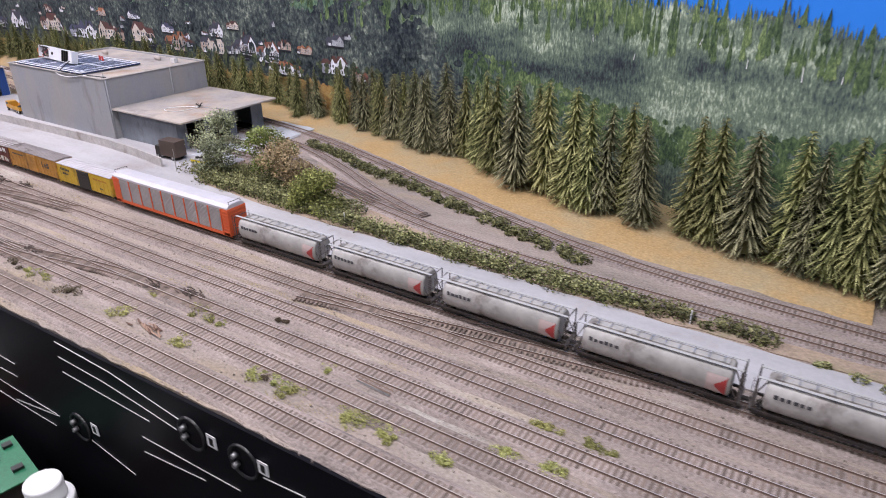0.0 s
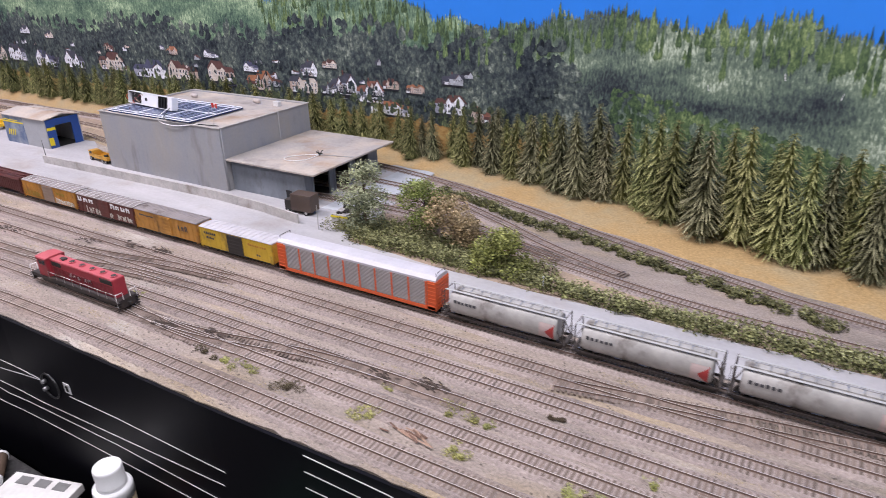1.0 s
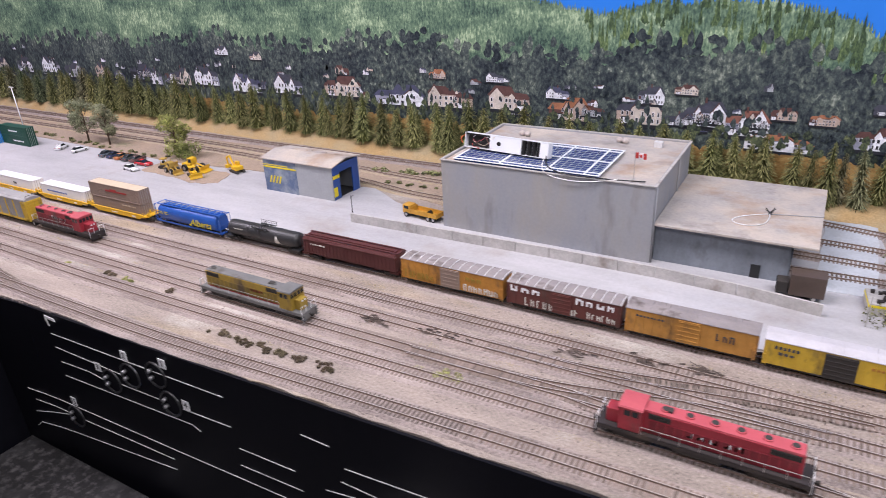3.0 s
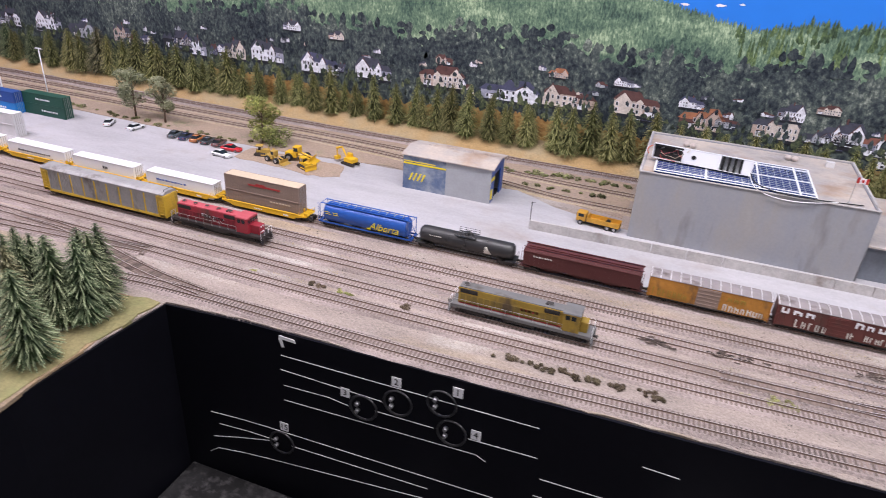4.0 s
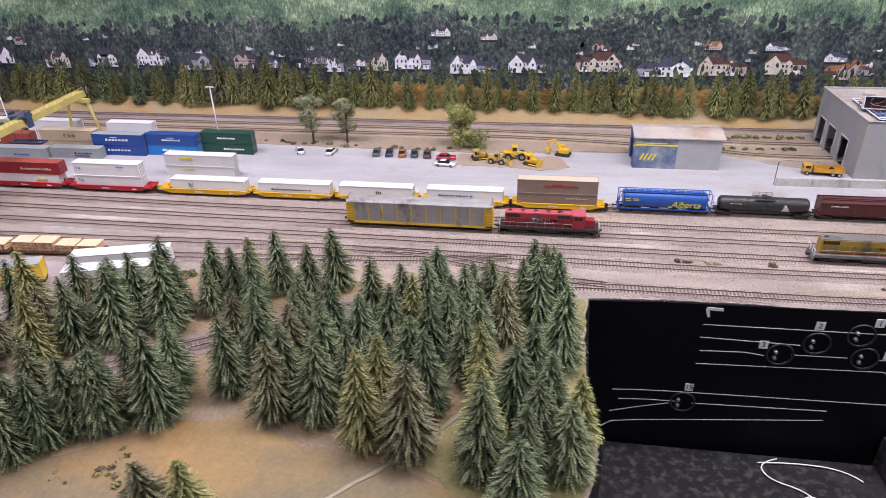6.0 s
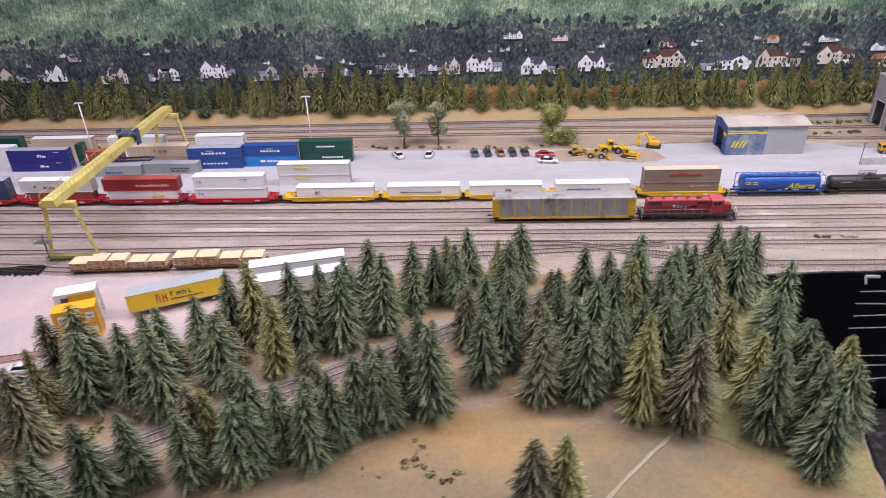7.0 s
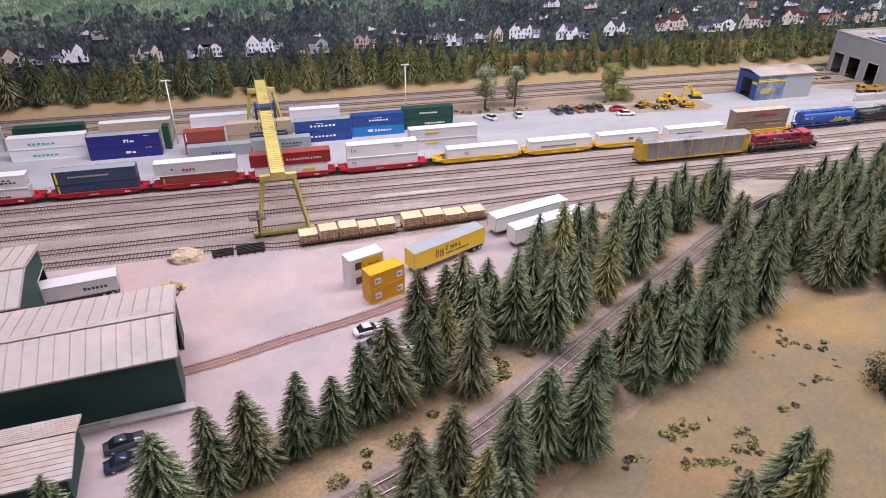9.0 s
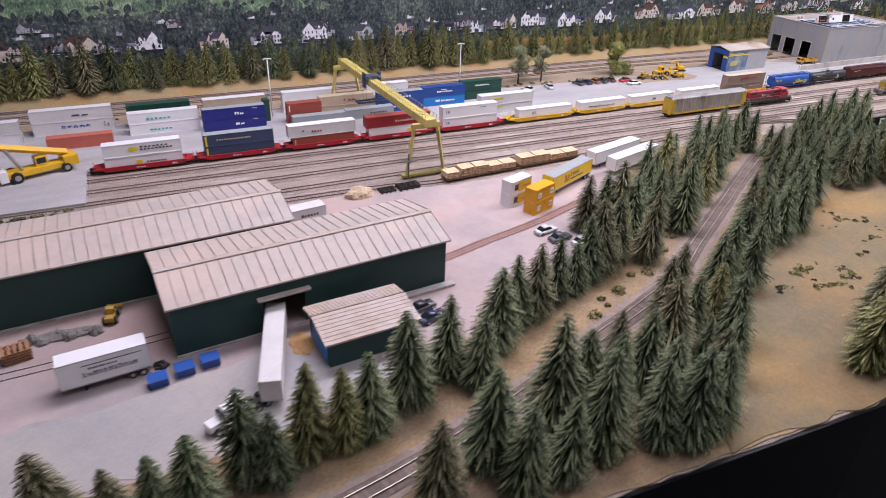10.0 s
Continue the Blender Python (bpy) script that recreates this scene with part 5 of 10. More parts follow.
shrubs("forest_weeds", "olive weeds beside the forest track", [(-1.14, -0.735), (-1.17, -0.745), (-1.21, -0.79), (-1.44, -0.905), (-1.47, -0.912)], 0.010, 0.012, 0.016, M_NEEDLE_W, 11, 0.35)
shrubs("forest_weeds", "golden weeds at the edge of the forest", [(-0.80, -0.335), (-0.90, -0.345), (-1.0, -0.36)], 0.010, 0.012, 0.010, M_SHRUB, 12, 0.1)


def bush(x, y, h, w, seed):
    rng = random.Random(seed)
    root = thing("bush", (x, y, 0), 0, "round olive brown bush on the meadow", "bush")
    bm = bmesh.new()
    for k in range(6):
        a = rng.uniform(0, 6.28)
        tube(bm, (0, 0, -0.002), (math.cos(a) * w * 0.3, math.sin(a) * w * 0.3, h * 0.5), 0.0016, 5, 0.0007)
    part("stem", bm, M_TRUNK, root)
    bm = bmesh.new()
    layer = bm.verts.layers.float.new("pale_lit_tip")
    for k in range(16):
        a, r = rng.uniform(0, 6.28), w * 0.32 * rng.random() ** 0.5
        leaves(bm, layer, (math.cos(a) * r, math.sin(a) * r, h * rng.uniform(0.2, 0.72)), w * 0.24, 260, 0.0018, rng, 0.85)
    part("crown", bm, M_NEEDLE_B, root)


bush(-0.630, -0.946, 0.048, 0.098, 71)


def tuft(x, y, s, seed, material=None):
    rng = random.Random(seed)
    bm = bmesh.new()
    layer = bm.verts.layers.float.new("pale_lit_tip")
    for k in range(rng.randrange(6, 10)):
        leaves(bm, layer, (rng.gauss(0, 0.9) * s, rng.gauss(0, 0.5) * s, s * 0.10), s * rng.uniform(0.35, 0.8), 120, 0.0010, rng, 0.5)
    ob = solid("weed_tuft", bm, material or M_TUFT, "small pale olive weed tuft growing in the ballast", "weed", group="weeds in the yard")
    ob.location = (x, y, 0.001)
    return ob


for i, (x, y, s) in enumerate([(1.54, -0.212, .012), (1.722, -0.212, .014), (1.725, -0.158, .008), (1.829, -0.160, .014), (1.85, -0.217, .011), (1.982, -0.213, .010), (2.01, -0.212, .011), (2.042, -0.216, .012), (2.119, -0.214, .013), (2.148, -0.214, .013), (2.173, -0.213, .010), (2.046, -0.161, .007), (1.86, -0.160, .008),
                               (1.248, -0.154, .010), (2.28, -0.175, .010), (2.30, -0.12, .009), (2.36, -0.121, .010), (2.33, -0.172, .010), (2.24, -0.215, .010), (0.784, -0.187, .006), (0.815, -0.186, .011), (0.838, -0.185, .011), (-0.021, -0.190, .005), (0.148, -0.187, .005), (0.166, -0.185, .004), (1.50, -0.213, .006), (2.42, -0.225, .011)]):
    tuft(x, y, s, 100 + i)
for i, (x, y, s) in enumerate([(1.456, -0.212, .011), (1.611, -0.214, .012), (1.926, -0.114, .006), (1.995, -0.211, .007), (0.088, -0.184, .006), (0.106, -0.185, .008), (0.265, -0.180, .008), (0.461, -0.240, .008), (0.498, -0.241, .008), (0.518, -0.242, .007), (0.538, -0.238, .006), (0.557, -0.241, .006), (0.582, -0.242, .009), (0.618, -0.240, .007), (0.656, -0.236, .007), (0.673, -0.243, .005), (0.680, -0.212, .005)]):
    tuft(x, y, s, 160 + i, M_WEED)

# ---- rolling stock ----
COL = {k: mat("paint_" + k, c, r, grain=260, var=0.05, stain=28, stain_var=sv, bump=0.05, smear=((0.07, 0.05, 0.04), 34, 0.5, 0.54) if sv > 0.13 else None) for k, (c, r, sv) in dict(
    hopper_grey=((0.37, 0.355, 0.345), 0.55, 0.34), orange=((0.62, 0.11, 0.035), 0.5, 0.07), yellow=((0.58, 0.38, 0.04), 0.5, 0.14), gold=((0.44, 0.20, 0.035), 0.6, 0.40), ochre=((0.46, 0.225, 0.05), 0.6, 0.30),
    maroon=((0.085, 0.022, 0.022), 0.5, 0.10), soo_red=((0.12, 0.035, 0.03), 0.6, 0.14), red=((0.30, 0.025, 0.04), 0.5, 0.22), bright_red=((0.46, 0.035, 0.03), 0.5, 0.10), pink_red=((0.44, 0.08, 0.10), 0.55, 0.12), blue=((0.018, 0.085, 0.36), 0.4, 0.08), black=((0.028, 0.028, 0.03), 0.4, 0.12),
    silver=((0.42, 0.42, 0.42), 0.4, 0.10), rack_silver=((0.300, 0.292, 0.295), 0.5, 0.22), grey=((0.34, 0.35, 0.37), 0.5, 0.10), roof_grey=((0.27, 0.24, 0.24), 0.6, 0.22), pale=((0.62, 0.61, 0.62), 0.5, 0.08), well_yellow=((0.68, 0.40, 0.02), 0.45, 0.08), well_red=((0.42, 0.018, 0.03), 0.5, 0.15), cont_red=((0.30, 0.022, 0.03), 0.5, 0.10), navy=((0.045, 0.07, 0.14), 0.5, 0.10), deep_blue=((0.018, 0.022, 0.20), 0.45, 0.06),
    cma_blue=((0.02, 0.07, 0.28), 0.45, 0.06), light_blue=((0.02, 0.20, 0.55), 0.45, 0.06), green=((0.015, 0.07, 0.05), 0.5, 0.07), tan=((0.55, 0.45, 0.33), 0.6, 0.08), brown=((0.27, 0.20, 0.165), 0.6, 0.10), rust_red=((0.32, 0.07, 0.05), 0.55, 0.10), cont_grey=((0.33, 0.36, 0.38), 0.55, 0.08), coral=((0.52, 0.14, 0.10), 0.55, 0.08),
    graffiti=((0.62, 0.60, 0.55), 0.6, 0.2), teal=((0.10, 0.42, 0.42), 0.5, 0.05), dark_red=((0.19, 0.018, 0.028), 0.55, 0.2), olive_yellow=((0.21, 0.145, 0.03), 0.6, 0.25), trailer_yellow=((0.82, 0.55, 0.02), 0.45, 0.05), dk_yellow=((0.31, 0.205, 0.03), 0.55, 0.22), loco_grey=((0.145, 0.145, 0.145), 0.6, 0.22), letter_yellow=((0.72, 0.58, 0.02), 0.5, 0.03), letter_dark=((0.06, 0.06, 0.07), 0.5, 0.05), letter_red=((0.36, 0.04, 0.04), 0.5, 0.05), mesh_grey=((0.30, 0.28, 0.28), 0.5, 0.10), rack_roof=((0.50, 0.485, 0.53), 0.5, 0.12), sooty=((0.085, 0.072, 0.068), 0.7, 0.3), box_roof=((0.50, 0.48, 0.51), 0.55, 0.12), faded_pink=((0.46, 0.36, 0.35), 0.6, 0.3), frame_black=((0.030, 0.024, 0.024), 0.6, 0.25)).items()}
GATE = 0.006


def wheelset(parent, x):
    bm = bmesh.new()
    for s in (-1, 1):
        tube(bm, (x, s * 0.0070, 0.0052), (x, s * 0.0092, 0.0052), 0.0052, 12)
    tube(bm, (x, -0.0075, 0.0052), (x, 0.0075, 0.0052), 0.0012, 6)
    part("wheelset", bm, M_DARK, parent)


def truck(parent, x, axles=2, material=None):
    half = 0.0105 if axles == 2 else 0.019
    bm = bmesh.new()
    for s in (-1, 1):
        prism(bm, [(x - half - 0.003, 0.0045), (x - half + 0.001, 0.0075), (x - 0.003, 0.0085), (x + 0.003, 0.0085), (x + half - 0.001, 0.0075), (x + half + 0.003, 0.0045), (x + 0.004, 0.0025), (x - 0.004, 0.0025)], "y", s * 0.0105 - 0.001, s * 0.0105 + 0.001)
    box(bm, x - 0.003, x + 0.003, -0.0105, 0.0105, 0.005, 0.0085)
    t = part("truck", bm, material or M_DARK, parent)
    for k in range(axles):
        wheelset(t, x - half + 2 * half * k / (axles - 1))


def coupler(parent, x, s):
    bm = bmesh.new()
    box(bm, *sorted((x, x + s * 0.007)), -0.0014, 0.0014, 0.0095, 0.0120)
    box(bm, *sorted((x + s * 0.006, x + s * 0.0092)), -0.0022, 0.0022, 0.0085, 0.0128, 0.0006)
    part("coupler", bm, M_DARK, parent)


def ladder(parent, x, y, z0, z1, material, along="x", w=0.0042, rungs=6):
    bm = bmesh.new()
    for s in (-1, 1):
        o = s * w / 2
        a, b = ((x + o, y, z0), (x + o, y, z1)) if along == "x" else ((x, y + o, z0), (x, y + o, z1))
        tube(bm, a, b, 0.00035, 5)
    for k in range(rungs):
        z = z0 + (z1 - z0) * (k + 0.5) / rungs
        a, b = ((x - w / 2, y, z), (x + w / 2, y, z)) if along == "x" else ((x, y - w / 2, z), (x, y + w / 2, z))
        tube(bm, a, b, 0.00030, 4)
    part("ladder", bm, material, parent)


def car_root(name, x0, x1, y, label, category, group="cars of the freight train", reverse=False):
    dx = 0.01
    t = TRACKS
    return thing(name, ((x0 + x1) / 2, y, GATE), 180 if reverse else 0, label, category, group)


def main_y(x):
    p = TRACKS["main"]
    return float(np.interp(x, [q[0] for q in p], [q[1] for q in p]))


def running_gear(root, h, axles=2):
    for s in (-1, 1):
        truck(root, s * (h - 0.022), axles)
        coupler(root, s * (h - 0.001), s)


def round_section(w, top, bottom, n=9, flat=0.35):
    """Half-round car section: bulging sides, flat narrow roof."""
    pts = []
    cz, r = (top + bottom) / 2, (top - bottom) / 2
    for i in range(-n, n + 1):
        a = math.pi * i / (2 * n) * 1.0
        pts.append((w / 2 * math.cos(a) ** 0.55, cz + r * math.sin(a)))
    return pts + [(-y, z) for y, z in pts[::-1] if True]


def hull(bm, sections, slot=0, smooth=True):
    """A body through sections: (x, [(y, z)...])."""
    rings = [[bm.verts.new((x, y, z)) for y, z in pts] for x, pts in sections]
    k = len(rings[0])
    fs = []
    for a, b in zip(rings, rings[1:]):
        for i in range(k):
            f = bm.faces.new((a[i], a[(i + 1) % k], b[(i + 1) % k], b[i]))
            f.smooth = smooth
            fs.append(f)
    fs += [bm.faces.new(rings[0][::-1]), bm.faces.new(rings[-1])]
    for f in fs:
        f.material_index = slot
    bmesh.ops.remove_doubles(bm, verts=bm.verts, dist=1e-6)
    bmesh.ops.recalc_face_normals(bm, faces=bm.faces)


def cylindrical_hopper(x0, x1, body, label, emblem=None, frame=None, seed=1, words=()):
    frame = frame or (COL["sooty"] if emblem else None)
    root = car_root("covered_hopper", x0, x1, main_y((x0 + x1) / 2), label, "covered hopper")
    h = (x1 - x0) / 2
    frame = frame or body
    e = h - 0.007
    bm = bmesh.new()
    full, low = round_section(0.0365, 0.0470, 0.0120), 0.0470
    small = [(y * 0.93, 0.030 + (z - 0.030) * 0.90) for y, z in full]
    hull(bm, [(-e + 0.006, small), (-e + 0.009, full), (e - 0.009, full), (e - 0.006, small)])
    part("body", bm, body, root)
    # hatch coaming and roof walk
    bm = bmesh.new()
    box(bm, -e + 0.012, e - 0.012, -0.0048, 0.0048, 0.0462, 0.0488, 0.0008)
    part("hatch_trough", bm, body, root)
    for i in range(10):
        x = -e + 0.018 + (2 * e - 0.036) * i / 9
        part("hatch_clamp", boxes((x - 0.0007, x + 0.0007, -0.0056, 0.0056, 0.0486, 0.0496)), M_STEEL, root)
    for s in (-1, 1):
        bm = bmesh.new()
        box(bm, -h + 0.004, h - 0.004, s * 0.0105 - 0.0018, s * 0.0105 + 0.0018, 0.0482, 0.0488)
        for i in range(9):
            x = -e + 0.012 + (2 * e - 0.024) * i / 8
            box(bm, x - 0.0005, x + 0.0005, s * 0.0105 - 0.0012, s * 0.0105 + 0.0012, 0.0450, 0.0482)
        part("roof_walk", bm, COL["silver"] if body is COL["hopper_grey"] else body, root)
    # end frames
    for s in (-1, 1):
        bm = bmesh.new()
        for y in (-0.015, 0.015):
            bar(bm, (s * (h - 0.004), y, 0.010), (s * (h - 0.004), y, 0.0478), 0.0011)
            bar(bm, (s * (h - 0.004), y, 0.0115), (s * (e - 0.008), y, 0.034), 0.0010)
        bar(bm, (s * (h - 0.004), -0.015, 0.0478), (s * (h - 0.004), 0.015, 0.0478), 0.0011)
        bar(bm, (s * (h - 0.004), -0.015, 0.028), (s * (h - 0.004), 0.015, 0.028), 0.0009)
        box(bm, *sorted((s * (h - 0.006), s * (h - 0.001))), -0.0165, 0.0165, 0.0095, 0.0120)
        part("end_frame", bm, frame, root)
        ladder(root, s * (h - 0.003), -0.0165, 0.010, 0.050, frame)
    # sill and discharge bays, coloured near black for the shade under the emblem cars
    bm = bmesh.new()
    for s in (-1, 1):
        box(bm, -h + 0.003, h - 0.003, s * 0.0155 - 0.001, s * 0.0155 + 0.001, 0.0095, 0.0125)
    part("side_sill", bm, COL["frame_black"] if emblem else frame, root)
    for i in range(4):
        x = -h + 0.043 + (2 * h - 0.086) * i / 3
        bm = bmesh.new()
        hull(bm, [(x - 0.010, [(-0.014, 0.0135), (0.014, 0.0135), (0.013, 0.0125), (-0.013, 0.0125)]), (x - 0.004, [(-0.012, 0.0135), (0.012, 0.0135), (0.006, 0.005), (-0.006, 0.005)]), (x + 0.004, [(-0.012, 0.0135), (0.012, 0.0135), (0.006, 0.005), (-0.006, 0.005)]), (x + 0.010, [(-0.014, 0.0135), (0.014, 0.0135), (0.013, 0.0125), (-0.013, 0.0125)])], smooth=False)
        part("discharge_bay", bm, M_DARK, root)
    if emblem:
        # quarter emblem: white panel and red wedge following the bulge
        for name, mt, xs, lift in (("pale_panel", COL["faded_pink"], (e - 0.030, e - 0.010), 0.0003), ("red_wedge", COL["letter_red"], None, 0.0006)):
            bm = bmesh.new()
            k = 8
            rows = []
            for i in range(k + 1):
                z = 0.0165 + 0.0225 * i / k
                a = math.asin(max(-1, min(1, (z - 0.0295) / 0.0175)))
                y = -(0.01825 * math.cos(a) ** 0.55) - lift
                if xs:
                    xa, xb = xs
                else:
                    t = i / k
                    xa, xb = e - 0.0225 + 0.013 * abs(2 * t - 0.9), e - 0.0096
                rows.append((bm.verts.new((xa, y, z)), bm.verts.new((xb, y, z))))
            for a, b in zip(rows, rows[1:]):
                bm.faces.new((a[0], a[1], b[1], b[0]))
            part(name, bm, mt, root)
    for (a, b, z0, z1, mt, n) in words:
        lettering(root, "lettering", a, b, z0, z1, -0.0178 + 0.0004 - 0.0009, mt, seed + n, n)
    running_gear(root, h)
    return root


def boxcar(x0, x1, side, label, roof, door, height=0.046, ribs=14, door_w=0.030, words=(), roof_ribs=14, roof_pale=None, track_y=None, doors=1):
    root = car_root("boxcar", x0, x1, main_y((x0 + x1) / 2), label, "boxcar")
    h = (x1 - x0) / 2
    b0, b1, w = 0.0098, height, 0.0172
    bm = bmesh.new()
    box(bm, -h + 0.003, h - 0.003, -w, w, b0, b1, 0.0006)
    part("body", bm, side, root)
    bm = bmesh.new()
    for i in range(ribs + 1):
        x = -h + 0.0045 + (2 * h - 0.009) * i / ribs
        if abs(x) < door_w / 2 * doors + 0.001:
            continue
        for s in (-1, 1):
            bm = bmesh.new()
            box(bm, x - 0.0005, x + 0.0005, s * w - 0.0006, s * w + 0.0006, b0 + 0.001, b1 - 0.001)
            part("side_rib", bm, side, root)
    bm = bmesh.new()
    prism(bm, [(-w - 0.0006, b1 - 0.0006), (w + 0.0006, b1 - 0.0006), (w + 0.0006, b1 + 0.0004), (0, b1 + 0.0022), (-w - 0.0006, b1 + 0.0004)], "x", -h + 0.0022, h - 0.0022)
    part("roof", bm, roof, root)
    for i in range(roof_ribs + 1):
        bm = bmesh.new()
        x = -h + 0.004 + (2 * h - 0.008) * i / roof_ribs
        hh = 0.0006
        prism(bm, [(-w, b1 + 0.0004), (0, b1 + 0.0022), (w, b1 + 0.0004), (w, b1 + 0.0004 + hh), (0, b1 + 0.0022 + hh), (-w, b1 + 0.0004 + hh)], "x", x - 0.0005, x + 0.0005)
        part("roof_rib", bm, roof_pale or roof, root)
    for s in (-1, 1):
        bm = bmesh.new()
        for k in range(doors):
            cx = (k - (doors - 1) / 2) * door_w
            box(bm, cx - door_w / 2, cx + door_w / 2, s * (w + 0.0008) - 0.0009, s * (w + 0.0008) + 0.0009, b0 + 0.001, b1 - 0.002)
        leaf = part("door", bm, door, root)
        for k in range(doors):
            cx = (k - (doors - 1) / 2) * door_w
            for q in range(5):
                z = b0 + 0.005 + q * (b1 - b0 - 0.010) / 4
                bm = bmesh.new()
                box(bm, cx - door_w / 2 + 0.001, cx + door_w / 2 - 0.001, s * (w + 0.0018) - 0.0004, s * (w + 0.0018) + 0.0004, z, z + 0.001)
                part("door_rib", bm, door, leaf)
        bm = bmesh.new()
        box(bm, -door_w * doors * 0.5 - 0.012, door_w * doors * 0.5 + 0.012, s * (w + 0.0012) - 0.0007, s * (w + 0.0012) + 0.0007, b0 - 0.0002, b0 + 0.0010)
        part("door_track", bm, M_DARK, root)
        for e in (-1, 1):
            ladder(root, e * (h - 0.0055), s * (w + 0.0012), b0 - 0.002, b0 + 0.022, side, rungs=5)
    bm = bmesh.new()
    box(bm, -h + 0.006, h - 0.006, -0.004, 0.004, 0.006, b0)
    for s in (-1, 1):
        box(bm, -h + 0.03, h - 0.03, s * 0.015 - 0.0006, s * 0.015 + 0.0006, 0.0072, b0)
    box(bm, -0.012, 0.010, -0.012, -0.005, 0.0045, b0)
    part("underframe", bm, M_DARK, root)
    for (a, b, z0, z1, mt, n) in words:
        lettering(root, "lettering", a, b, z0, z1, -w - 0.0008, mt, n * 7 + int(a * 1e4), n)
    running_gear(root, h)
    return root


def autorack(x0, x1, y, frame, panel, roof, label, posts, group="cars of the freight train", flat=False):
    root = thing("autorack", ((x0 + x1) / 2, y, GATE), 0, label, "autorack", group)
    h = (x1 - x0) / 2
    b0, b1, w = 0.0095, 0.0605, 0.0176
    bm = bmesh.new()
    box(bm, -h + 0.008, h - 0.008, -w, w, b0 + 0.004, b1 - 0.004)
    part("screen", bm, panel, root)
    # rounded roof
    bm = bmesh.new()
    prism(bm, [(-w - 0.0007, b1 - 0.006), (-w - 0.0007, b1 - 0.0025), (-0.012, b1 + 0.0018), (0, b1 + 0.0024), (0.012, b1 + 0.0018), (w + 0.0007, b1 - 0.0025), (w + 0.0007, b1 - 0.006)], "x", -h + 0.004, h - 0.004)
    part("roof", bm, roof, root)
    bm = bmesh.new()
    for s in (-1, 1):
        box(bm, -h + 0.004, h - 0.004, s * (w + 0.0003) - 0.0009, s * (w + 0.0003) + 0.0009, b0, b0 + 0.0050)
    part("side_sill", bm, frame, root)
    for i in range(posts + 1):
        x = -h + 0.020 + (2 * h - 0.040) * i / posts
        for s in (-1, 1):
            bm = bmesh.new()
            box(bm, x - 0.0011, x + 0.0011, s * (w + 0.0009) - 0.0007, s * (w + 0.0009) + 0.0007, b0, b1 - 0.006)
            part("side_post", bm, frame, root)
    # perforated screens: raised upright folds
    for s in (-1, 1) if flat else ():
        line = [(s * (w - 0.001), b0 + 0.005)]
        for i in range(16):
            z = b0 + 0.0065 + (b1 - b0 - 0.0135) * i / 16
            line += [(s * (w + 0.0001), z), (s * (w + 0.0007), z + 0.0004), (s * (w + 0.0007), z + 0.0014), (s * (w + 0.0001), z + 0.0018)]
        bm = bmesh.new()
        prism(bm, line + [(s * (w - 0.001), b1 - 0.006)], "x", -h + 0.020, h - 0.020)
        part("folded_screen", bm, panel, root)
    for s in () if flat else (-1, 1):
        line = [(-h + 0.020, s * (w - 0.001))]
        for i in range(posts * 8):
            x = -h + 0.022 + (2 * h - 0.044) * i / (posts * 8)
            line += [(x - 0.0006, s * (w + 0.0001)), (x - 0.0004, s * (w + 0.0006)), (x + 0.0004, s * (w + 0.0006)), (x + 0.0006, s * (w + 0.0001))]
        bm = bmesh.new()
        prism(bm, line + [(h - 0.020, s * (w - 0.001))], "z", b0 + 0.005, b1 - 0.006)
        part("folded_screen", bm, panel, root)
    for e in (-1, 1):
        bm = bmesh.new()
        xs = sorted((e * (h - 0.018), e * (h - 0.003)))
        box(bm, xs[0], xs[1], -w - 0.0012, w + 0.0012, b0, b1 - 0.0045, 0.0008)
        for k in range(7):
            z = b0 + 0.006 + k * 0.006
            for s in (-1, 1):
                box(bm, xs[0] + 0.001, xs[1] - 0.001, s * (w + 0.0016) - 0.0004, s * (w + 0.0016) + 0.0004, z, z + 0.0012)
            box(bm, *sorted((e * (h - 0.003), e * (h - 0.0022))), -w + 0.002, w - 0.002, z, z + 0.0012)
        part("end_door", bm, frame, root)
        bm = bmesh.new()
        for y2 in (-0.012, 0.012):
            tube(bm, (e * (h - 0.006), y2, b1 - 0.004), (e * (h - 0.006), y2, b1 + 0.006), 0.0005, 5)
        tube(bm, (e * (h - 0.006), -0.012, b1 + 0.006), (e * (h - 0.006), 0.012, b1 + 0.006), 0.0005, 5)
        part("hand_rail", bm, M_DARK, root)
    bm = bmesh.new()
    box(bm, -h + 0.004, h - 0.004, -0.006, 0.006, 0.0065, b0 + 0.001)
    box(bm, -0.06, 0.06, -0.013, 0.013, 0.006, b0 + 0.001)
    part("underframe", bm, M_DARK, root)
    running_gear(root, h)
    return root


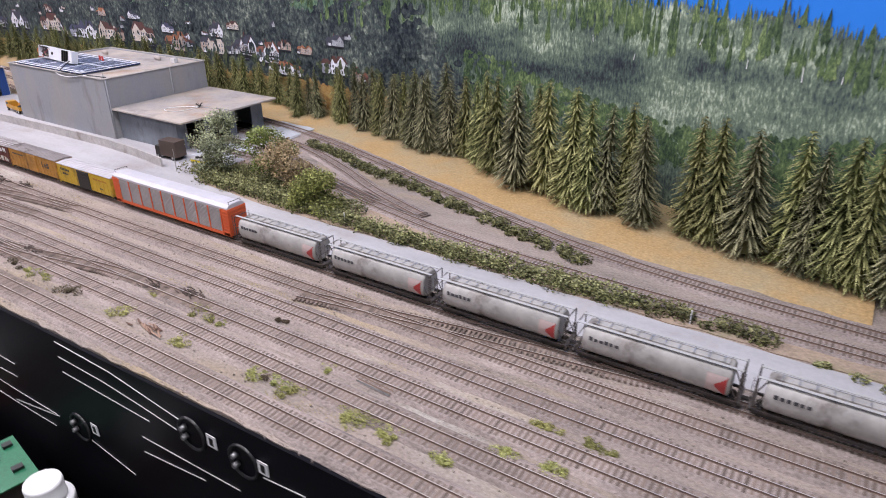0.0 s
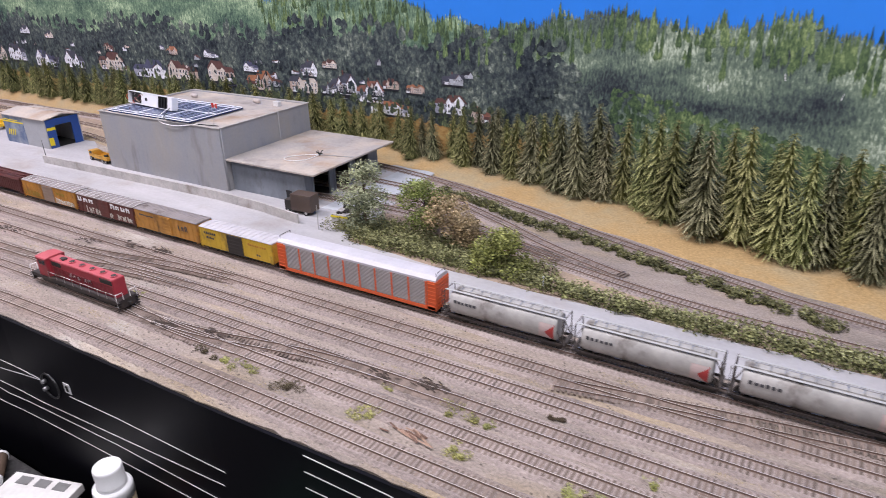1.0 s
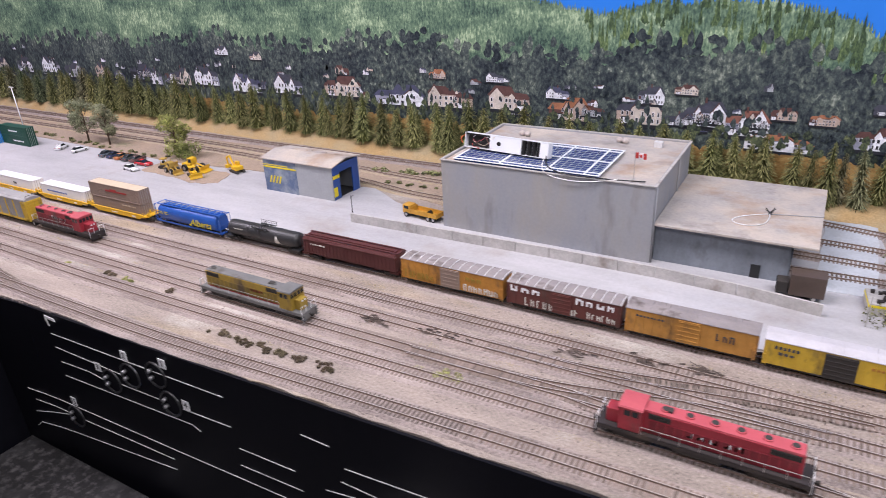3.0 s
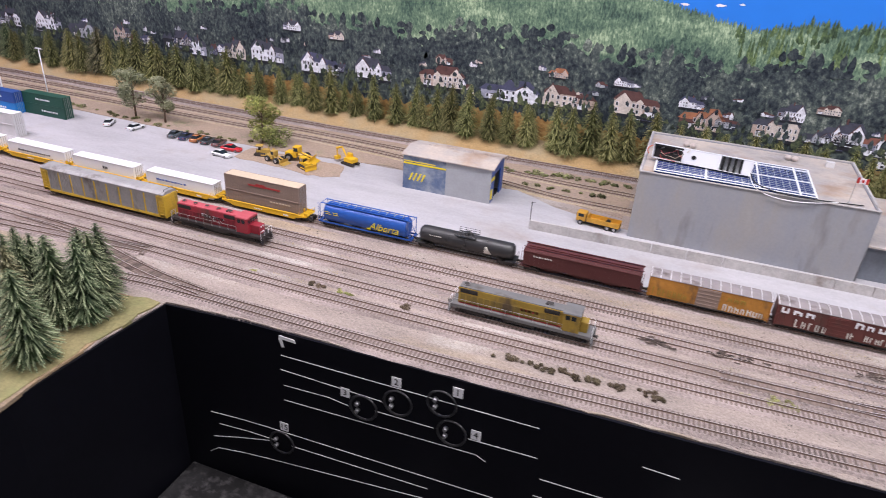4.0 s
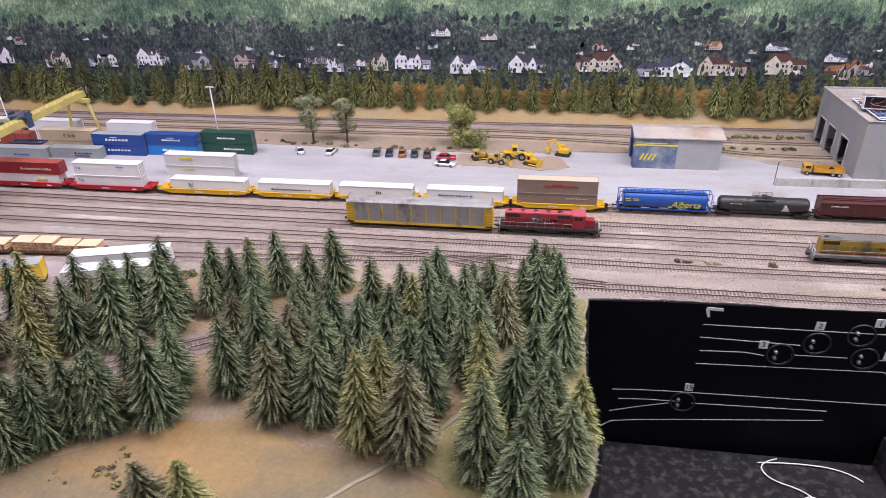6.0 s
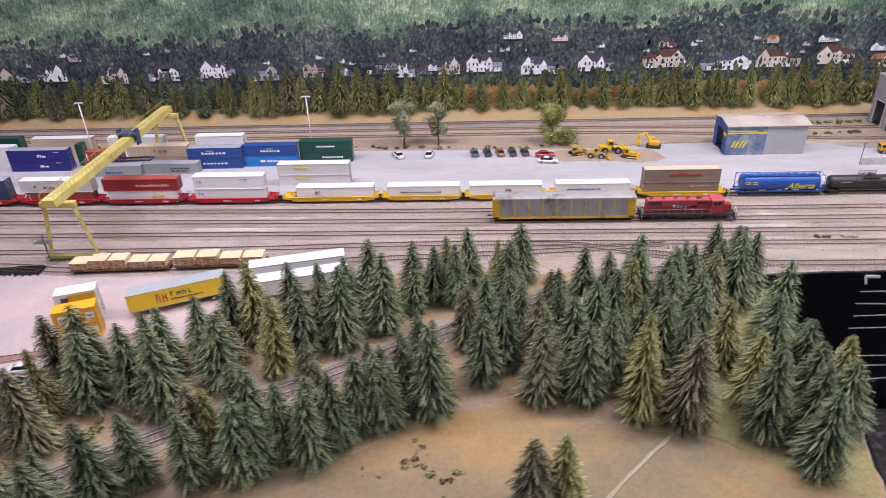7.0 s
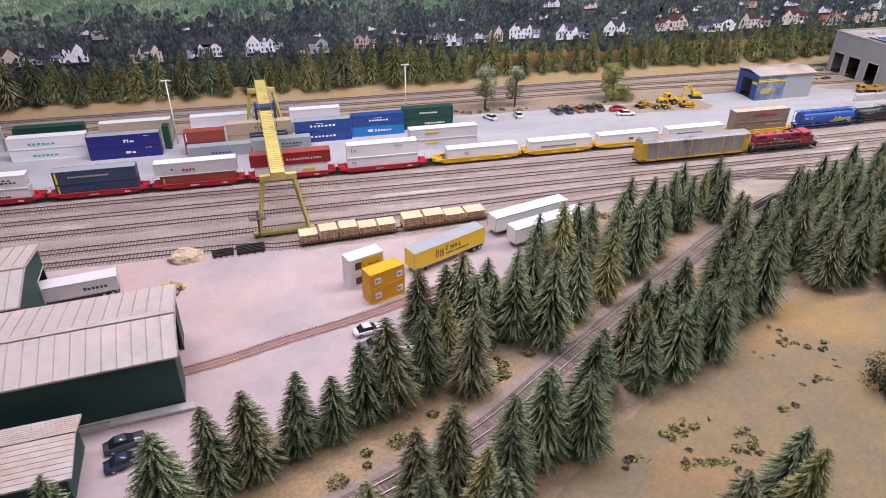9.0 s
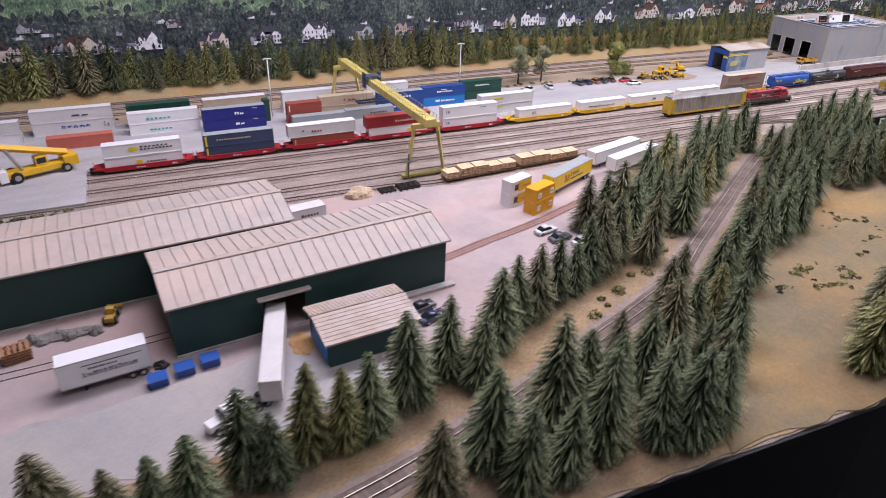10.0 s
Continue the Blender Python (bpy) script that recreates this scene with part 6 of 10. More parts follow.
def tank_car(x0, x1, label):
    root = car_root("tank_car", x0, x1, main_y((x0 + x1) / 2), label, "tank car")
    h = (x1 - x0) / 2
    bm = bmesh.new()
    cz, r, n = 0.0265, 0.0155, 20
    circ = [(math.cos(2 * math.pi * i / n), math.sin(2 * math.pi * i / n)) for i in range(n)]
    secs = [(s, [(a * r * k, cz + b * r * k) for a, b in circ]) for s, k in ((-h + 0.008, 0.35), (-h + 0.0095, 0.75), (-h + 0.013, 0.96), (-h + 0.018, 1), (h - 0.018, 1), (h - 0.013, 0.96), (h - 0.0095, 0.75), (h - 0.008, 0.35))]
    hull(bm, secs)
    part("tank", bm, COL["black"], root)
    for x in (-0.035, 0.0, 0.04):
        bm = bmesh.new()
        hull(bm, [(x - 0.0006, [(a * (r + 0.0004), cz + b * (r + 0.0004)) for a, b in circ]), (x + 0.0006, [(a * (r + 0.0004), cz + b * (r + 0.0004)) for a, b in circ])])
        part("tank_band", bm, COL["black"], root)
    bm = bmesh.new()
    tube(bm, (0, 0, cz + r - 0.001), (0, 0, cz + r + 0.0045), 0.0055, 12)
    tube(bm, (0.010, 0, cz + r - 0.001), (0.010, 0, cz + r + 0.003), 0.0022, 8)
    part("dome", bm, COL["black"], root)
    bm = bmesh.new()
    for s in (-1, 1):
        box(bm, -0.020, 0.020, s * 0.012 - 0.002, s * 0.012 + 0.002, cz + 0.0128, cz + 0.0134)
        for z in (cz + 0.017, cz + 0.021):
            tube(bm, (-0.020, s * 0.0138, z), (0.020, s * 0.0138, z), 0.0004, 5)
        for x in (-0.020, -0.007, 0.007, 0.020):
            tube(bm, (x, s * 0.0138, cz + 0.013), (x, s * 0.0138, cz + 0.021), 0.0004, 5)
    part("platform", bm, COL["black"], root)
    ladder(root, 0.0, -0.0158, 0.010, cz + 0.014, COL["black"])
    bm = bmesh.new()
    box(bm, -h + 0.004, h - 0.004, -0.0045, 0.0045, 0.0075, 0.0125)
    for s in (-1, 1):
        box(bm, *sorted((s * (h - 0.003), s * (h - 0.022))), -0.0155, 0.0155, 0.0095, 0.0120)
        tube(bm, (s * (h - 0.004), -0.0150, 0.012), (s * (h - 0.004), -0.0150, 0.022), 0.0004, 5)
        tube(bm, (s * (h - 0.004), 0.0150, 0.012), (s * (h - 0.004), 0.0150, 0.022), 0.0004, 5)
        tube(bm, (s * (h - 0.004), -0.0150, 0.022), (s * (h - 0.004), 0.0150, 0.022), 0.0004, 5)
    part("frame", bm, COL["black"], root)
    bm = bmesh.new()
    rows = []
    for i in range(6):
        t = i / 5
        a = radians(20 - 62 * t)
        y, z = -math.cos(a) * (r + 0.0004), cz + math.sin(a) * (r + 0.0004)
        rows.append((bm.verts.new((0.040 - 0.004 * t, y, z)), bm.verts.new((0.043 + 0.010 * t, y, z))))
    for a, b in zip(rows, rows[1:]):
        bm.faces.new((a[0], a[1], b[1], b[0]))
    part("emblem", bm, COL["graffiti"], root)
    lettering(root, "lettering", -0.070, -0.045, 0.030, 0.032, -0.0155, COL["graffiti"], 4, 6)
    running_gear(root, h)
    return root


def well_car(x0, x1, y, material, label, deep=True, trailer=False):
    root = thing("well_car", ((x0 + x1) / 2, y, GATE), 0, label, "well car", "cars of the freight train")
    h = (x1 - x0) / 2
    ew = h - 0.026
    for s in (-1, 1):
        bm = bmesh.new()
        prism(bm, [(-h + 0.006, 0.0110), (-h + 0.006, 0.0130), (-ew, 0.0145), (ew, 0.0145), (h - 0.006, 0.0130), (h - 0.006, 0.0110), (ew, 0.0080), (ew - 0.006, 0.0040), (-ew + 0.006, 0.0040), (-ew, 0.0080)], "y", s * 0.0180 - 0.0011, s * 0.0180 + 0.0011)
        box(bm, -ew, ew, s * 0.0180 - 0.0016, s * 0.0180 + 0.0016, 0.0138, 0.0150)
        part("side_sill", bm, material, root)
        for i in range(9):
            x = -ew + 0.008 + (2 * ew - 0.016) * i / 8
            part("sill_rib", boxes((x - 0.0005, x + 0.0005, s * 0.0192 - 0.0004, s * 0.0192 + 0.0004, 0.0045, 0.0138)), material, root)
    bm = bmesh.new()
    box(bm, -ew + 0.002, ew - 0.002, -0.0165, 0.0165, 0.0034, 0.0044)
    part("well_floor", bm, M_DARK, root)
    for s in (-1, 1):
        bm = bmesh.new()
        box(bm, *sorted((s * (ew - 0.003), s * (h - 0.004))), -0.0165, 0.0165, 0.0105, 0.0125, 0.0004)
        box(bm, *sorted((s * (h - 0.010), s * (h - 0.004))), -0.0150, -0.0120, 0.0125, 0.0180)
        tube(bm, (s * (ew + 0.004), 0.004, 0.0125), (s * (ew + 0.004), 0.004, 0.0200), 0.0022, 8)
        tube(bm, (s * (h - 0.004), -0.0160, 0.0125), (s * (h - 0.004), -0.0160, 0.0215), 0.0004, 5)
        tube(bm, (s * (h - 0.004), 0.0160, 0.0125), (s * (h - 0.004), 0.0160, 0.0215), 0.0004, 5)
        tube(bm, (s * (h - 0.004), -0.0160, 0.0215), (s * (h - 0.004), 0.0160, 0.0215), 0.0004, 5)
        tube(bm, (s * (h - 0.014), -0.0170, 0.0105), (s * (h - 0.014), -0.0170, 0.0185), 0.0004, 5)
        tube(bm, (s * (h - 0.022), -0.0170, 0.0105), (s * (h - 0.022), -0.0170, 0.0185), 0.0004, 5)
        tube(bm, (s * (h - 0.022), -0.0170, 0.0185), (s * (h - 0.014), -0.0170, 0.0185), 0.0004, 5)
        part("end_platform", bm, material, root)
        truck(root, s * (h - 0.010))
        coupler(root, s * (h - 0.004), s)
    lettering(root, "lettering", -0.02, 0.0, 0.0075, 0.0105, -0.0192, M_WHITE, 3, 5)
    lettering(root, "lettering", ew - 0.03, ew - 0.018, 0.0065, 0.0105, -0.0192, M_WHITE, 5, 4)
    return root


def container(x0, x1, y0, z0, height, material, label, words=(), depth=0.0285, turn=0.0, roof=None, ribs=True, group="shipping containers"):
    """A corrugated steel box; y0 is its near side."""
    cx = (x0 + x1) / 2
    root = thing("shipping_container", (cx, y0 + depth / 2, z0), turn, label, "container", group)
    h, w = (x1 - x0) / 2, depth / 2
    bm = bmesh.new()
    box(bm, -h + 0.0006, h - 0.0006, -w + 0.0006, w - 0.0006, 0.0006, height - 0.0006)
    if ribs:
        n = int((2 * h) / 0.0042)
        for i in range(n):
            x = -h + 0.003 + (2 * h - 0.006) * i / (n - 1)
            for s in (-1, 1):
                box(bm, x - 0.0009, x + 0.0009, s * (w - 0.0005) - 0.0003, s * (w - 0.0005) + 0.0003, 0.002, height - 0.002)
    part("shell", bm, material, root)
    bm = bmesh.new()
    for s in (-1, 1):
        for e in (-1, 1):
            box(bm, *sorted((e * h, e * (h - 0.0018))), *sorted((s * w, s * (w - 0.0018))), 0, height)
        box(bm, -h, h, s * w - 0.0006, s * w + 0.0001 if s > 0 else s * w + 0.0006, 0, 0.0016)
        box(bm, -h, h, *sorted((s * w, s * (w - 0.0008))), height - 0.0013, height)
    for e in (-1, 1):
        box(bm, *sorted((e * h, e * (h - 0.0008))), -w, w, 0, 0.0016)
        box(bm, *sorted((e * h, e * (h - 0.0008))), -w, w, height - 0.0013, height)
    part("corner_frame", bm, material, root)
    bm = bmesh.new()
    box(bm, -h + 0.001, h - 0.001, -w + 0.001, w - 0.001, height - 0.0005, height - 0.0001)
    part("roof_sheet", bm, roof or material, root)
    bm = bmesh.new()
    for y in (-0.008, -0.003, 0.003, 0.008):
        tube(bm, (h + 0.0002, y, 0.001), (h + 0.0002, y, height - 0.001), 0.0004, 5)
    part("lock_rods", bm, M_STEEL, root)
    for (a, b, zz0, zz1, mt, n) in words:
        lettering(root, "lettering", a, b, zz0, zz1, -w - 0.0001, mt, n * 11 + int(a * 1e4), n)
    return root


def trailer_box(x0, x1, y0, z0, height, material, label, words=(), roof=None, wheels=True, turn=0.0, depth=0.030, skirt=None, at=None):
    """A smooth road trailer; y0 is its near side."""
    root = thing("road_trailer", at or ((x0 + x1) / 2, y0 + depth / 2, z0), turn, label, "trailer", "road trailers")
    h, w = (x1 - x0) / 2, depth / 2
    low = 0.0125 if wheels else 0.0
    bm = bmesh.new()
    box(bm, -h, h, -w, w, low, height, 0.0006)
    part("box", bm, material, root)
    bm = bmesh.new()
    box(bm, -h + 0.0008, h - 0.0008, -w + 0.0008, w - 0.0008, height - 0.0002, height + 0.0003)
    part("roof_sheet", bm, roof or material, root)
    bm = bmesh.new()
    for s in (-1, 1):
        box(bm, -h, h, *sorted((s * w, s * (w + 0.0004))), low, low + 0.0016)
        box(bm, -h, h, *sorted((s * w, s * (w + 0.0004))), height - 0.0016, height)
    for e in (-1, 1):
        for s in (-1, 1):
            box(bm, *sorted((e * h, e * (h + 0.0003))), *sorted((s * w, s * (w - 0.0015))), low, height)
    part("edge_rail", bm, skirt or M_STEEL, root)
    if wheels:
        bm = bmesh.new()
        box(bm, -h + 0.01, h - 0.004, -0.005, 0.005, 0.0095, low)
        box(bm, -h + 0.028, -h + 0.031, -0.010, -0.008, 0.0, low)
        box(bm, -h + 0.028, -h + 0.031, 0.008, 0.010, 0.0, low)
        box(bm, h - 0.0025, h - 0.0015, -w + 0.003, w - 0.003, 0.005, low)
        part("chassis", bm, M_DARK, root)
        for x in (h - 0.012, h - 0.026):
            for s in (-1, 1):
                bm = bmesh.new()
                tube(bm, (x, s * (w - 0.006), 0.0057), (x, s * (w - 0.0005), 0.0057), 0.0057, 14)
                wh = part("wheel", bm, M_BLACK, root)
                bm = bmesh.new()
                tube(bm, (x, s * (w - 0.001), 0.0057), (x, s * (w - 0.0001), 0.0057), 0.0030, 10)
                part("hub", bm, M_STEEL, wh)
    for (a, b, zz0, zz1, mt, n) in words:
        lettering(root, "lettering", a, b, zz0, zz1, -w, mt, n * 13 + int(a * 1e4), n)
    return root


def locomotive(x0, x1, y, body, roof, sill, label, cab_right, nose, words=(), hood_h=0.047, fans=5, cab_mat=None, stripe=None, door_mat=None):
    """A hood diesel. The cab stands at local +x; it is turned round where it faces the other way."""
    root = thing("locomotive", ((x0 + x1) / 2, y, GATE), 0 if cab_right else 180, label, "locomotive", "locomotives in the yard")
    h = (x1 - x0) / 2
    cab_mat, door_mat = cab_mat or body, door_mat or body
    bm = bmesh.new()
    box(bm, -h + 0.004, h - 0.004, -0.0172, 0.0172, 0.0150, 0.0175)
    box(bm, -h + 0.004, h - 0.004, -0.0175, -0.0165, 0.0125, 0.0175)
    box(bm, -h + 0.004, h - 0.004, 0.0165, 0.0175, 0.0125, 0.0175)
    part("frame", bm, sill, root)
    c1 = h - nose - 0.012
    c0 = c1 - 0.026
    hw = 0.0102
    bm = bmesh.new()
    box(bm, -h + 0.014, c0, -hw, hw, 0.0175, hood_h - 0.001, 0.0010)
    part("hood", bm, body, root)
    bm = bmesh.new()
    box(bm, -h + 0.015, c0, -hw + 0.0008, hw - 0.0008, hood_h - 0.0012, hood_h + 0.0004, 0.0005)
    part("hood_roof", bm, roof, root)
    # doors and grilles on the hood's sides
    n = 16
    for i in range(n):
        x = -h + 0.018 + (c0 + h - 0.024) * i / n
        for s in (-1, 1):
            bm = bmesh.new()
            box(bm, x, x + (c0 + h - 0.024) / n * 0.82, s * hw - 0.0005, s * hw + 0.0005, 0.0195, hood_h - 0.012)
            part("hood_door", bm, door_mat, root)
    for s in (-1, 1):
        for (a, b) in ((-h + 0.017, -h + 0.046), (c0 - 0.030, c0 - 0.006)):
            bm = bmesh.new()
            box(bm, a, b, s * hw - 0.0002, s * hw + 0.0002, hood_h - 0.0098, hood_h - 0.0024)
            for k in range(5):
                z = hood_h - 0.0095 + k * 0.0014
                box(bm, a, b, s * hw - 0.0006, s * hw + 0.0006, z, z + 0.0008)
            part("grille", bm, M_DARK, root)
    for i in range(fans):
        x = -h + 0.024 + i * (c0 + h - 0.046) / max(1, fans - 1)
        bm = bmesh.new()
        tube(bm, (x, 0, hood_h), (x, 0, hood_h + 0.0022), 0.0052, 14)
        fan = part("roof_fan", bm, roof, root)
        bm = bmesh.new()
        tube(bm, (x, 0, hood_h + 0.0022), (x, 0, hood_h + 0.0026), 0.0040, 12)
        part("fan_grille", bm, M_DARK, fan)
    bm = bmesh.new()
    box(bm, c0 - 0.03, c0 - 0.02, -0.004, 0.004, hood_h, hood_h + 0.0030, 0.0005)
    part("exhaust", bm, M_DARK, root)
    # cab
    bm = bmesh.new()
    box(bm, c0, c1, -0.0162, 0.0162, 0.0175, hood_h + 0.0005, 0.0006)
    cab = part("cab", bm, cab_mat, root)
    bm = bmesh.new()
    prism(bm, [(-0.0168, hood_h + 0.0003), (0.0168, hood_h + 0.0003), (0.0155, hood_h + 0.0022), (0.006, hood_h + 0.0034), (-0.006, hood_h + 0.0034), (-0.0155, hood_h + 0.0022)], "x", c0 - 0.001, c1 + 0.001)
    part("cab_roof", bm, roof, cab)
    bm = bmesh.new()
    for s in (-1, 1):
        for (a, b) in ((c0 + 0.004, c0 + 0.011), (c0 + 0.013, c0 + 0.020)):
            box(bm, a, b, s * 0.0162 - 0.0003, s * 0.0162 + 0.0003, hood_h - 0.0095, hood_h - 0.0025)
    for a, b in ((-0.0145, -0.0085), (-0.007, -0.001), (0.001, 0.007), (0.0085, 0.0145)):
        box(bm, c1 - 0.0003, c1 + 0.0003, a, b, hood_h - 0.009, hood_h - 0.002)
    part("window", bm, M_GLASS, cab)
    # nose
    bm = bmesh.new()
    box(bm, c1, h - 0.012, -0.0085, 0.0085, 0.0175, hood_h - 0.012, 0.0012)
    part("nose", bm, cab_mat, root)
    bm = bmesh.new()
    for y2 in (-0.003, 0.003):
        tube(bm, (h - 0.0122, y2, hood_h - 0.0145), (h - 0.0113, y2, hood_h - 0.0145), 0.0016, 8)
    part("headlight", bm, M_WHITE, root)
    # tanks, pilots, handrails
    bm = bmesh.new()
    tube(bm, (-0.026, 0, 0.0088), (0.026, 0, 0.0088), 0.0068, 12)
    box(bm, -0.026, 0.026, -0.0145, 0.0145, 0.0055, 0.0145, 0.0015)
    part("fuel_tank", bm, M_DARK, root)
    for s in (-1, 1):
        bm = bmesh.new()
        box(bm, *sorted((s * (h - 0.005), s * (h - 0.003))), -0.0165, 0.0165, 0.0035, 0.0172)
        part("pilot", bm, sill, root)
        for y2 in (-0.0155, 0.0155):
            for k in range(4):
                bm = bmesh.new()
                box(bm, *sorted((s * (h - 0.003), s * (h - 0.0005))), y2 - 0.003, y2 + 0.003, 0.0025 + k * 0.0042, 0.0031 + k * 0.0042)
                part("step", bm, sill, root)
        bm = bmesh.new()
        for y2 in (-0.017, -0.006, 0.006, 0.017):
            tube(bm, (s * (h - 0.0035), y2, 0.008), (s * (h - 0.0035), y2, 0.029), 0.00045, 5)
        tube(bm, (s * (h - 0.0035), -0.017, 0.029), (s * (h - 0.0035), -0.006, 0.029), 0.00045, 5)
        tube(bm, (s * (h - 0.0035), 0.006, 0.029), (s * (h - 0.0035), 0.017, 0.029), 0.00045, 5)
        part("end_rail", bm, M_WHITE, root)
        bm = bmesh.new()
        tube(bm, (-h + 0.006, s * 0.0170, 0.0285), (c0, s * 0.0170, 0.0285), 0.00035, 5)
        for i in range(9):
            x = -h + 0.006 + (c0 + h - 0.006) * i / 8
            tube(bm, (x, s * 0.0170, 0.0175), (x, s * 0.0170, 0.0285), 0.00035, 5)
        part("hand_rail", bm, M_STEEL, root)
        truck(root, s * (h - 0.042), 3)
        coupler(root, s * (h - 0.005), s)
    if stripe:
        for s in (-1, 1):
            lettering(root, "stripe", -h + 0.016, c0 - 0.002, 0.0182, 0.0205, s * hw, stripe, 2, 1, s)
    for (a, b, z0, z1, mt, n) in words:
        for s in (-1, 1):
            lettering(root, "lettering", a, b, z0, z1, s * hw, mt, n, n, s)
    return root


# the freight train, from the east end to the west
DKL = COL["letter_dark"]
for i, (a, b) in enumerate([(1.703, 1.889), (1.897, 2.081), (2.086, 2.272), (2.277, 2.464), (2.470, 2.657), (2.662, 2.85)]):
    cylindrical_hopper(a, b, COL["hopper_grey"], "weathered grey cylindrical covered hopper with red wedge emblem", True, seed=i, words=[(-0.072, -0.036, 0.0335, 0.0385, DKL, 6)])
autorack(1.387, 1.696, main_y(1.55), COL["orange"], COL["mesh_grey"], COL["rack_roof"], "orange autorack with grey slatted sides and white roof", 9, flat=True)
boxcar(1.195, 1.376, COL["yellow"], "yellow boxcar with dark doors and a pale roof", COL["box_roof"], M_DARK, words=[(-0.075, -0.045, 0.035, 0.040, DKL, 6), (-0.07, -0.05, 0.027, 0.031, DKL, 3), (0.032, 0.075, 0.034, 0.038, COL["gold"], 8), (0.05, 0.06, 0.018, 0.021, DKL, 2)], doors=1, door_w=0.036)
boxcar(1.013, 1.193, COL["ochre"], "weathered ochre boxcar with a grey roof", COL["roof_grey"], COL["ochre"], words=[(0.036, 0.062, 0.026, 0.037, DKL, 3), (-0.072, -0.032, 0.037, 0.040, DKL, 8)], roof_ribs=22, height=0.047)
boxcar(0.826, 1.012, COL["soo_red"], "dark red boxcar with large white lettering and graffiti", COL["roof_grey"], COL["soo_red"], words=[(-0.084, -0.030, 0.033, 0.043, M_WHITE, 3), (0.022, 0.086, 0.033, 0.043, M_WHITE, 4), (-0.06, 0.03, 0.012, 0.026, COL["graffiti"], 9), (0.04, 0.085, 0.013, 0.024, COL["graffiti"], 6)], roof_pale=COL["pale"], roof_ribs=12)
boxcar(0.626, 0.824, COL["gold"], "rusty gold boxcar with graffiti and a ribbed pale roof", COL["roof_grey"], COL["brown"], words=[(-0.088, -0.03, 0.014, 0.028, COL["dk_yellow"], 7), (0.03, 0.06, 0.030, 0.038, COL["dk_yellow"], 3), (0.025, 0.09, 0.012, 0.024, COL["graffiti"], 7)], roof_pale=COL["pale"], roof_ribs=12, door_w=0.036)


def flat_hopper(x0, x1, label):
    root = car_root("covered_hopper", x0, x1, main_y((x0 + x1) / 2), label, "covered hopper")
    h = (x1 - x0) / 2
    m = COL["maroon"]
    bm = bmesh.new()
    side = [(-0.0172, 0.014), (-0.0176, 0.016), (-0.0176, 0.041), (-0.0150, 0.0455), (0.0150, 0.0455), (0.0176, 0.041), (0.0176, 0.016), (0.0172, 0.014)]
    hull(bm, [(-h + 0.006, side), (h - 0.006, side)], smooth=False)
    part("body", bm, m, root)
    for i in range(25):
        x = -h + 0.010 + (2 * h - 0.020) * i / 24
        for s in (-1, 1):
            bm = bmesh.new()
            box(bm, x - 0.0005, x + 0.0005, s * 0.0176 - 0.0007, s * 0.0176 + 0.0007, 0.014, 0.041)
            part("side_rib", bm, m, root)
    bm = bmesh.new()
    box(bm, -h + 0.012, h - 0.012, -0.004, 0.004, 0.0452, 0.0478, 0.0006)
    for s in (-1, 1):
        box(bm, -h + 0.004, h - 0.004, s * 0.010 - 0.0016, s * 0.010 + 0.0016, 0.0470, 0.0476)
        box(bm, -h + 0.005, h - 0.005, s * 0.0178 - 0.0006, s * 0.0178 + 0.0006, 0.0405, 0.0420)
    part("roof_walk", bm, m, root)
    for i in range(3):
        x = -h + 0.055 + (2 * h - 0.110) * i / 2
        bm = bmesh.new()
        hull(bm, [(x - 0.026, [(-0.015, 0.0145), (0.015, 0.0145), (0.014, 0.0135), (-0.014, 0.0135)]), (x - 0.005, [(-0.013, 0.0145), (0.013, 0.0145), (0.007, 0.0045), (-0.007, 0.0045)]), (x + 0.005, [(-0.013, 0.0145), (0.013, 0.0145), (0.007, 0.0045), (-0.007, 0.0045)]), (x + 0.026, [(-0.015, 0.0145), (0.015, 0.0145), (0.014, 0.0135), (-0.014, 0.0135)])], smooth=False)
        part("discharge_bay", bm, m, root)
    for s in (-1, 1):
        bm = bmesh.new()
        box(bm, *sorted((s * (h - 0.020), s * (h - 0.002))), -0.0165, 0.0165, 0.0095, 0.0118)
        part("end_sill", bm, m, root)
        ladder(root, s * (h - 0.0045), -0.0170, 0.010, 0.047, m)
    lettering(root, "lettering", -0.085, -0.05, 0.033, 0.036, -0.0183, COL["graffiti"], 3, 7)
    running_gear(root, h)


flat_hopper(0.403, 0.622, "long maroon covered hopper with ribbed sides")
tank_car(0.196, 0.398, "black tank car with a centre dome and platform")
blue_hopper = cylindrical_hopper(-0.010, 0.192, COL["blue"], "bright blue covered hopper with yellow lettering", None, seed=9, words=[(-0.085, -0.05, 0.034, 0.0355, COL["letter_yellow"], 2), (-0.082, -0.05, 0.030, 0.0312, COL["letter_yellow"], 2), (0.008, 0.015, 0.0165, 0.020, COL["letter_yellow"], 1)])
cu = bpy.data.curves.new("side_word", "FONT")
cu.body, cu.size, cu.shear, cu.extrude, cu.align_x = "Alberta", 0.0205, 0.35, 0.0002, "LEFT"
cu.materials.append(COL["letter_yellow"])
word = new("side_word", cu)
word.parent = blue_hopper
word.matrix_basis = Matrix.Translation((0.012, -0.0190, 0.0185)) @ Matrix.Rotation(radians(90), 4, "X")
WELLS = [(-0.243, -0.032), (-0.452, -0.243), (-0.655, -0.452), (-0.857, -0.655), (-1.100, -0.857)]
for k, (a, b) in enumerate(WELLS):
    well_car(a, b, main_y((a + b) / 2), COL["well_yellow"], "yellow container well car with dark trucks")
LOAD_Z = GATE + 0.0046
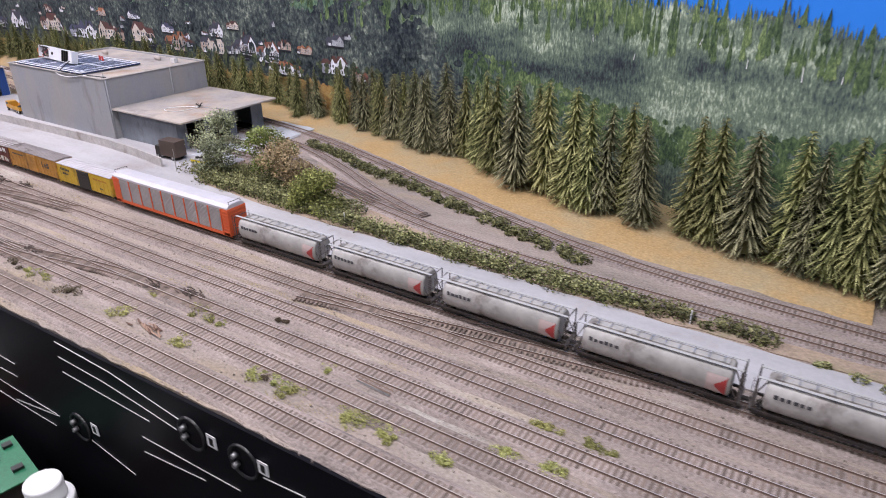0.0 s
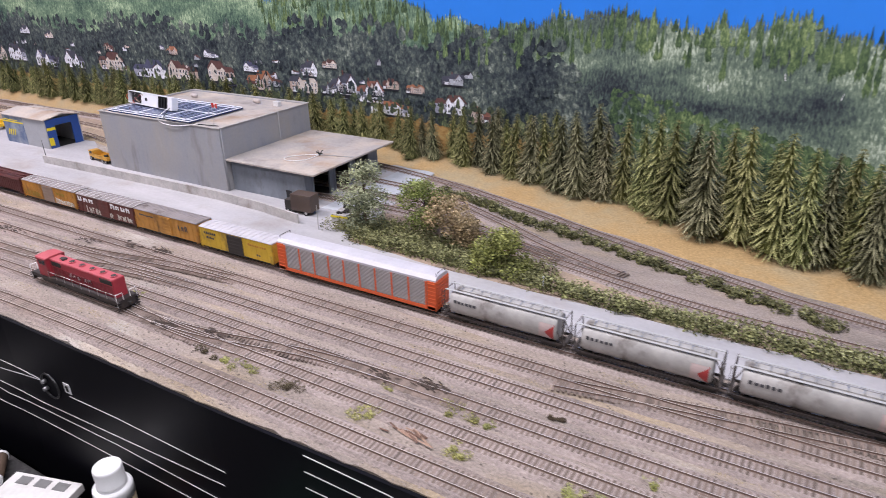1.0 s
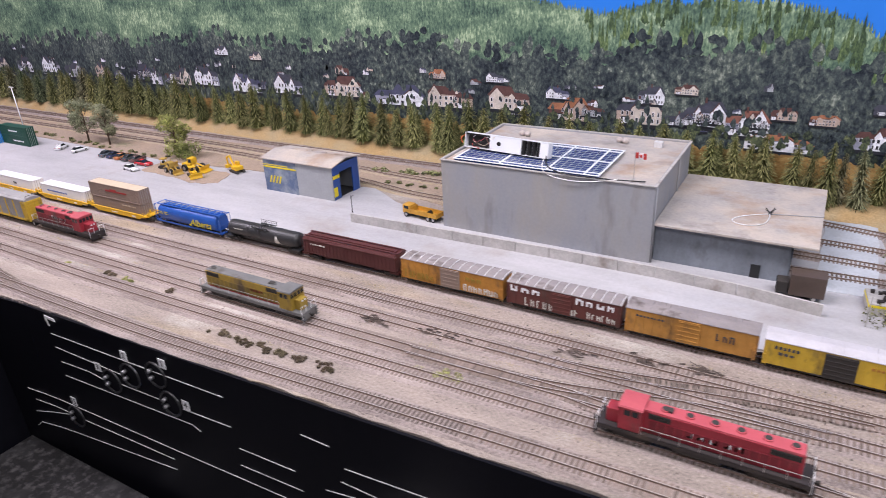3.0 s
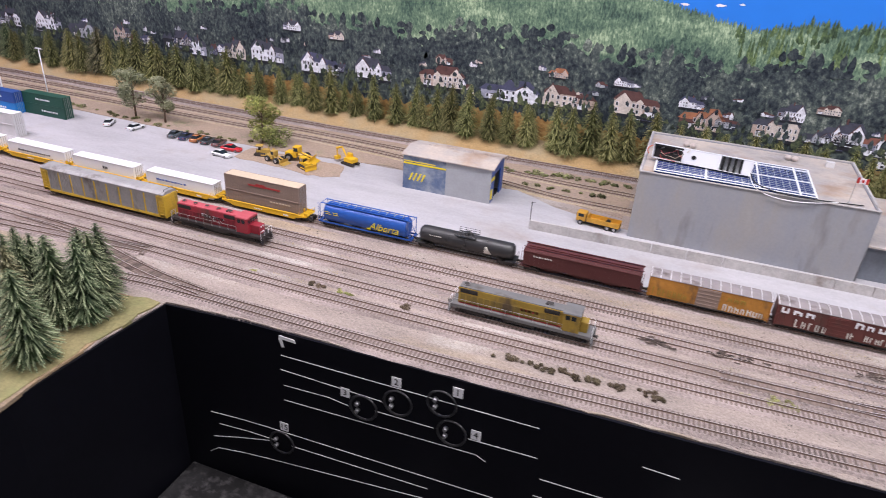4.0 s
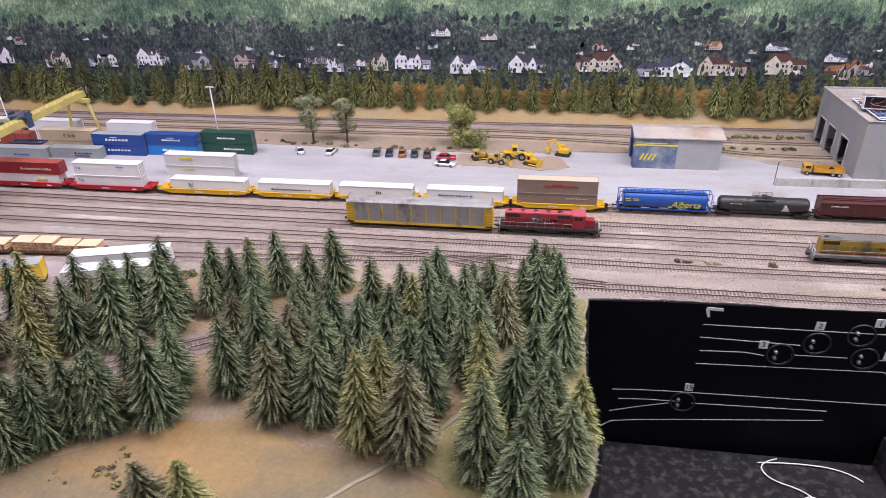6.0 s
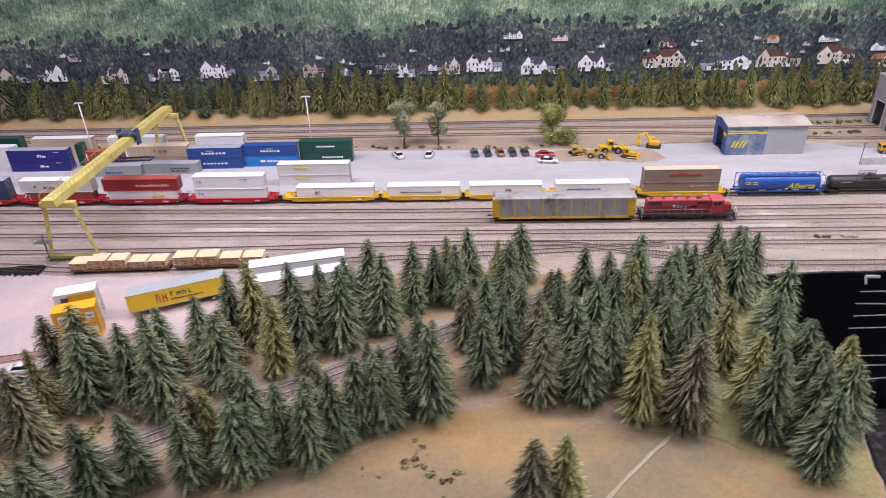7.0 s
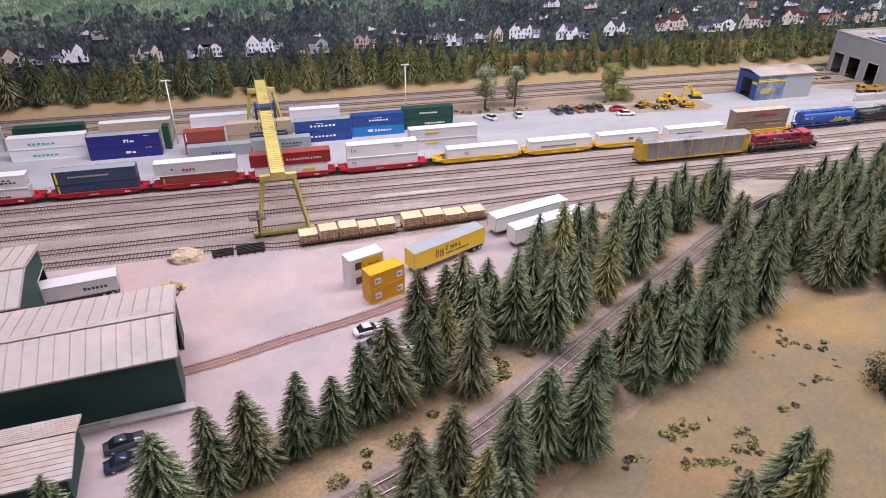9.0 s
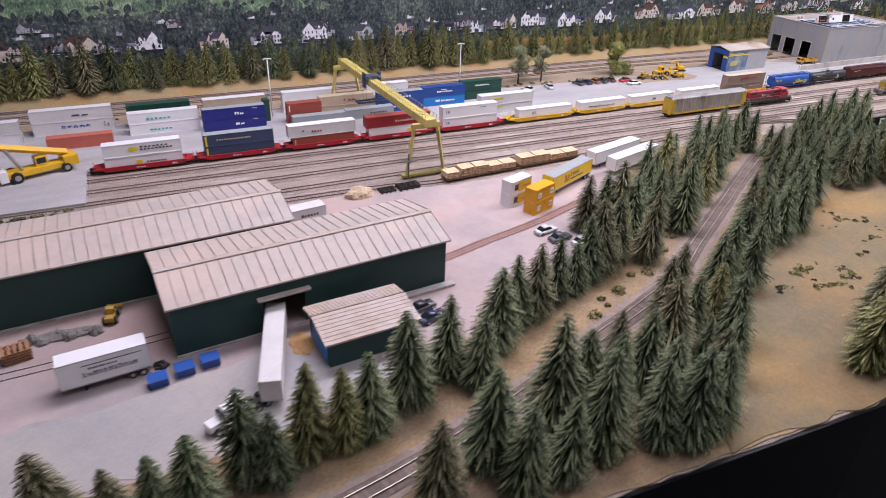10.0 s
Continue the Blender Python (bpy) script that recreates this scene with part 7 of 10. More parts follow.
for (a, b, word) in ((-0.434, -0.260, (-0.06, 0.02, 0.018, 0.0215, COL["blue"], 10)), (-0.640, -0.467, (0.0, 0.015, 0.017, 0.023, COL["letter_dark"], 3)), (-0.838, -0.664, (-0.055, 0.045, 0.016, 0.020, COL["letter_dark"], 15)), (-1.060, -0.872, (-0.048, -0.034, 0.016, 0.025, COL["letter_dark"], 3))):
    container(a, b, main_y((a + b) / 2) - 0.0145, LOAD_Z, 0.0335, M_WHITE, "white domestic container riding in a yellow well car", [word], roof=M_BRIGHT, ribs=False)
yb = main_y(-0.14) - 0.0145
container(-0.229, -0.053, yb, LOAD_Z, 0.0325, COL["brown"], "brown container in the lower place of a double stack", [(0.02, 0.07, 0.022, 0.025, COL["tan"], 7)])
container(-0.229, -0.053, yb, LOAD_Z + 0.0327, 0.0325, COL["brown"], "brown container with a dark emblem on a double stack", [(-0.03, 0.045, 0.017, 0.0205, COL["letter_red"], 1), (-0.012, 0.010, 0.0205, 0.0235, COL["letter_red"], 1)], roof=COL["tan"])
REDS = [(-1.338, -1.108), (-1.552, -1.338), (-1.766, -1.552), (-1.985, -1.766), (-2.220, -1.985)]
for a, b in REDS:
    well_car(a, b, main_y((a + b) / 2), COL["well_red"], "red container well car with dark trucks")


def on_well(a, b, level, height, material, label, words=(), roof=None, ribs=True):
    y = main_y((a + b) / 2) - 0.0145
    return container(a, b, y, LOAD_Z + level, height, material, label, words, roof=roof, ribs=ribs)


on_well(-1.312, -1.137, 0, 0.033, M_WHITE, "white container in the lower place of a double stack", [(-0.077, -0.065, 0.018, 0.026, COL["blue"], 2)], ribs=False)
on_well(-1.312, -1.137, 0.0332, 0.033, M_WHITE, "white container with a small blue emblem on a double stack", [(-0.077, -0.065, 0.016, 0.025, COL["blue"], 2), (0.03, 0.05, 0.024, 0.026, COL["blue"], 4)], roof=M_BRIGHT, ribs=False)
on_well(-1.532, -1.360, 0, 0.031, M_WHITE, "white container with a yellow emblem in a red well car", [(0.025, 0.055, 0.015, 0.0195, COL["letter_yellow"], 1)], ribs=False)
on_well(-1.540, -1.352, 0.0312, 0.030, COL["cont_red"], "dark red container with pale lettering on a double stack", [(-0.01, 0.075, 0.011, 0.0165, COL["tan"], 12)], roof=COL["rust_red"])
on_well(-1.742, -1.575, 0, 0.029, COL["rust_red"], "dark red container in a red well car", [(-0.078, -0.075, 0.008, 0.024, COL["tan"], 1)])
on_well(-1.752, -1.570, 0.0292, 0.031, COL["pale"], "pale grey container with red ring lettering", [(-0.03, 0.0, 0.010, 0.016, COL["letter_red"], 4), (-0.055, -0.05, 0.014, 0.018, DKL, 1)], roof=M_BRIGHT)
on_well(-1.962, -1.790, 0, 0.031, COL["navy"], "slate blue container with white lettering", [(-0.05, 0.05, 0.005, 0.010, M_WHITE, 14), (-0.082, -0.078, 0.002, 0.028, COL["letter_yellow"], 1)])
on_well(-1.962, -1.790, 0.0312, 0.030, COL["navy"], "slate blue container with tan lettering on a double stack", [(-0.055, 0.03, 0.014, 0.018, COL["tan"], 14), (-0.082, -0.078, 0.002, 0.028, COL["letter_yellow"], 1)], roof=COL["cont_grey"])
on_well(-2.190, -2.015, 0, 0.031, M_WHITE, "white container with green lettering in a red well car", [(0.005, 0.05, 0.012, 0.016, DKL, 7), (-0.018, -0.005, 0.012, 0.020, COL["letter_yellow"], 1)], ribs=False)
on_well(-2.190, -2.015, 0.0312, 0.031, M_WHITE, "white container with a yellow emblem on a double stack", [(-0.005, 0.06, 0.019, 0.023, DKL, 7), (-0.005, 0.07, 0.013, 0.017, DKL, 9), (-0.03, -0.012, 0.013, 0.022, COL["letter_yellow"], 1)], roof=M_BRIGHT, ribs=False)

# locomotives and the second autorack
autorack(-0.590, -0.270, -0.093, COL["yellow"], COL["rack_silver"], COL["rack_silver"], "weathered silver-grey autorack with yellow ends and posts", 9, "cars in the yard")
locomotive(-0.262, -0.052, -0.095, COL["red"], COL["pink_red"], COL["frame_black"], "red road locomotive with white lettering", True, 0.020, [(-0.035, 0.018, 0.030, 0.036, M_WHITE, 6), (-0.01, 0.012, 0.026, 0.028, M_WHITE, 4)], door_mat=COL["dark_red"])
locomotive(0.335, 0.568, -0.152, COL["dk_yellow"], COL["loco_grey"], COL["loco_grey"], "weathered yellow and grey road locomotive", True, 0.012, [(0.0, 0.03, 0.030, 0.035, COL["letter_red"], 5)], hood_h=0.0475, fans=2, stripe=COL["letter_red"], door_mat=COL["olive_yellow"])
locomotive(1.042, 1.272, -0.190, COL["red"], COL["pink_red"], COL["frame_black"], "red six-axle locomotive with pink faded roof", False, 0.016, [(-0.045, 0.02, 0.028, 0.035, M_WHITE, 5)], fans=6, hood_h=0.048, door_mat=COL["dark_red"])

# ---- buildings ----
M_SHOP = mat("stained_grey_wall", (0.315, 0.325, 0.36), 0.7, grain=180, var=0.06, stain=11, stain_var=0.34, bump=0.1, tint=(0.27, 0.26, 0.255), streak=0.3, smear=((0.13, 0.12, 0.11), 13, 0.3, 0.57), detail=5, fine=0.7)
M_ANNEX = mat("blue_grey_wall", (0.19, 0.21, 0.245), 0.7, grain=200, var=0.07, stain=22, stain_var=0.28, streak=0.4, smear=((0.07, 0.07, 0.075), 18, 0.6, 0.58), bump=0.05)
M_TARROOF = mat("pinkish_grey_roofing", (0.42, 0.385, 0.37), 0.9, grain=160, var=0.12, stain=12, stain_var=0.28, detail=6, fine=0.7, smear=((0.36, 0.25, 0.175), 8, 0.7, 0.54), smear2=((0.24, 0.215, 0.205), 14, 1.0, 0.58), bump=0.15, tint=(0.42, 0.365, 0.32))
M_CONC_WALL = mat("stained_concrete_wall", (0.44, 0.42, 0.41), 0.85, grain=160, var=0.12, stain=20, stain_var=0.25, detail=5, fine=0.7, smear=((0.25, 0.21, 0.18), 22, 0.6, 0.56), bump=0.2)
M_SOLAR = mat("blue_solar_cells", (0.035, 0.055, 0.17), 0.25, grain=200, var=0.1, stain_var=0.08, bump=0)
M_GREEN_WALL = mat("dark_green_wall", (0.014, 0.050, 0.045), 0.6, grain=200, var=0.08, stain=8, stain_var=0.12, bump=0.05)
M_TINROOF = mat("faded_tin_roof", (0.455, 0.41, 0.385), 0.6, grain=60, var=0.08, stain=6, stain_var=0.18, bump=0.06, tint=(0.48, 0.385, 0.34), detail=5, fine=0.65, smear=((0.33, 0.30, 0.29), 9, 1.0, 0.58))
# seam colour darkened for weathering and for the shadow line of the battens
M_SEAM = mat("shadowed_dirty_seam", (0.30, 0.245, 0.225), 0.7, grain=90, var=0.15, stain=12, stain_var=0.3, bump=0.05)
M_SHEDROOF = mat("peach_tin_roof", (0.48, 0.39, 0.33), 0.65, grain=90, var=0.1, stain=12, stain_var=0.2, tint=(0.44, 0.40, 0.39), bump=0.08)
M_LUMBER = mat("pale_lumber", (0.72, 0.52, 0.34), 0.8, grain=500, var=0.12, stain=30, stain_var=0.10, bump=0.2)
# dark wood of deck and spacers, and painted shade between the boards
M_LUMBER_D = mat("dark_lumber_and_gap_shade", (0.16, 0.085, 0.05), 0.9, grain=500, var=0.2, bump=0.1)
M_CRANE = mat("pale_yellow_crane_paint", (0.55, 0.465, 0.15), 0.6, grain=200, var=0.08, stain=20, stain_var=0.2, smear=((0.30, 0.26, 0.10), 26, 0.5, 0.56), bump=0.05)
M_CRANE_D = mat("olive_crane_feet", (0.36, 0.32, 0.10), 0.7, var=0.1, stain=20, stain_var=0.15, bump=0.1)
M_CAT = mat("machine_yellow", (0.70, 0.42, 0.02), 0.5, grain=300, var=0.06, stain=50, stain_var=0.10, bump=0.03)
M_SAND = mat("tan_rock_pile", (0.55, 0.43, 0.30), 0.95, grain=260, var=0.2, stain=30, stain_var=0.12, bump=0.8)


def walls_with_openings(root, mt, x0, x1, y0, y1, z1, doors_x0=(), doors_x1=(), door_h=0.07, t=0.004):
    """Four walls; the end walls at x0 and x1 have door openings given as spans of y."""
    rear = bmesh.new()
    box(rear, x0, x1, y1 - t, y1, 0, z1)
    part("wall", rear, mt, root)
    front = bmesh.new()
    box(front, x0, x1, y0, y0 + t, 0, z1)
    part("wall", front, mt, root)
    for x, spans in ((x0, doors_x0), (x1 - t, doors_x1)):
        line = [(y0 + t, z1), (y0 + t, 0)]
        for a, b in spans:
            line += [(a, 0), (a, door_h), (b, door_h), (b, 0)]
        line += [(y1 - t, 0), (y1 - t, z1)]
        bm = bmesh.new()
        prism(bm, line, "x", x, x + t)
        part("wall", bm, mt, root)


# the grey engine shop with its low annex
shop = thing("engine_shop", (0, 0, 0.0022), 0, "large stained grey engine shop with solar panels on a flat roof", "building")
walls_with_openings(shop, M_SHOP, 0.568, 0.988, 0.268, 0.560, 0.143, doors_x0=((0.335, 0.385), (0.415, 0.470), (0.490, 0.540)), doors_x1=(), door_h=0.072)
part("roof", boxes((0.572, 0.984, 0.272, 0.556, 0.136, 0.1405)), M_TARROOF, shop)
bm = bmesh.new()
for a in ((0.566, 0.990, 0.266, 0.270), (0.566, 0.990, 0.558, 0.562), (0.566, 0.570, 0.270, 0.558), (0.986, 0.990, 0.270, 0.558)):
    box(bm, *a, 0.1425, 0.1445)
part("coping", bm, M_CONC_WALL, shop)
# blackened floor and an added black sheet, painting the unlit inside of the shop
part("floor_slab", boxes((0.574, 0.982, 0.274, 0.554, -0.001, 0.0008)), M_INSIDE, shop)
part("shade_backing", boxes((0.75, 0.753, 0.273, 0.555, 0.001, 0.135)), M_INSIDE, shop)
for a, b in ((0.335, 0.385), (0.415, 0.470), (0.490, 0.540)):
    bm = bmesh.new()
    for y in (a, b):
        box(bm, 0.5655, 0.5685, y - 0.0015, y + 0.0015, 0, 0.073)
    box(bm, 0.5655, 0.5685, a, b, 0.0715, 0.0738)
    part("door_frame", bm, M_CONC_WALL, shop)
for x, y in ((0.9885, 0.45), (0.9885, 0.272)):
    bm = bmesh.new()
    tube(bm, (x + 0.0012, y, 0.0), (x + 0.0012, y, 0.142), 0.0016, 7)
    part("drain_pipe", bm, M_SHOP, shop)
annex = thing("loading_annex", (0, 0, 0.0022), 0, "low blue-grey loading annex with an overhanging flat roof", "building")
walls_with_openings(annex, M_ANNEX, 0.990, 1.205, 0.286, 0.545, 0.070, doors_x0=(), doors_x1=((0.310, 0.365), (0.382, 0.438), (0.452, 0.508)), door_h=0.058)
bm = bmesh.new()
box(bm, 0.989, 1.243, 0.272, 0.562, 0.0705, 0.0745, 0.0006)
part("roof", bm, M_TARROOF, annex)
part("floor_slab", boxes((0.994, 1.2, 0.291, 0.54, -0.001, 0.0008)), M_INSIDE, annex)
for a, b in ((0.310, 0.365), (0.382, 0.438), (0.452, 0.508)):
    for y in (a, b):
        part("door_post", boxes((1.2045, 1.2075, y - 0.002, y + 0.002, 0, 0.059)), M_ANNEX, annex)
bm = bmesh.new()
box(bm, 1.150, 1.165, 0.2845, 0.2865, 0.0, 0.024)
part("side_door", bm, M_INSIDE, annex)
# roof things
bm = bmesh.new()
box(bm, 0.594, 0.885, 0.276, 0.440, 0.1428, 0.1462)
solar = thing("solar_panel", (0, 0, 0.0022), 0, "blue solar panel with white grid bars on the shop roof", "solar panel")
part("cell_sheet", bm, M_SOLAR, solar)
for y in (0.276, 0.290, 0.358, 0.426, 0.440):
    part("grid_bar", boxes((0.592, 0.887, y - 0.0018, y + 0.0018, 0.1462, 0.1472)), M_BRIGHT, solar)
for x in (0.594, 0.690, 0.787, 0.858, 0.885):
    part("grid_bar", boxes((x - 0.0018, x + 0.0018, 0.2782, 0.438, 0.1462, 0.1470)), M_BRIGHT, solar)
for x in np.arange(0.606, 0.884, 0.0125):
    part("cell_line", boxes((x - 0.0004, x + 0.0004, 0.2782, 0.438, 0.1462, 0.1465)), COL["cont_grey"], solar)
for y in np.arange(0.300, 0.436, 0.011):
    part("cell_line", boxes((0.596, 0.883, y - 0.0004, y + 0.0004, 0.1462, 0.1466)), COL["cont_grey"], solar)
ebox = thing("circuit_box", (0.678, 0.345, 0.1495), -5, "long white open circuit box with wires, standing on the roof", "circuit box")
ebox.matrix_world = Matrix.Translation((0.678, 0.352, 0.1640)) @ Matrix.Rotation(radians(-6), 4, "Z") @ Matrix.Rotation(radians(78), 4, "X") @ Matrix.Diagonal((0.80, 0.70, 1.0, 1))
bm = bmesh.new()
box(bm, -0.118, 0.118, -0.020, 0.020, 0, 0.0025)
for s in (-1, 1):
    box(bm, -0.118, 0.118, *sorted((s * 0.020, s * 0.0215)), 0, 0.016)
    box(bm, *sorted((s * 0.118, s * 0.1195)), -0.020, 0.020, 0, 0.016)
part("tray", bm, M_BRIGHT, ebox)
part("cover", boxes((-0.045, 0.045, -0.0195, 0.0195, 0.012, 0.0155)), M_BRIGHT, ebox)
part("cover", boxes((0.095, 0.1175, -0.0195, 0.0195, 0.012, 0.0155)), M_BRIGHT, ebox)
bm = bmesh.new()
tube(bm, (-0.018, 0.0, 0.0155), (-0.018, 0.0, 0.0165), 0.006, 14)
part("speaker_hole", bm, M_BLACK, ebox)
for x in (0.048, 0.062, 0.076, 0.090):
    part("terminal_block", boxes((x, x + 0.006, -0.0195, 0.0195, 0.006, 0.0158)), M_BLACK, ebox)
part("circuit_plate", boxes((-0.115, -0.048, -0.018, 0.018, 0.003, 0.007)), M_BLACK, ebox)
part("dark_lining", boxes((-0.117, -0.046, -0.0222, -0.0216, 0.003, 0.0155), (-0.117, -0.046, 0.0145, 0.0195, 0.003, 0.0152)), M_BLACK, ebox)
rng = random.Random(31)
for k, mt in enumerate((COL["bright_red"], COL["tan"], M_BLACK, M_WHITE, COL["pink_red"])):
    bm = bmesh.new()
    p = Vector((-0.10, rng.uniform(-0.01, 0.01), 0.009))
    for i in range(7):
        q = p + Vector((rng.uniform(0.0, 0.016), rng.uniform(-0.012, 0.012), rng.uniform(-0.004, 0.008)))
        q.y, q.z = max(-0.018, min(0.018, q.y)), max(0.008, q.z)
        tube(bm, p, q, 0.0008, 5)
        p = q
    part("wire", bm, mt, ebox)


def cable(name, pts, r, material, label):
    cu = bpy.data.curves.new(name, "CURVE")
    cu.dimensions, cu.bevel_depth, cu.bevel_resolution = "3D", r, 2
    sp = cu.splines.new("NURBS")
    sp.points.add(len(pts) - 1)
    for p, q in zip(sp.points, pts):
        p.co = (*q, 1)
    sp.use_endpoint_u, sp.order_u = True, 3
    cu.materials.append(material)
    return tagged(new(name, cu), label, "cable", "loose cables")


cable("black_cable", [(0.770, 0.320, 0.160), (0.775, 0.30, 0.150), (0.80, 0.275, 0.150), (0.83, 0.262, 0.149), (0.88, 0.264, 0.149), (0.93, 0.275, 0.147), (0.965, 0.29, 0.1445)], 0.0011, M_BLACK, "black cable trailing over the roof's edge")
cable("white_cable", [(0.768, 0.318, 0.160), (0.772, 0.28, 0.149), (0.80, 0.262, 0.142), (0.84, 0.262, 0.138), (0.885, 0.264, 0.142), (0.92, 0.272, 0.1485)], 0.0009, M_WHITE, "white cable looped over the roof's edge")
cable("orange_cable", [(0.575, 0.35, 0.158), (0.565, 0.345, 0.172), (0.60, 0.37, 0.178), (0.64, 0.36, 0.170), (0.665, 0.34, 0.160)], 0.0009, COL["orange"], "thin orange wire arched over the circuit box")
cable("white_cable", [(1.16, 0.39, 0.0785), (1.12, 0.37, 0.078), (1.10, 0.335, 0.078), (1.13, 0.32, 0.078), (1.165, 0.345, 0.078), (1.16, 0.39, 0.0785)], 0.0008, M_WHITE, "loop of thin white cable on the annex roof")
cable("grey_cable", [(1.16, 0.39, 0.0785), (1.20, 0.40, 0.078), (1.243, 0.41, 0.0785)], 0.0007, COL["grey"], "thin grey cable on the annex roof")
knot = thing("wire_spider", (1.16, 0.392, 0.0767), 0, "black wire knot with sprawling ends on the roof", "wire knot")
bm = bmesh.new()
rng = random.Random(2)
for k in range(9):
    a = k * 0.7
    tube(bm, (0, 0, 0.003), (math.cos(a) * 0.008, math.sin(a) * 0.008, rng.uniform(0.002, 0.012)), 0.0007, 5)
tube(bm, (0, 0, 0), (0, 0, 0.005), 0.003, 8)
part("knot", bm, M_BLACK, knot)


def dome_vent(x, y, z, r, label, material):
    root = thing("roof_vent", (x, y, z), 0, label, "roof vent", "roof vents")
    bm = bmesh.new()
    bmesh.ops.create_uvsphere(bm, u_segments=14, v_segments=9, radius=r)
    for v in bm.verts:
        v.co.z = v.co.z * 0.8 + r * 0.9
    for f in bm.faces:
        f.smooth = True
    part("cap", bm, material, root)
    bm = bmesh.new()
    tube(bm, (0, 0, 0), (0, 0, r * 0.6), r * 0.7, 10)
    part("neck", bm, M_STEEL, root)


M_VENT = mat("pink_grey_vent", (0.52, 0.45, 0.42), 0.6, var=0.06, bump=0.05)
for x, y in ((0.645, 0.492), (0.660, 0.488), (0.855, 0.512), (0.868, 0.508)):
    dome_vent(x, y, 0.1427, 0.0068, "round pinkish roof vent", M_VENT)
flag = thing("roof_flag", (0.942, 0.298, 0.1427), 0, "small red and white flag on a thin roof pole", "flag")
bm = bmesh.new()
tube(bm, (0, 0, 0), (0, 0, 0.050), 0.0005, 6)
tube(bm, (0, 0, 0), (0, 0, 0.0015), 0.003, 10)
part("pole", bm, M_STEEL, flag)
for name, a, b, mt in (("red_band", 0.0005, 0.0055, COL["bright_red"]), ("white_band", 0.0055, 0.0145, M_WHITE), ("red_band", 0.0145, 0.0195, COL["bright_red"])):
    bm = bmesh.new()
    prism(bm, [(a, -0.0003 + 0.002 * math.sin(a * 300)), (b, -0.0003 + 0.002 * math.sin(b * 300)), (b, 0.0003 + 0.002 * math.sin(b * 300)), (a, 0.0003 + 0.002 * math.sin(a * 300))], "z", 0.039, 0.0495)
    part(name, bm, mt, flag)
part("red_mark", boxes((0.0082, 0.0118, 0.0000, 0.0024, 0.042, 0.0465), (0.0082, 0.0118, -0.0024, 0.0000, 0.042, 0.0465)), COL["bright_red"], flag)
bx = thing("roof_box", (0.935, 0.507, 0.1427), 0, "small clear grey box on the roof", "box")
part("box", boxes((-0.008, 0.008, -0.006, 0.006, 0, 0.012), bevel=0.0008), COL["pale"], bx)

# concrete wall in front of the shop
wall = thing("concrete_wall", (0, 0, 0.0022), 0, "low stained concrete wall in front of the engine shop", "wall")
pts = [(0.374, 0.207), (0.62, 0.212), (0.82, 0.217), (1.01, 0.219), (1.14, 0.212), (1.262, 0.196)]
for (ax, ay), (bx2, by) in zip(pts, pts[1:]):
    n = max(1, int(math.dist((ax, ay), (bx2, by)) / 0.062))
    for i in range(n):
        a, b = i / n, (i + 1) / n
        bm = bmesh.new()
        p0, p1 = (ax + (bx2 - ax) * a + 0.0006, ay + (by - ay) * a), (ax + (bx2 - ax) * b - 0.0006, ay + (by - ay) * b)
        prism(bm, [(p0[0], p0[1] - 0.002), (p1[0], p1[1] - 0.002), (p1[0], p1[1] + 0.002), (p0[0], p0[1] + 0.002)], "z", 0, 0.020)
        part("panel", bm, M_CONC_WALL, wall)
pole = thing("fence_pole", (0.374, 0.214, 0.0022), 0, "thin dark pole at the concrete wall's end", "pole")
bm = bmesh.new()
tube(bm, (0, 0, 0), (0, 0, 0.058), 0.0008, 6)
tube(bm, (0, 0, 0.055), (0.006, 0, 0.058), 0.0006, 5)
part("shaft", bm, M_DARK, pole)

# the two-tone shed
M_FADED = mat("faded_blue_wall", (0.10, 0.145, 0.26), 0.6, grain=120, var=0.12, stain=22, stain_var=0.28, bump=0.05, tint=(0.24, 0.27, 0.31), detail=5, fine=0.7)
shed = thing("maintenance_shed", (0, 0, 0.0022), 0, "blue and grey maintenance shed with yellow stripes and open ends", "shed")
bm = bmesh.new()
box(bm, 0.156, 0.262, 0.290, 0.293, 0, 0.080)
box(bm, 0.052, 0.262, 0.389, 0.392, 0, 0.080)
part("grey_wall", bm, COL["grey"], shed)
part("corner_mark", boxes((0.2620, 0.2632, 0.2935, 0.306, 0.008, 0.030)), COL["letter_yellow"], shed)
part("blue_wall", boxes((0.052, 0.156, 0.2895, 0.293, 0, 0.080)), M_FADED, shed)
for x in (0.052, 0.259):
    bm = bmesh.new()
    box(bm, x, x + 0.003, 0.2935, 0.318, 0, 0.080)
    box(bm, x, x + 0.003, 0.366, 0.389, 0, 0.080)
    box(bm, x, x + 0.003, 0.318, 0.366, 0.062, 0.080)
    part("end_wall", bm, COL["cma_blue"], shed)
    part("end_stripe", boxes((x - 0.0005 if x < 0.1 else x + 0.003, x if x < 0.1 else x + 0.0035, 0.2935, 0.318, 0.050, 0.058)), COL["letter_yellow"], shed)
bm = bmesh.new()
prism(bm, [(0.2855, 0.080), (0.341, 0.0895), (0.3965, 0.080), (0.3965, 0.0825), (0.341, 0.092), (0.2855, 0.0825)], "x", 0.048, 0.268)
part("roof", bm, M_TARROOF, shed)
part("yellow_stripe", boxes((0.053, 0.156, 0.2888, 0.2895, 0.060, 0.0635), (0.053, 0.13, 0.2888, 0.2895, 0.066, 0.068)), COL["letter_yellow"], shed)
bm = bmesh.new()
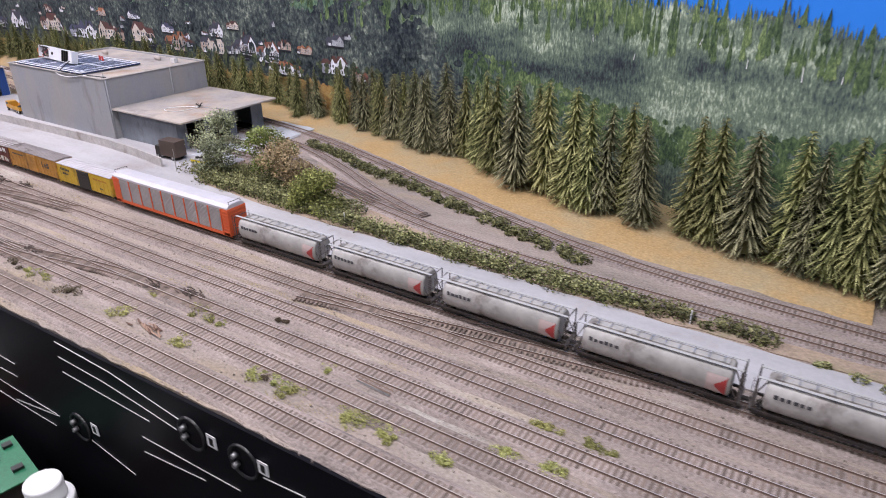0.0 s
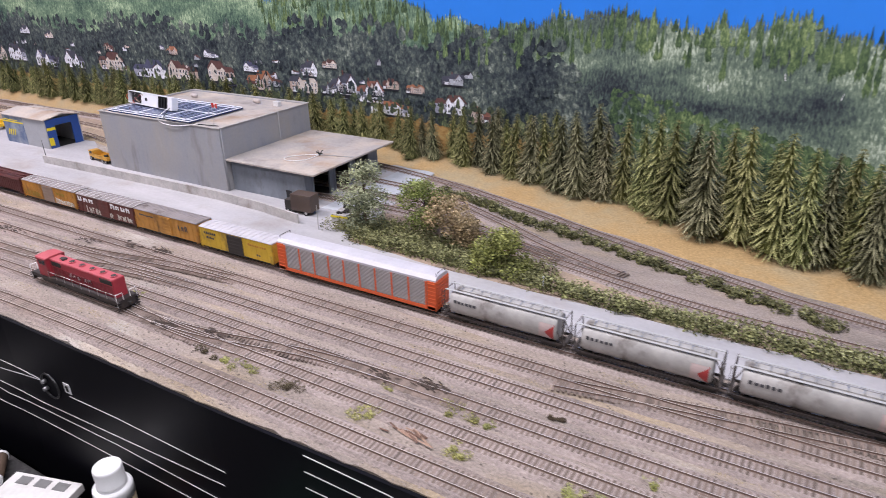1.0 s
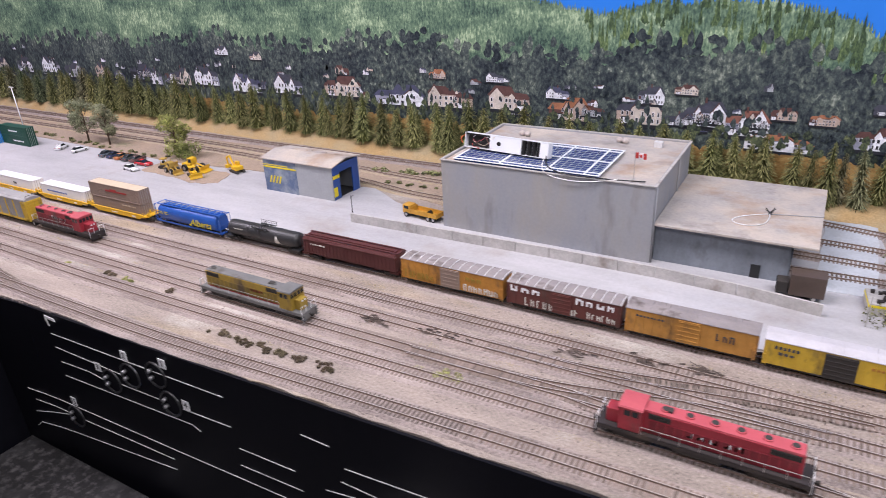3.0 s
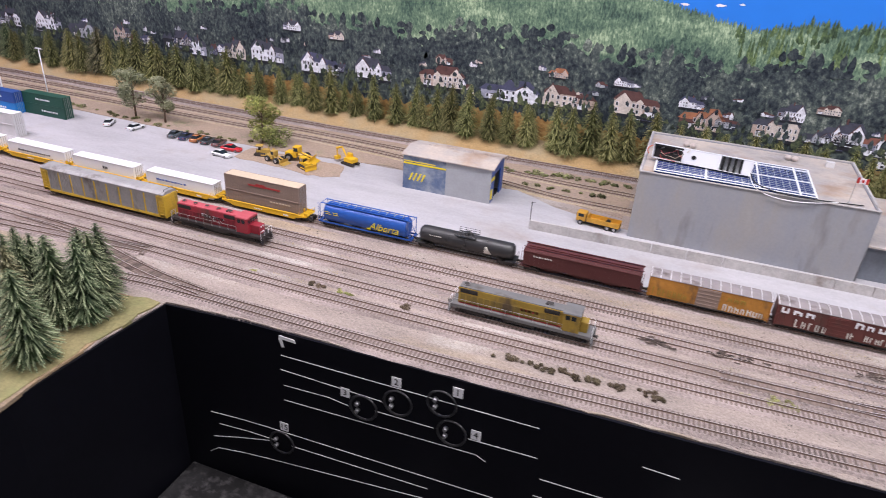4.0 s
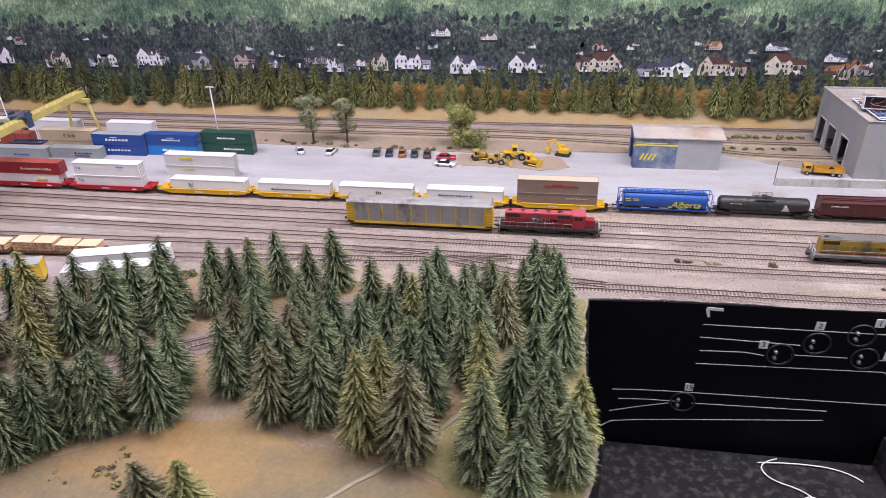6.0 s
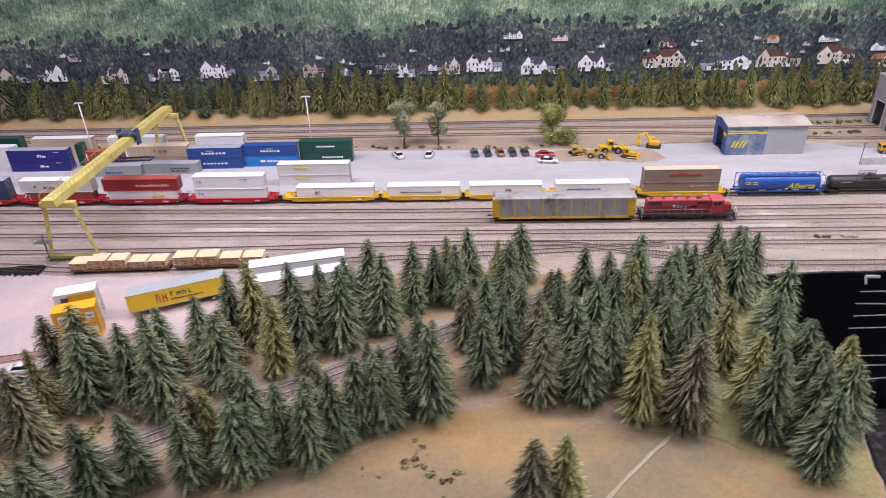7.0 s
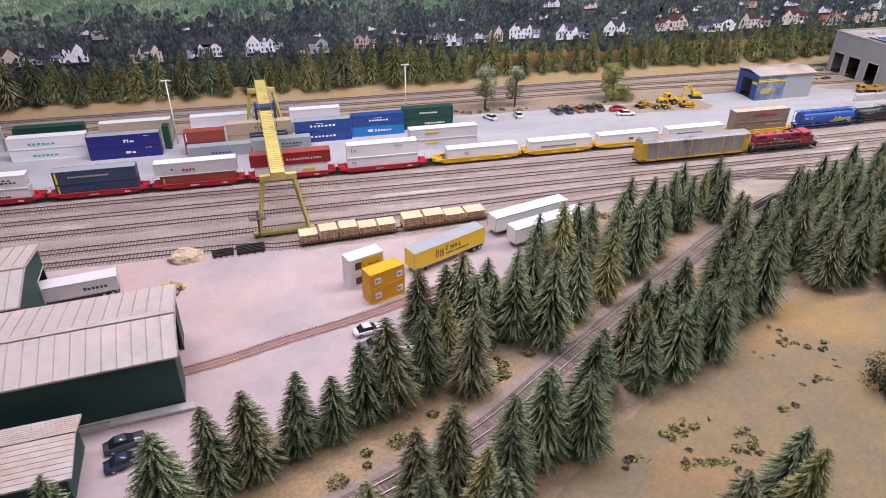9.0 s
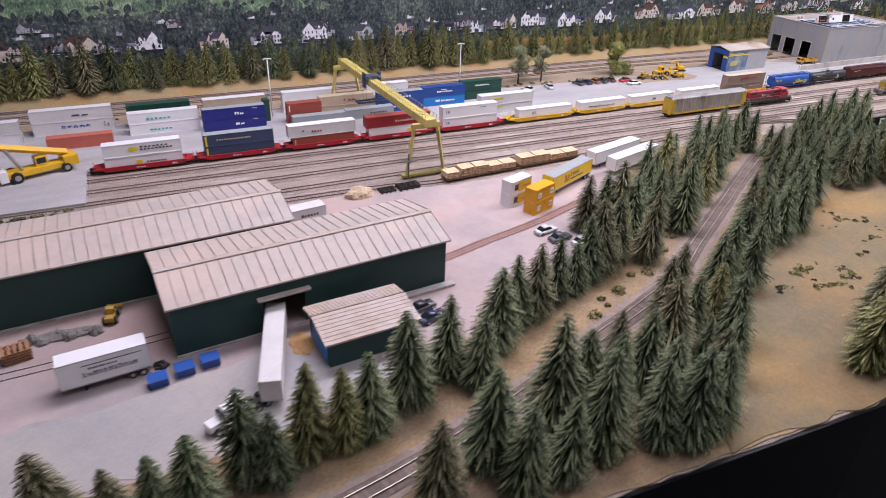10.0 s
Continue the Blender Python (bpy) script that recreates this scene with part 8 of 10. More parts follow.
for k in range(4):
    prism(bm, [(0.066 + k * 0.010, 0.022), (0.070 + k * 0.010, 0.022), (0.078 + k * 0.010, 0.040), (0.074 + k * 0.010, 0.040)], "y", 0.2885, 0.2895)
part("yellow_mark", bm, COL["letter_yellow"], shed)
for k in range(4):
    part("ridge_vent", boxes((0.085 + k * 0.045, 0.105 + k * 0.045, 0.356, 0.362, 0.0878, 0.0905)), M_TARROOF, shed)
# floor blackened to paint the shade inside the shed
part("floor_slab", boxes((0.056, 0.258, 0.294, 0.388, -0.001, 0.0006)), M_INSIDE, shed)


def warehouse(at, turn, x0, x1, yb, yr, yf, zb, zr, zf, label, door=None, end_door=None):
    """A green-walled hall with a faded tin gable roof; y runs from the rear eave through the ridge to the front eave."""
    root = thing("warehouse", at, turn, label, "warehouse", "green warehouses")
    t = 0.003
    o = 0.006
    bm = bmesh.new()
    for a, b in [(x0 + o, x1 - o)] if not door else [(x0 + o, door[0]), (door[1], x1 - o)]:
        box(bm, a, b, yf + o, yf + o + t, 0, zf)
    if door:
        box(bm, door[0], door[1], yf + o, yf + o + t, door[2], zf)
    part("front_wall", bm, M_GREEN_WALL, root)
    part("rear_wall", boxes((x0 + o, x1 - o, yb - o - t, yb - o, 0, zb)), M_GREEN_WALL, root)
    bm = bmesh.new()
    prism(bm, [(yf + o + t, 0), (yb - o - t, 0), (yb - o - t, zb), (yr, zr - 0.003), (yf + o + t, zf)], "x", x0 + o, x0 + o + t)
    part("end_wall", bm, M_GREEN_WALL, root)
    d0, d1, dh = end_door
    xe = x1 - o - t
    bm = bmesh.new()
    prism(bm, [(yf + o + t, dh), (yb - o - t, dh), (yb - o - t, zb), (yr, zr - 0.003), (yf + o + t, zf)], "x", xe, xe + t)
    box(bm, xe, xe + t, yf + o + t, d0, 0, dh)
    box(bm, xe, xe + t, d1, yb - o - t, 0, dh)
    part("end_wall", bm, M_GREEN_WALL, root)
    bm = bmesh.new()
    for a, b in ((d0 - 0.0015, d0), (d1, d1 + 0.0015)):
        box(bm, xe + t, xe + t + 0.001, a, b, 0, dh)
    box(bm, xe + t, xe + t + 0.001, d0 - 0.0015, d1 + 0.0015, dh, dh + 0.002)
    part("door_frame", bm, M_CONC_WALL, root)
    for name, ya, za, yc, zc in (("front_roof", yf, zf, yr, zr), ("rear_roof", yr, zr, yb, zb)):
        bm = bmesh.new()
        prism(bm, [(ya, za), (yc, zc), (yc, zc + 0.003), (ya, za + 0.003)], "x", x0, x1)
        roof = part(name, bm, M_TINROOF, root)
        n = int((x1 - x0) / 0.0185)
        for i in range(n + 1):
            x = x0 + 0.001 + (x1 - x0 - 0.002) * i / n
            bm = bmesh.new()
            prism(bm, [(ya, za + 0.003), (yc, zc + 0.003), (yc, zc + 0.0041), (ya, za + 0.0041)], "x", x - 0.0005, x + 0.0005)
            part("seam", bm, M_SEAM, roof)
    bm = bmesh.new()
    prism(bm, [(yr - 0.005, zr + 0.0034), (yr, zr + 0.0060), (yr + 0.005, zr + 0.0034), (yr, zr + 0.0042)], "x", x0, x1)
    part("ridge_cap", bm, M_SHEDROOF, root)
    bm = bmesh.new()
    box(bm, x0 + o - 0.001, x1 - o + 0.001, yf + o - 0.0025, yf + o - 0.0002, 0, 0.004)
    part("plinth", bm, M_CONC_WALL, root)
    return root


wb = warehouse((-1.645, -0.65, 0.0022), 5.2, -0.470, 0.004, 0.105, -0.003, -0.079, 0.090, 0.112, 0.0875, "dark green warehouse with a faded peach tin roof", door=(-0.330, -0.262, 0.062), end_door=(-0.022, 0.055, 0.076))
part("loading_kerb", boxes((-0.10, 0.010, -0.090, -0.0765, 0, 0.0055), bevel=0.001), M_CONC_WALL, wb)
part("door_awning", boxes((-0.338, -0.254, -0.084, -0.073, 0.066, 0.069)), M_TARROOF, wb)
# added black sheet behind the doors, painting the hall's shade
part("shade_backing", boxes((-0.46, -0.01, 0.078, 0.080, 0.001, 0.09)), M_INSIDE, wb)
warehouse((-1.880, -0.482, 0.0022), 4.5, -1.5, 0.006, 0.108, 0.0, -0.082, 0.098, 0.117, 0.094, "long dark green warehouse with a faded tin roof", end_door=(0.047, 0.0985, 0.060))
office = thing("lean_to_shed", (-1.83, -0.825, 0.0022), 4.0, "small dark green shed with a peach tin roof beside the warehouse", "shed")
bm = bmesh.new()
box(bm, -0.070, 0.070, -0.045, -0.042, 0, 0.047)
for x in (-0.070, 0.067):
    prism(bm, [(-0.042, 0), (0.045, 0), (0.045, 0.050), (0.008, 0.057), (-0.042, 0.047)], "x", x, x + 0.003)
box(bm, -0.067, 0.067, 0.042, 0.045, 0, 0.050)
part("wall", bm, M_GREEN_WALL, office)
for ya, za, yc, zc in ((-0.052, 0.0445, 0.010, 0.058), (0.010, 0.058, 0.050, 0.050)):
    bm = bmesh.new()
    prism(bm, [(ya, za), (yc, zc), (yc, zc + 0.003), (ya, za + 0.003)], "x", -0.078, 0.078)
    n = 8
    for i in range(n + 1):
        y = ya + (yc - ya) * i / n
        z = za + (zc - za) * i / n
        seam = boxes((-0.078, 0.078, y - 0.0006, y + 0.0006, z + 0.0029, z + 0.0036))
        part("roof_seam", seam, M_SHEDROOF, office)
    part("roof", bm, M_SHEDROOF, office)
part("blue_tarp", boxes((-0.072, -0.0705, -0.04, 0.03, 0.004, 0.034)), COL["light_blue"], office)

# ---- the container yard behind the train ----
PZ = 0.0022


def stack(x0, x1, y0, items):
    z = PZ
    for (hgt, mt, label, words, roof, ribs) in items:
        container(x0, x1, y0, z, hgt, mt, label, words, roof=roof, ribs=ribs)
        z += hgt + 0.0002


W = M_WHITE
for (x0, x1) in ((-1.422, -1.271),):
    stack(x0, x1, 0.250, [(0.030, COL["cma_blue"], "blue container at the bottom of a stack", [(-0.035, 0.035, 0.013, 0.018, W, 7)], None, True), (0.030, COL["cma_blue"], "blue container with white lettering on a stack", [(-0.035, 0.035, 0.012, 0.018, W, 7), (-0.02, 0.0, 0.021, 0.0225, W, 1)], COL["cont_grey"], True)])
stack(-1.268, -1.120, 0.262, [(0.030, COL["light_blue"], "bright blue container with white lettering", [(-0.03, -0.015, 0.012, 0.019, W, 1), (-0.01, 0.04, 0.012, 0.018, W, 6)], None, True), (0.030, COL["cma_blue"], "blue container with white lettering on a stack", [(-0.025, 0.03, 0.012, 0.017, W, 7), (-0.012, 0.01, 0.020, 0.0215, W, 1)], COL["cma_blue"], True)])
stack(-1.118, -0.970, 0.288, [(0.030, COL["green"], "dark green container at the bottom of a stack", [(-0.01, 0.05, 0.012, 0.017, W, 9)], None, True), (0.030, COL["green"], "dark green container with white lettering", [(-0.025, 0.028, 0.013, 0.018, W, 9)], COL["green"], True)])
stack(-1.134, -0.948, 0.120, [(0.030, COL["pale"], "pale grey domestic container with a yellow mark", [(-0.05, -0.015, 0.020, 0.0235, COL["letter_yellow"], 1)], None, False), (0.030, COL["pale"], "pale grey domestic container with a yellow mark", [(-0.05, -0.015, 0.018, 0.022, COL["letter_yellow"], 1)], M_BRIGHT, False)])
stack(-1.938, -1.765, 0.250, [(0.031, COL["deep_blue"], "deep blue container with white emblem", [(0.0, 0.03, 0.012, 0.018, W, 2), (0.05, 0.065, 0.024, 0.026, W, 3)], None, True), (0.031, COL["deep_blue"], "deep blue container with white emblem on a stack", [(0.0, 0.03, 0.010, 0.018, W, 2), (0.05, 0.065, 0.024, 0.026, W, 3)], COL["cont_grey"], True)])
stack(-1.762, -1.745, 0.290, [(0.031, COL["green"], "dark green container end", [], None, False), (0.031, COL["green"], "dark green container end on a stack", [], None, False)])
stack(-2.128, -1.945, 0.285, [(0.030, W, "white container with faint teal lettering", [(-0.04, 0.02, 0.010, 0.015, COL["teal"], 6)], None, False), (0.030, W, "white container with faint teal lettering on a stack", [(-0.045, 0.02, 0.010, 0.016, COL["teal"], 6)], M_BRIGHT, False)])
stack(-2.365, -2.165, 0.360, [(0.034, COL["pale"], "grey container with dark wordmark", [(-0.03, 0.045, 0.016, 0.024, COL["blue"], 5), (0.075, 0.09, 0.012, 0.026, DKL, 2)], None, False), (0.034, COL["pale"], "pale grey container with a dark emblem on a stack", [(0.0, 0.05, 0.014, 0.018, DKL, 2)], M_BRIGHT, False)])
stack(-2.325, -2.170, 0.235, [(0.031, COL["coral"], "faded coral red container", [], COL["coral"], True)])
stack(-2.600, -2.385, 0.300, [(0.032, W, "white container at the yard's end", [], None, False), (0.032, COL["pale"], "grey container at the yard's end", [], M_BRIGHT, False)])
stack(-1.925, -1.745, 0.345, [(0.030, COL["tan"], "tan container behind the blue stack", [], None, True), (0.032, COL["tan"], "tan container with a white roof on a stack", [], M_BRIGHT, True)])
stack(-1.705, -1.604, 0.236, [(0.030, COL["rust_red"], "dull red container at the bottom of a stack", [], None, True), (0.030, COL["rust_red"], "dull red container with a white bar", [(-0.046, -0.043, 0.006, 0.026, W, 1)], COL["rust_red"], True)])
stack(-1.695, -1.530, 0.345, [(0.031, W, "white container behind the red stack", [], None, False), (0.031, W, "white container behind the red stack, on a second", [], M_BRIGHT, False)])
stack(-1.698, -1.540, 0.203, [(0.030, COL["cont_grey"], "blue-grey container with dark lettering", [(-0.02, 0.03, 0.009, 0.014, COL["blue"], 6)], COL["cont_grey"], True)])
stack(-1.536, -1.385, 0.215, [(0.030, COL["cont_grey"], "grey container with dark block lettering", [(0.0, 0.055, 0.014, 0.019, DKL, 6), (0.0, 0.045, 0.007, 0.011, DKL, 7)], COL["cont_grey"], True)])
stack(-1.600, -1.430, 0.272, [(0.030, COL["tan"], "tan container at the bottom of a stack", [], None, True), (0.030, COL["tan"], "tan container with brown marks on a stack", [(-0.01, 0.03, 0.012, 0.020, COL["rust_red"], 3)], COL["tan"], True)])
stack(-1.430, -1.290, 0.335, [(0.031, COL["cont_grey"], "grey container behind the blue stack", [], None, True), (0.034, W, "white container behind the blue stack", [], M_BRIGHT, False)])
stack(-2.128, -1.96, 0.345, [(0.031, COL["green"], "green container behind the white stack", [], None, True), (0.034, COL["green"], "green container behind the white stack, on a second", [], COL["green"], True)])


def lamp_post(x, y, h):
    root = thing("lamp_post", (x, y, 0.0), 0, "white yard lamp post with a short crossarm", "lamp post", "yard lamps")
    bm = bmesh.new()
    tube(bm, (0, 0, 0), (0, 0, h), 0.0019, 8, 0.0013)
    part("post", bm, M_BRIGHT, root)
    bm = bmesh.new()
    box(bm, -0.011, 0.011, -0.0012, 0.0012, h - 0.001, h + 0.0012)
    part("crossarm", bm, M_BRIGHT, root)
    for s in (-1, 1):
        bm = bmesh.new()
        box(bm, *sorted((s * 0.007, s * 0.013)), -0.0028, 0.0028, h - 0.0028, h - 0.0008, 0.0005)
        part("lamp_head", bm, M_STEEL, root)


lamp_post(-1.096, 0.352, 0.172)
lamp_post(-1.733, 0.324, 0.175)

# the yellow gantry crane across the yard
crane = thing("gantry_crane", (-1.487, 0, 0.0022), 2.0, "pale yellow gantry crane spanning the container yard", "crane")
for y in (-0.250, 0.335):
    bm = bmesh.new()
    box(bm, -0.062, 0.062, y - 0.006, y + 0.006, 0.003, 0.010, 0.001)
    part("foot_beam", bm, M_CRANE_D, crane)
    for x in (-0.055, -0.035, 0.035, 0.055):
        bm = bmesh.new()
        tube(bm, (x, y - 0.003, 0.0035), (x, y + 0.003, 0.0035), 0.0045, 10)
        part("foot_wheel", bm, M_DARK, crane)
    for sx in (-1, 1):
        bm = bmesh.new()
        tube(bm, (sx * 0.050, y, 0.009), (sx * 0.030, y, 0.125), 0.0042, 4, 0.0054)
        part("leg", bm, M_CRANE, crane)
    bm = bmesh.new()
    box(bm, -0.036, 0.036, y - 0.006, y + 0.006, 0.122, 0.134, 0.0008)
    part("cross_beam", bm, M_CRANE, crane)
bm = bmesh.new()
prism(bm, [(-0.0145, 0.134), (0.0145, 0.134), (0.0130, 0.150), (-0.0130, 0.150)], "y", -0.280, 0.358)
part("girder", bm, M_CRANE, crane)
bm = bmesh.new()
for s in (-1, 1):
    tube(bm, (s * 0.0138, -0.28, 0.161), (s * 0.0138, 0.356, 0.161), 0.0005, 5)
    for y in np.arange(-0.278, 0.356, 0.017):
        tube(bm, (s * 0.0138, y, 0.151), (s * 0.0138, y, 0.161), 0.0005, 5)
part("hand_rail", bm, M_CRANE_D, crane)
bm = bmesh.new()
for y in np.arange(-0.26, 0.35, 0.011):
    box(bm, -0.0120, 0.0120, y, y + 0.0022, 0.150, 0.1506)
part("walkway_slats", bm, M_CRANE, crane)
trolley = part("trolley", boxes((-0.024, 0.024, 0.092, 0.118, 0.1535, 0.160), (-0.025, -0.019, 0.096, 0.114, 0.128, 0.168), (0.019, 0.025, 0.096, 0.114, 0.128, 0.168), bevel=0.001), COL["navy"], crane, "dark blue trolley on the girder")
bm = bmesh.new()
for x in (-0.022, 0.022):
    for y in (0.092, 0.118):
        tube(bm, (x, y, 0.090), (x, y, 0.120), 0.0004, 5)
part("hoist_cable", bm, M_DARK, trolley)
part("spreader", boxes((-0.045, 0.045, 0.092, 0.097, 0.086, 0.090), (-0.045, 0.045, 0.113, 0.118, 0.086, 0.090), (-0.045, -0.040, 0.092, 0.118, 0.086, 0.090), (0.040, 0.045, 0.092, 0.118, 0.086, 0.090)), COL["navy"], trolley)
bm = bmesh.new()
bar(bm, (-0.050, -0.262, 0.004), (-0.049, -0.262, 0.066), 0.0030)
box(bm, -0.066, -0.034, -0.272, -0.256, 0.048, 0.0492)
for x in (-0.066, -0.034):
    tube(bm, (x, -0.272, 0.049), (x, -0.272, 0.060), 0.0005, 5)
tube(bm, (-0.066, -0.272, 0.060), (-0.034, -0.272, 0.060), 0.0005, 5)
part("service_mast", bm, COL["loco_grey"], crane, "dark service mast with a small platform")


# ---- vehicles ----
def wheel(parent, x, y, r, w, material=None):
    s = -1 if y < 0 else 1
    bm = bmesh.new()
    tube(bm, (x, y - w / 2, r), (x, y + w / 2, r), r, 14)
    t = part("wheel", bm, M_BLACK, parent)
    bm = bmesh.new()
    tube(bm, (x, y + s * w * 0.45, r), (x, y + s * w * 0.55, r), r * 0.55, 10)
    part("hub", bm, M_STEEL, t)


def motorcar(x, y, turn, material, label, L=0.050, z=PZ):
    root = thing("parked_car", (x, y, z), turn, label, "car", "parked cars")
    h, w = L / 2, 0.0098
    bm = bmesh.new()
    sec = []
    for t, zt in ((-1, 0.0085), (-0.96, 0.0098), (-0.62, 0.0104), (0.40, 0.0102), (0.92, 0.0086), (1, 0.0070)):
        k = 1 if abs(t) < 0.95 else 0.9
        sec.append((t * h, [(-w * k, 0.0028), (-w * k * 1.0, 0.0065), (-w * k * 0.95, zt), (w * k * 0.95, zt), (w * k, 0.0065), (w * k, 0.0028)]))
    hull(bm, sec)
    body = part("body", bm, material, root)
    bm = bmesh.new()
    hull(bm, [(-h * 0.74, [(-w * 0.9, 0.0098), (w * 0.9, 0.0098), (w * 0.88, 0.0101), (-w * 0.88, 0.0101)]), (-h * 0.42, [(-w * 0.9, 0.0098), (w * 0.9, 0.0098), (w * 0.72, 0.0160), (-w * 0.72, 0.0160)]), (h * 0.10, [(-w * 0.9, 0.0098), (w * 0.9, 0.0098), (w * 0.72, 0.0162), (-w * 0.72, 0.0162)]), (h * 0.46, [(-w * 0.9, 0.0096), (w * 0.9, 0.0096), (w * 0.88, 0.0100), (-w * 0.88, 0.0100)])], smooth=False)
    part("glasshouse", bm, M_GLASS, root)
    bm = bmesh.new()
    hull(bm, [(-h * 0.43, [(-w * 0.74, 0.0158), (w * 0.74, 0.0158), (w * 0.68, 0.0167), (-w * 0.68, 0.0167)]), (h * 0.11, [(-w * 0.74, 0.0160), (w * 0.74, 0.0160), (w * 0.68, 0.0169), (-w * 0.68, 0.0169)])])
    part("roof", bm, material, root)
    for sx in (-0.62, 0.62):
        for sy in (-1, 1):
            wheel(root, sx * h, sy * w * 0.93, 0.0037, 0.0026)
    for sy in (-1, 1):
        part("headlight", boxes((h * 0.985, h * 1.0, *sorted((sy * w * 0.5, sy * w * 0.82)), 0.0055, 0.0072)), M_WHITE, root)
        part("tail_light", boxes((-h * 1.005, -h * 0.99, *sorted((sy * w * 0.5, sy * w * 0.85)), 0.0062, 0.0078)), COL["letter_red"], root)
    return root


CARP = {k: mat("car_" + k, c, 0.25, grain=100, var=0.02, stain_var=0.03, bump=0, coat=0.5) for k, c in dict(white=(0.75, 0.76, 0.78), dark=(0.06, 0.065, 0.075), navy=(0.035, 0.045, 0.10), orange=(0.42, 0.16, 0.06), maroon=(0.13, 0.07, 0.07), red=(0.50, 0.02, 0.03), slate=(0.10, 0.12, 0.14)).items()}
motorcar(-0.845, 0.318, 118, CARP["white"], "white sedan parked on the concrete yard")
motorcar(-0.756, 0.320, 84, CARP["white"], "white coupe parked on the concrete yard")
for x, c, lab in ((-0.628, "slate", "dark grey sedan parked in a row"), (-0.592, "navy", "navy sedan parked in a row"), (-0.556, "orange", "burnt orange sedan parked in a row"), (-0.522, "dark", "black sedan parked in a row"), (-0.487, "maroon", "dull maroon sedan parked in a row")):
    motorcar(x, 0.325, 98, CARP[c], lab)
motorcar(-0.432, 0.303, 5, CARP["red"], "bright red car parked beside a white one", 0.054)
motorcar(-0.428, 0.258, -6, CARP["white"], "white sedan parked beside a red car", 0.056)
motorcar(-1.362, -0.622, 10, CARP["white"], "white sedan parked beside the forest", 0.052)
motorcar(-1.352, -0.660, 8, CARP["slate"], "dark grey car parked beside the forest", 0.052)
motorcar(-1.318, -0.690, 12, CARP["white"], "white car half hidden by conifers", 0.050)
motorcar(-1.712, -0.785, 16, CARP["dark"], "black sedan parked beside the green shed", 0.052)
motorcar(-1.706, -0.818, 16, CARP["navy"], "dark blue sedan parked beside the green shed", 0.052)


def semi_tractor(x, y, turn, material, label, z=PZ):
    root = thing("truck_tractor", (x, y, z), turn, label, "truck", "trucks")
    bm = bmesh.new()
    hull(bm, [(0.008, [(-0.011, 0.008), (0.011, 0.008), (0.010, 0.028), (-0.010, 0.028)]), (0.024, [(-0.011, 0.008), (0.011, 0.008), (0.0098, 0.0285), (-0.0098, 0.0285)]), (0.030, [(-0.010, 0.008), (0.010, 0.008), (0.0085, 0.0190), (-0.0085, 0.0190)])], smooth=False)
    cab = part("cab", bm, material, root)
    part("bonnet", boxes((0.029, 0.050, -0.0082, 0.0082, 0.007, 0.0180), bevel=0.0015), material, root)
    part("window", boxes((0.0265, 0.0305, -0.0088, 0.0088, 0.0200, 0.0262), (0.014, 0.022, -0.0113, -0.0108, 0.020, 0.0262), (0.014, 0.022, 0.0108, 0.0113, 0.020, 0.0262)), M_GLASS, root)
    part("sleeper", boxes((-0.006, 0.008, -0.0118, 0.0118, 0.008, 0.034), bevel=0.001), material, root)
    part("chassis", boxes((-0.045, 0.046, -0.005, 0.005, 0.006, 0.0095)), M_DARK, root)
    for sy in (-1, 1):
        wheel(root, 0.040, sy * 0.0105, 0.0057, 0.004)
        wheel(root, -0.022, sy * 0.0100, 0.0057, 0.007)
        wheel(root, -0.036, sy * 0.0100, 0.0057, 0.007)
    return root


trailer_box(-0.095, 0.095, 0, 0, 0.0475, COL["pale"], "long grey road trailer backed into the warehouse door", roof=COL["pale"], turn=75.6, at=(-1.969, -0.835, PZ))
semi_tractor(-2.035, -0.925, 205, W, "white truck tractor standing before the warehouse")
trailer_box(-0.052, 0.064, 0, 0, 0.054, W, "white road trailer with dark slanted lettering", [(-0.028, 0.044, 0.026, 0.034, DKL, 11), (-0.020, 0.018, 0.037, 0.040, DKL, 8), (-0.028, 0.050, 0.044, 0.045, DKL, 1)], roof=M_BRIGHT, turn=6, at=(-2.196, -0.778, PZ))
trailer_box(-0.086, 0.086, 0, 0, 0.048, COL["trailer_yellow"], "bright yellow road trailer with black lettering and a grey roof", [(-0.012, 0.030, 0.030, 0.040, DKL, 4), (-0.012, 0.045, 0.022, 0.026, DKL, 12), (-0.037, -0.016, 0.021, 0.040, COL["rust_red"], 2)], roof=COL["cont_grey"], turn=24, at=(-1.180, -0.426, PZ), depth=0.032)
trailer_box(-0.092, 0.092, 0, 0, 0.045, W, "white road trailer parked by the lumber cars", roof=M_BRIGHT, turn=15, at=(-0.975, -0.334, PZ), depth=0.032)
trailer_box(-0.090, 0.090, 0, 0, 0.045, W, "white road trailer parked beside another", roof=M_BRIGHT, turn=16, at=(-0.955, -0.388, PZ), depth=0.032)
trailer_box(-0.075, 0.075, 0, 0, 0.040, COL["pale"], "pale grey road trailer backed into the warehouse end", [(0.02, 0.06, 0.022, 0.028, DKL, 6)], roof=COL["pale"], turn=8, at=(-1.848, -0.404, PZ), depth=0.032)


M_RENTAL = mat("rental_orange_yellow", (0.74, 0.37, 0.015), 0.5, grain=200, var=0.05, stain=30, stain_var=0.1, bump=0.03)


def gen_box(x, y, z, turn, material, label, words):
    root = container(-0.0345, 0.0345, 0, 0, 0.030, material, label, words, depth=0.030, group="equipment containers")
    root.matrix_world = Matrix.Translation((x, y, z)) @ Matrix.Rotation(radians(turn), 4, "Z")


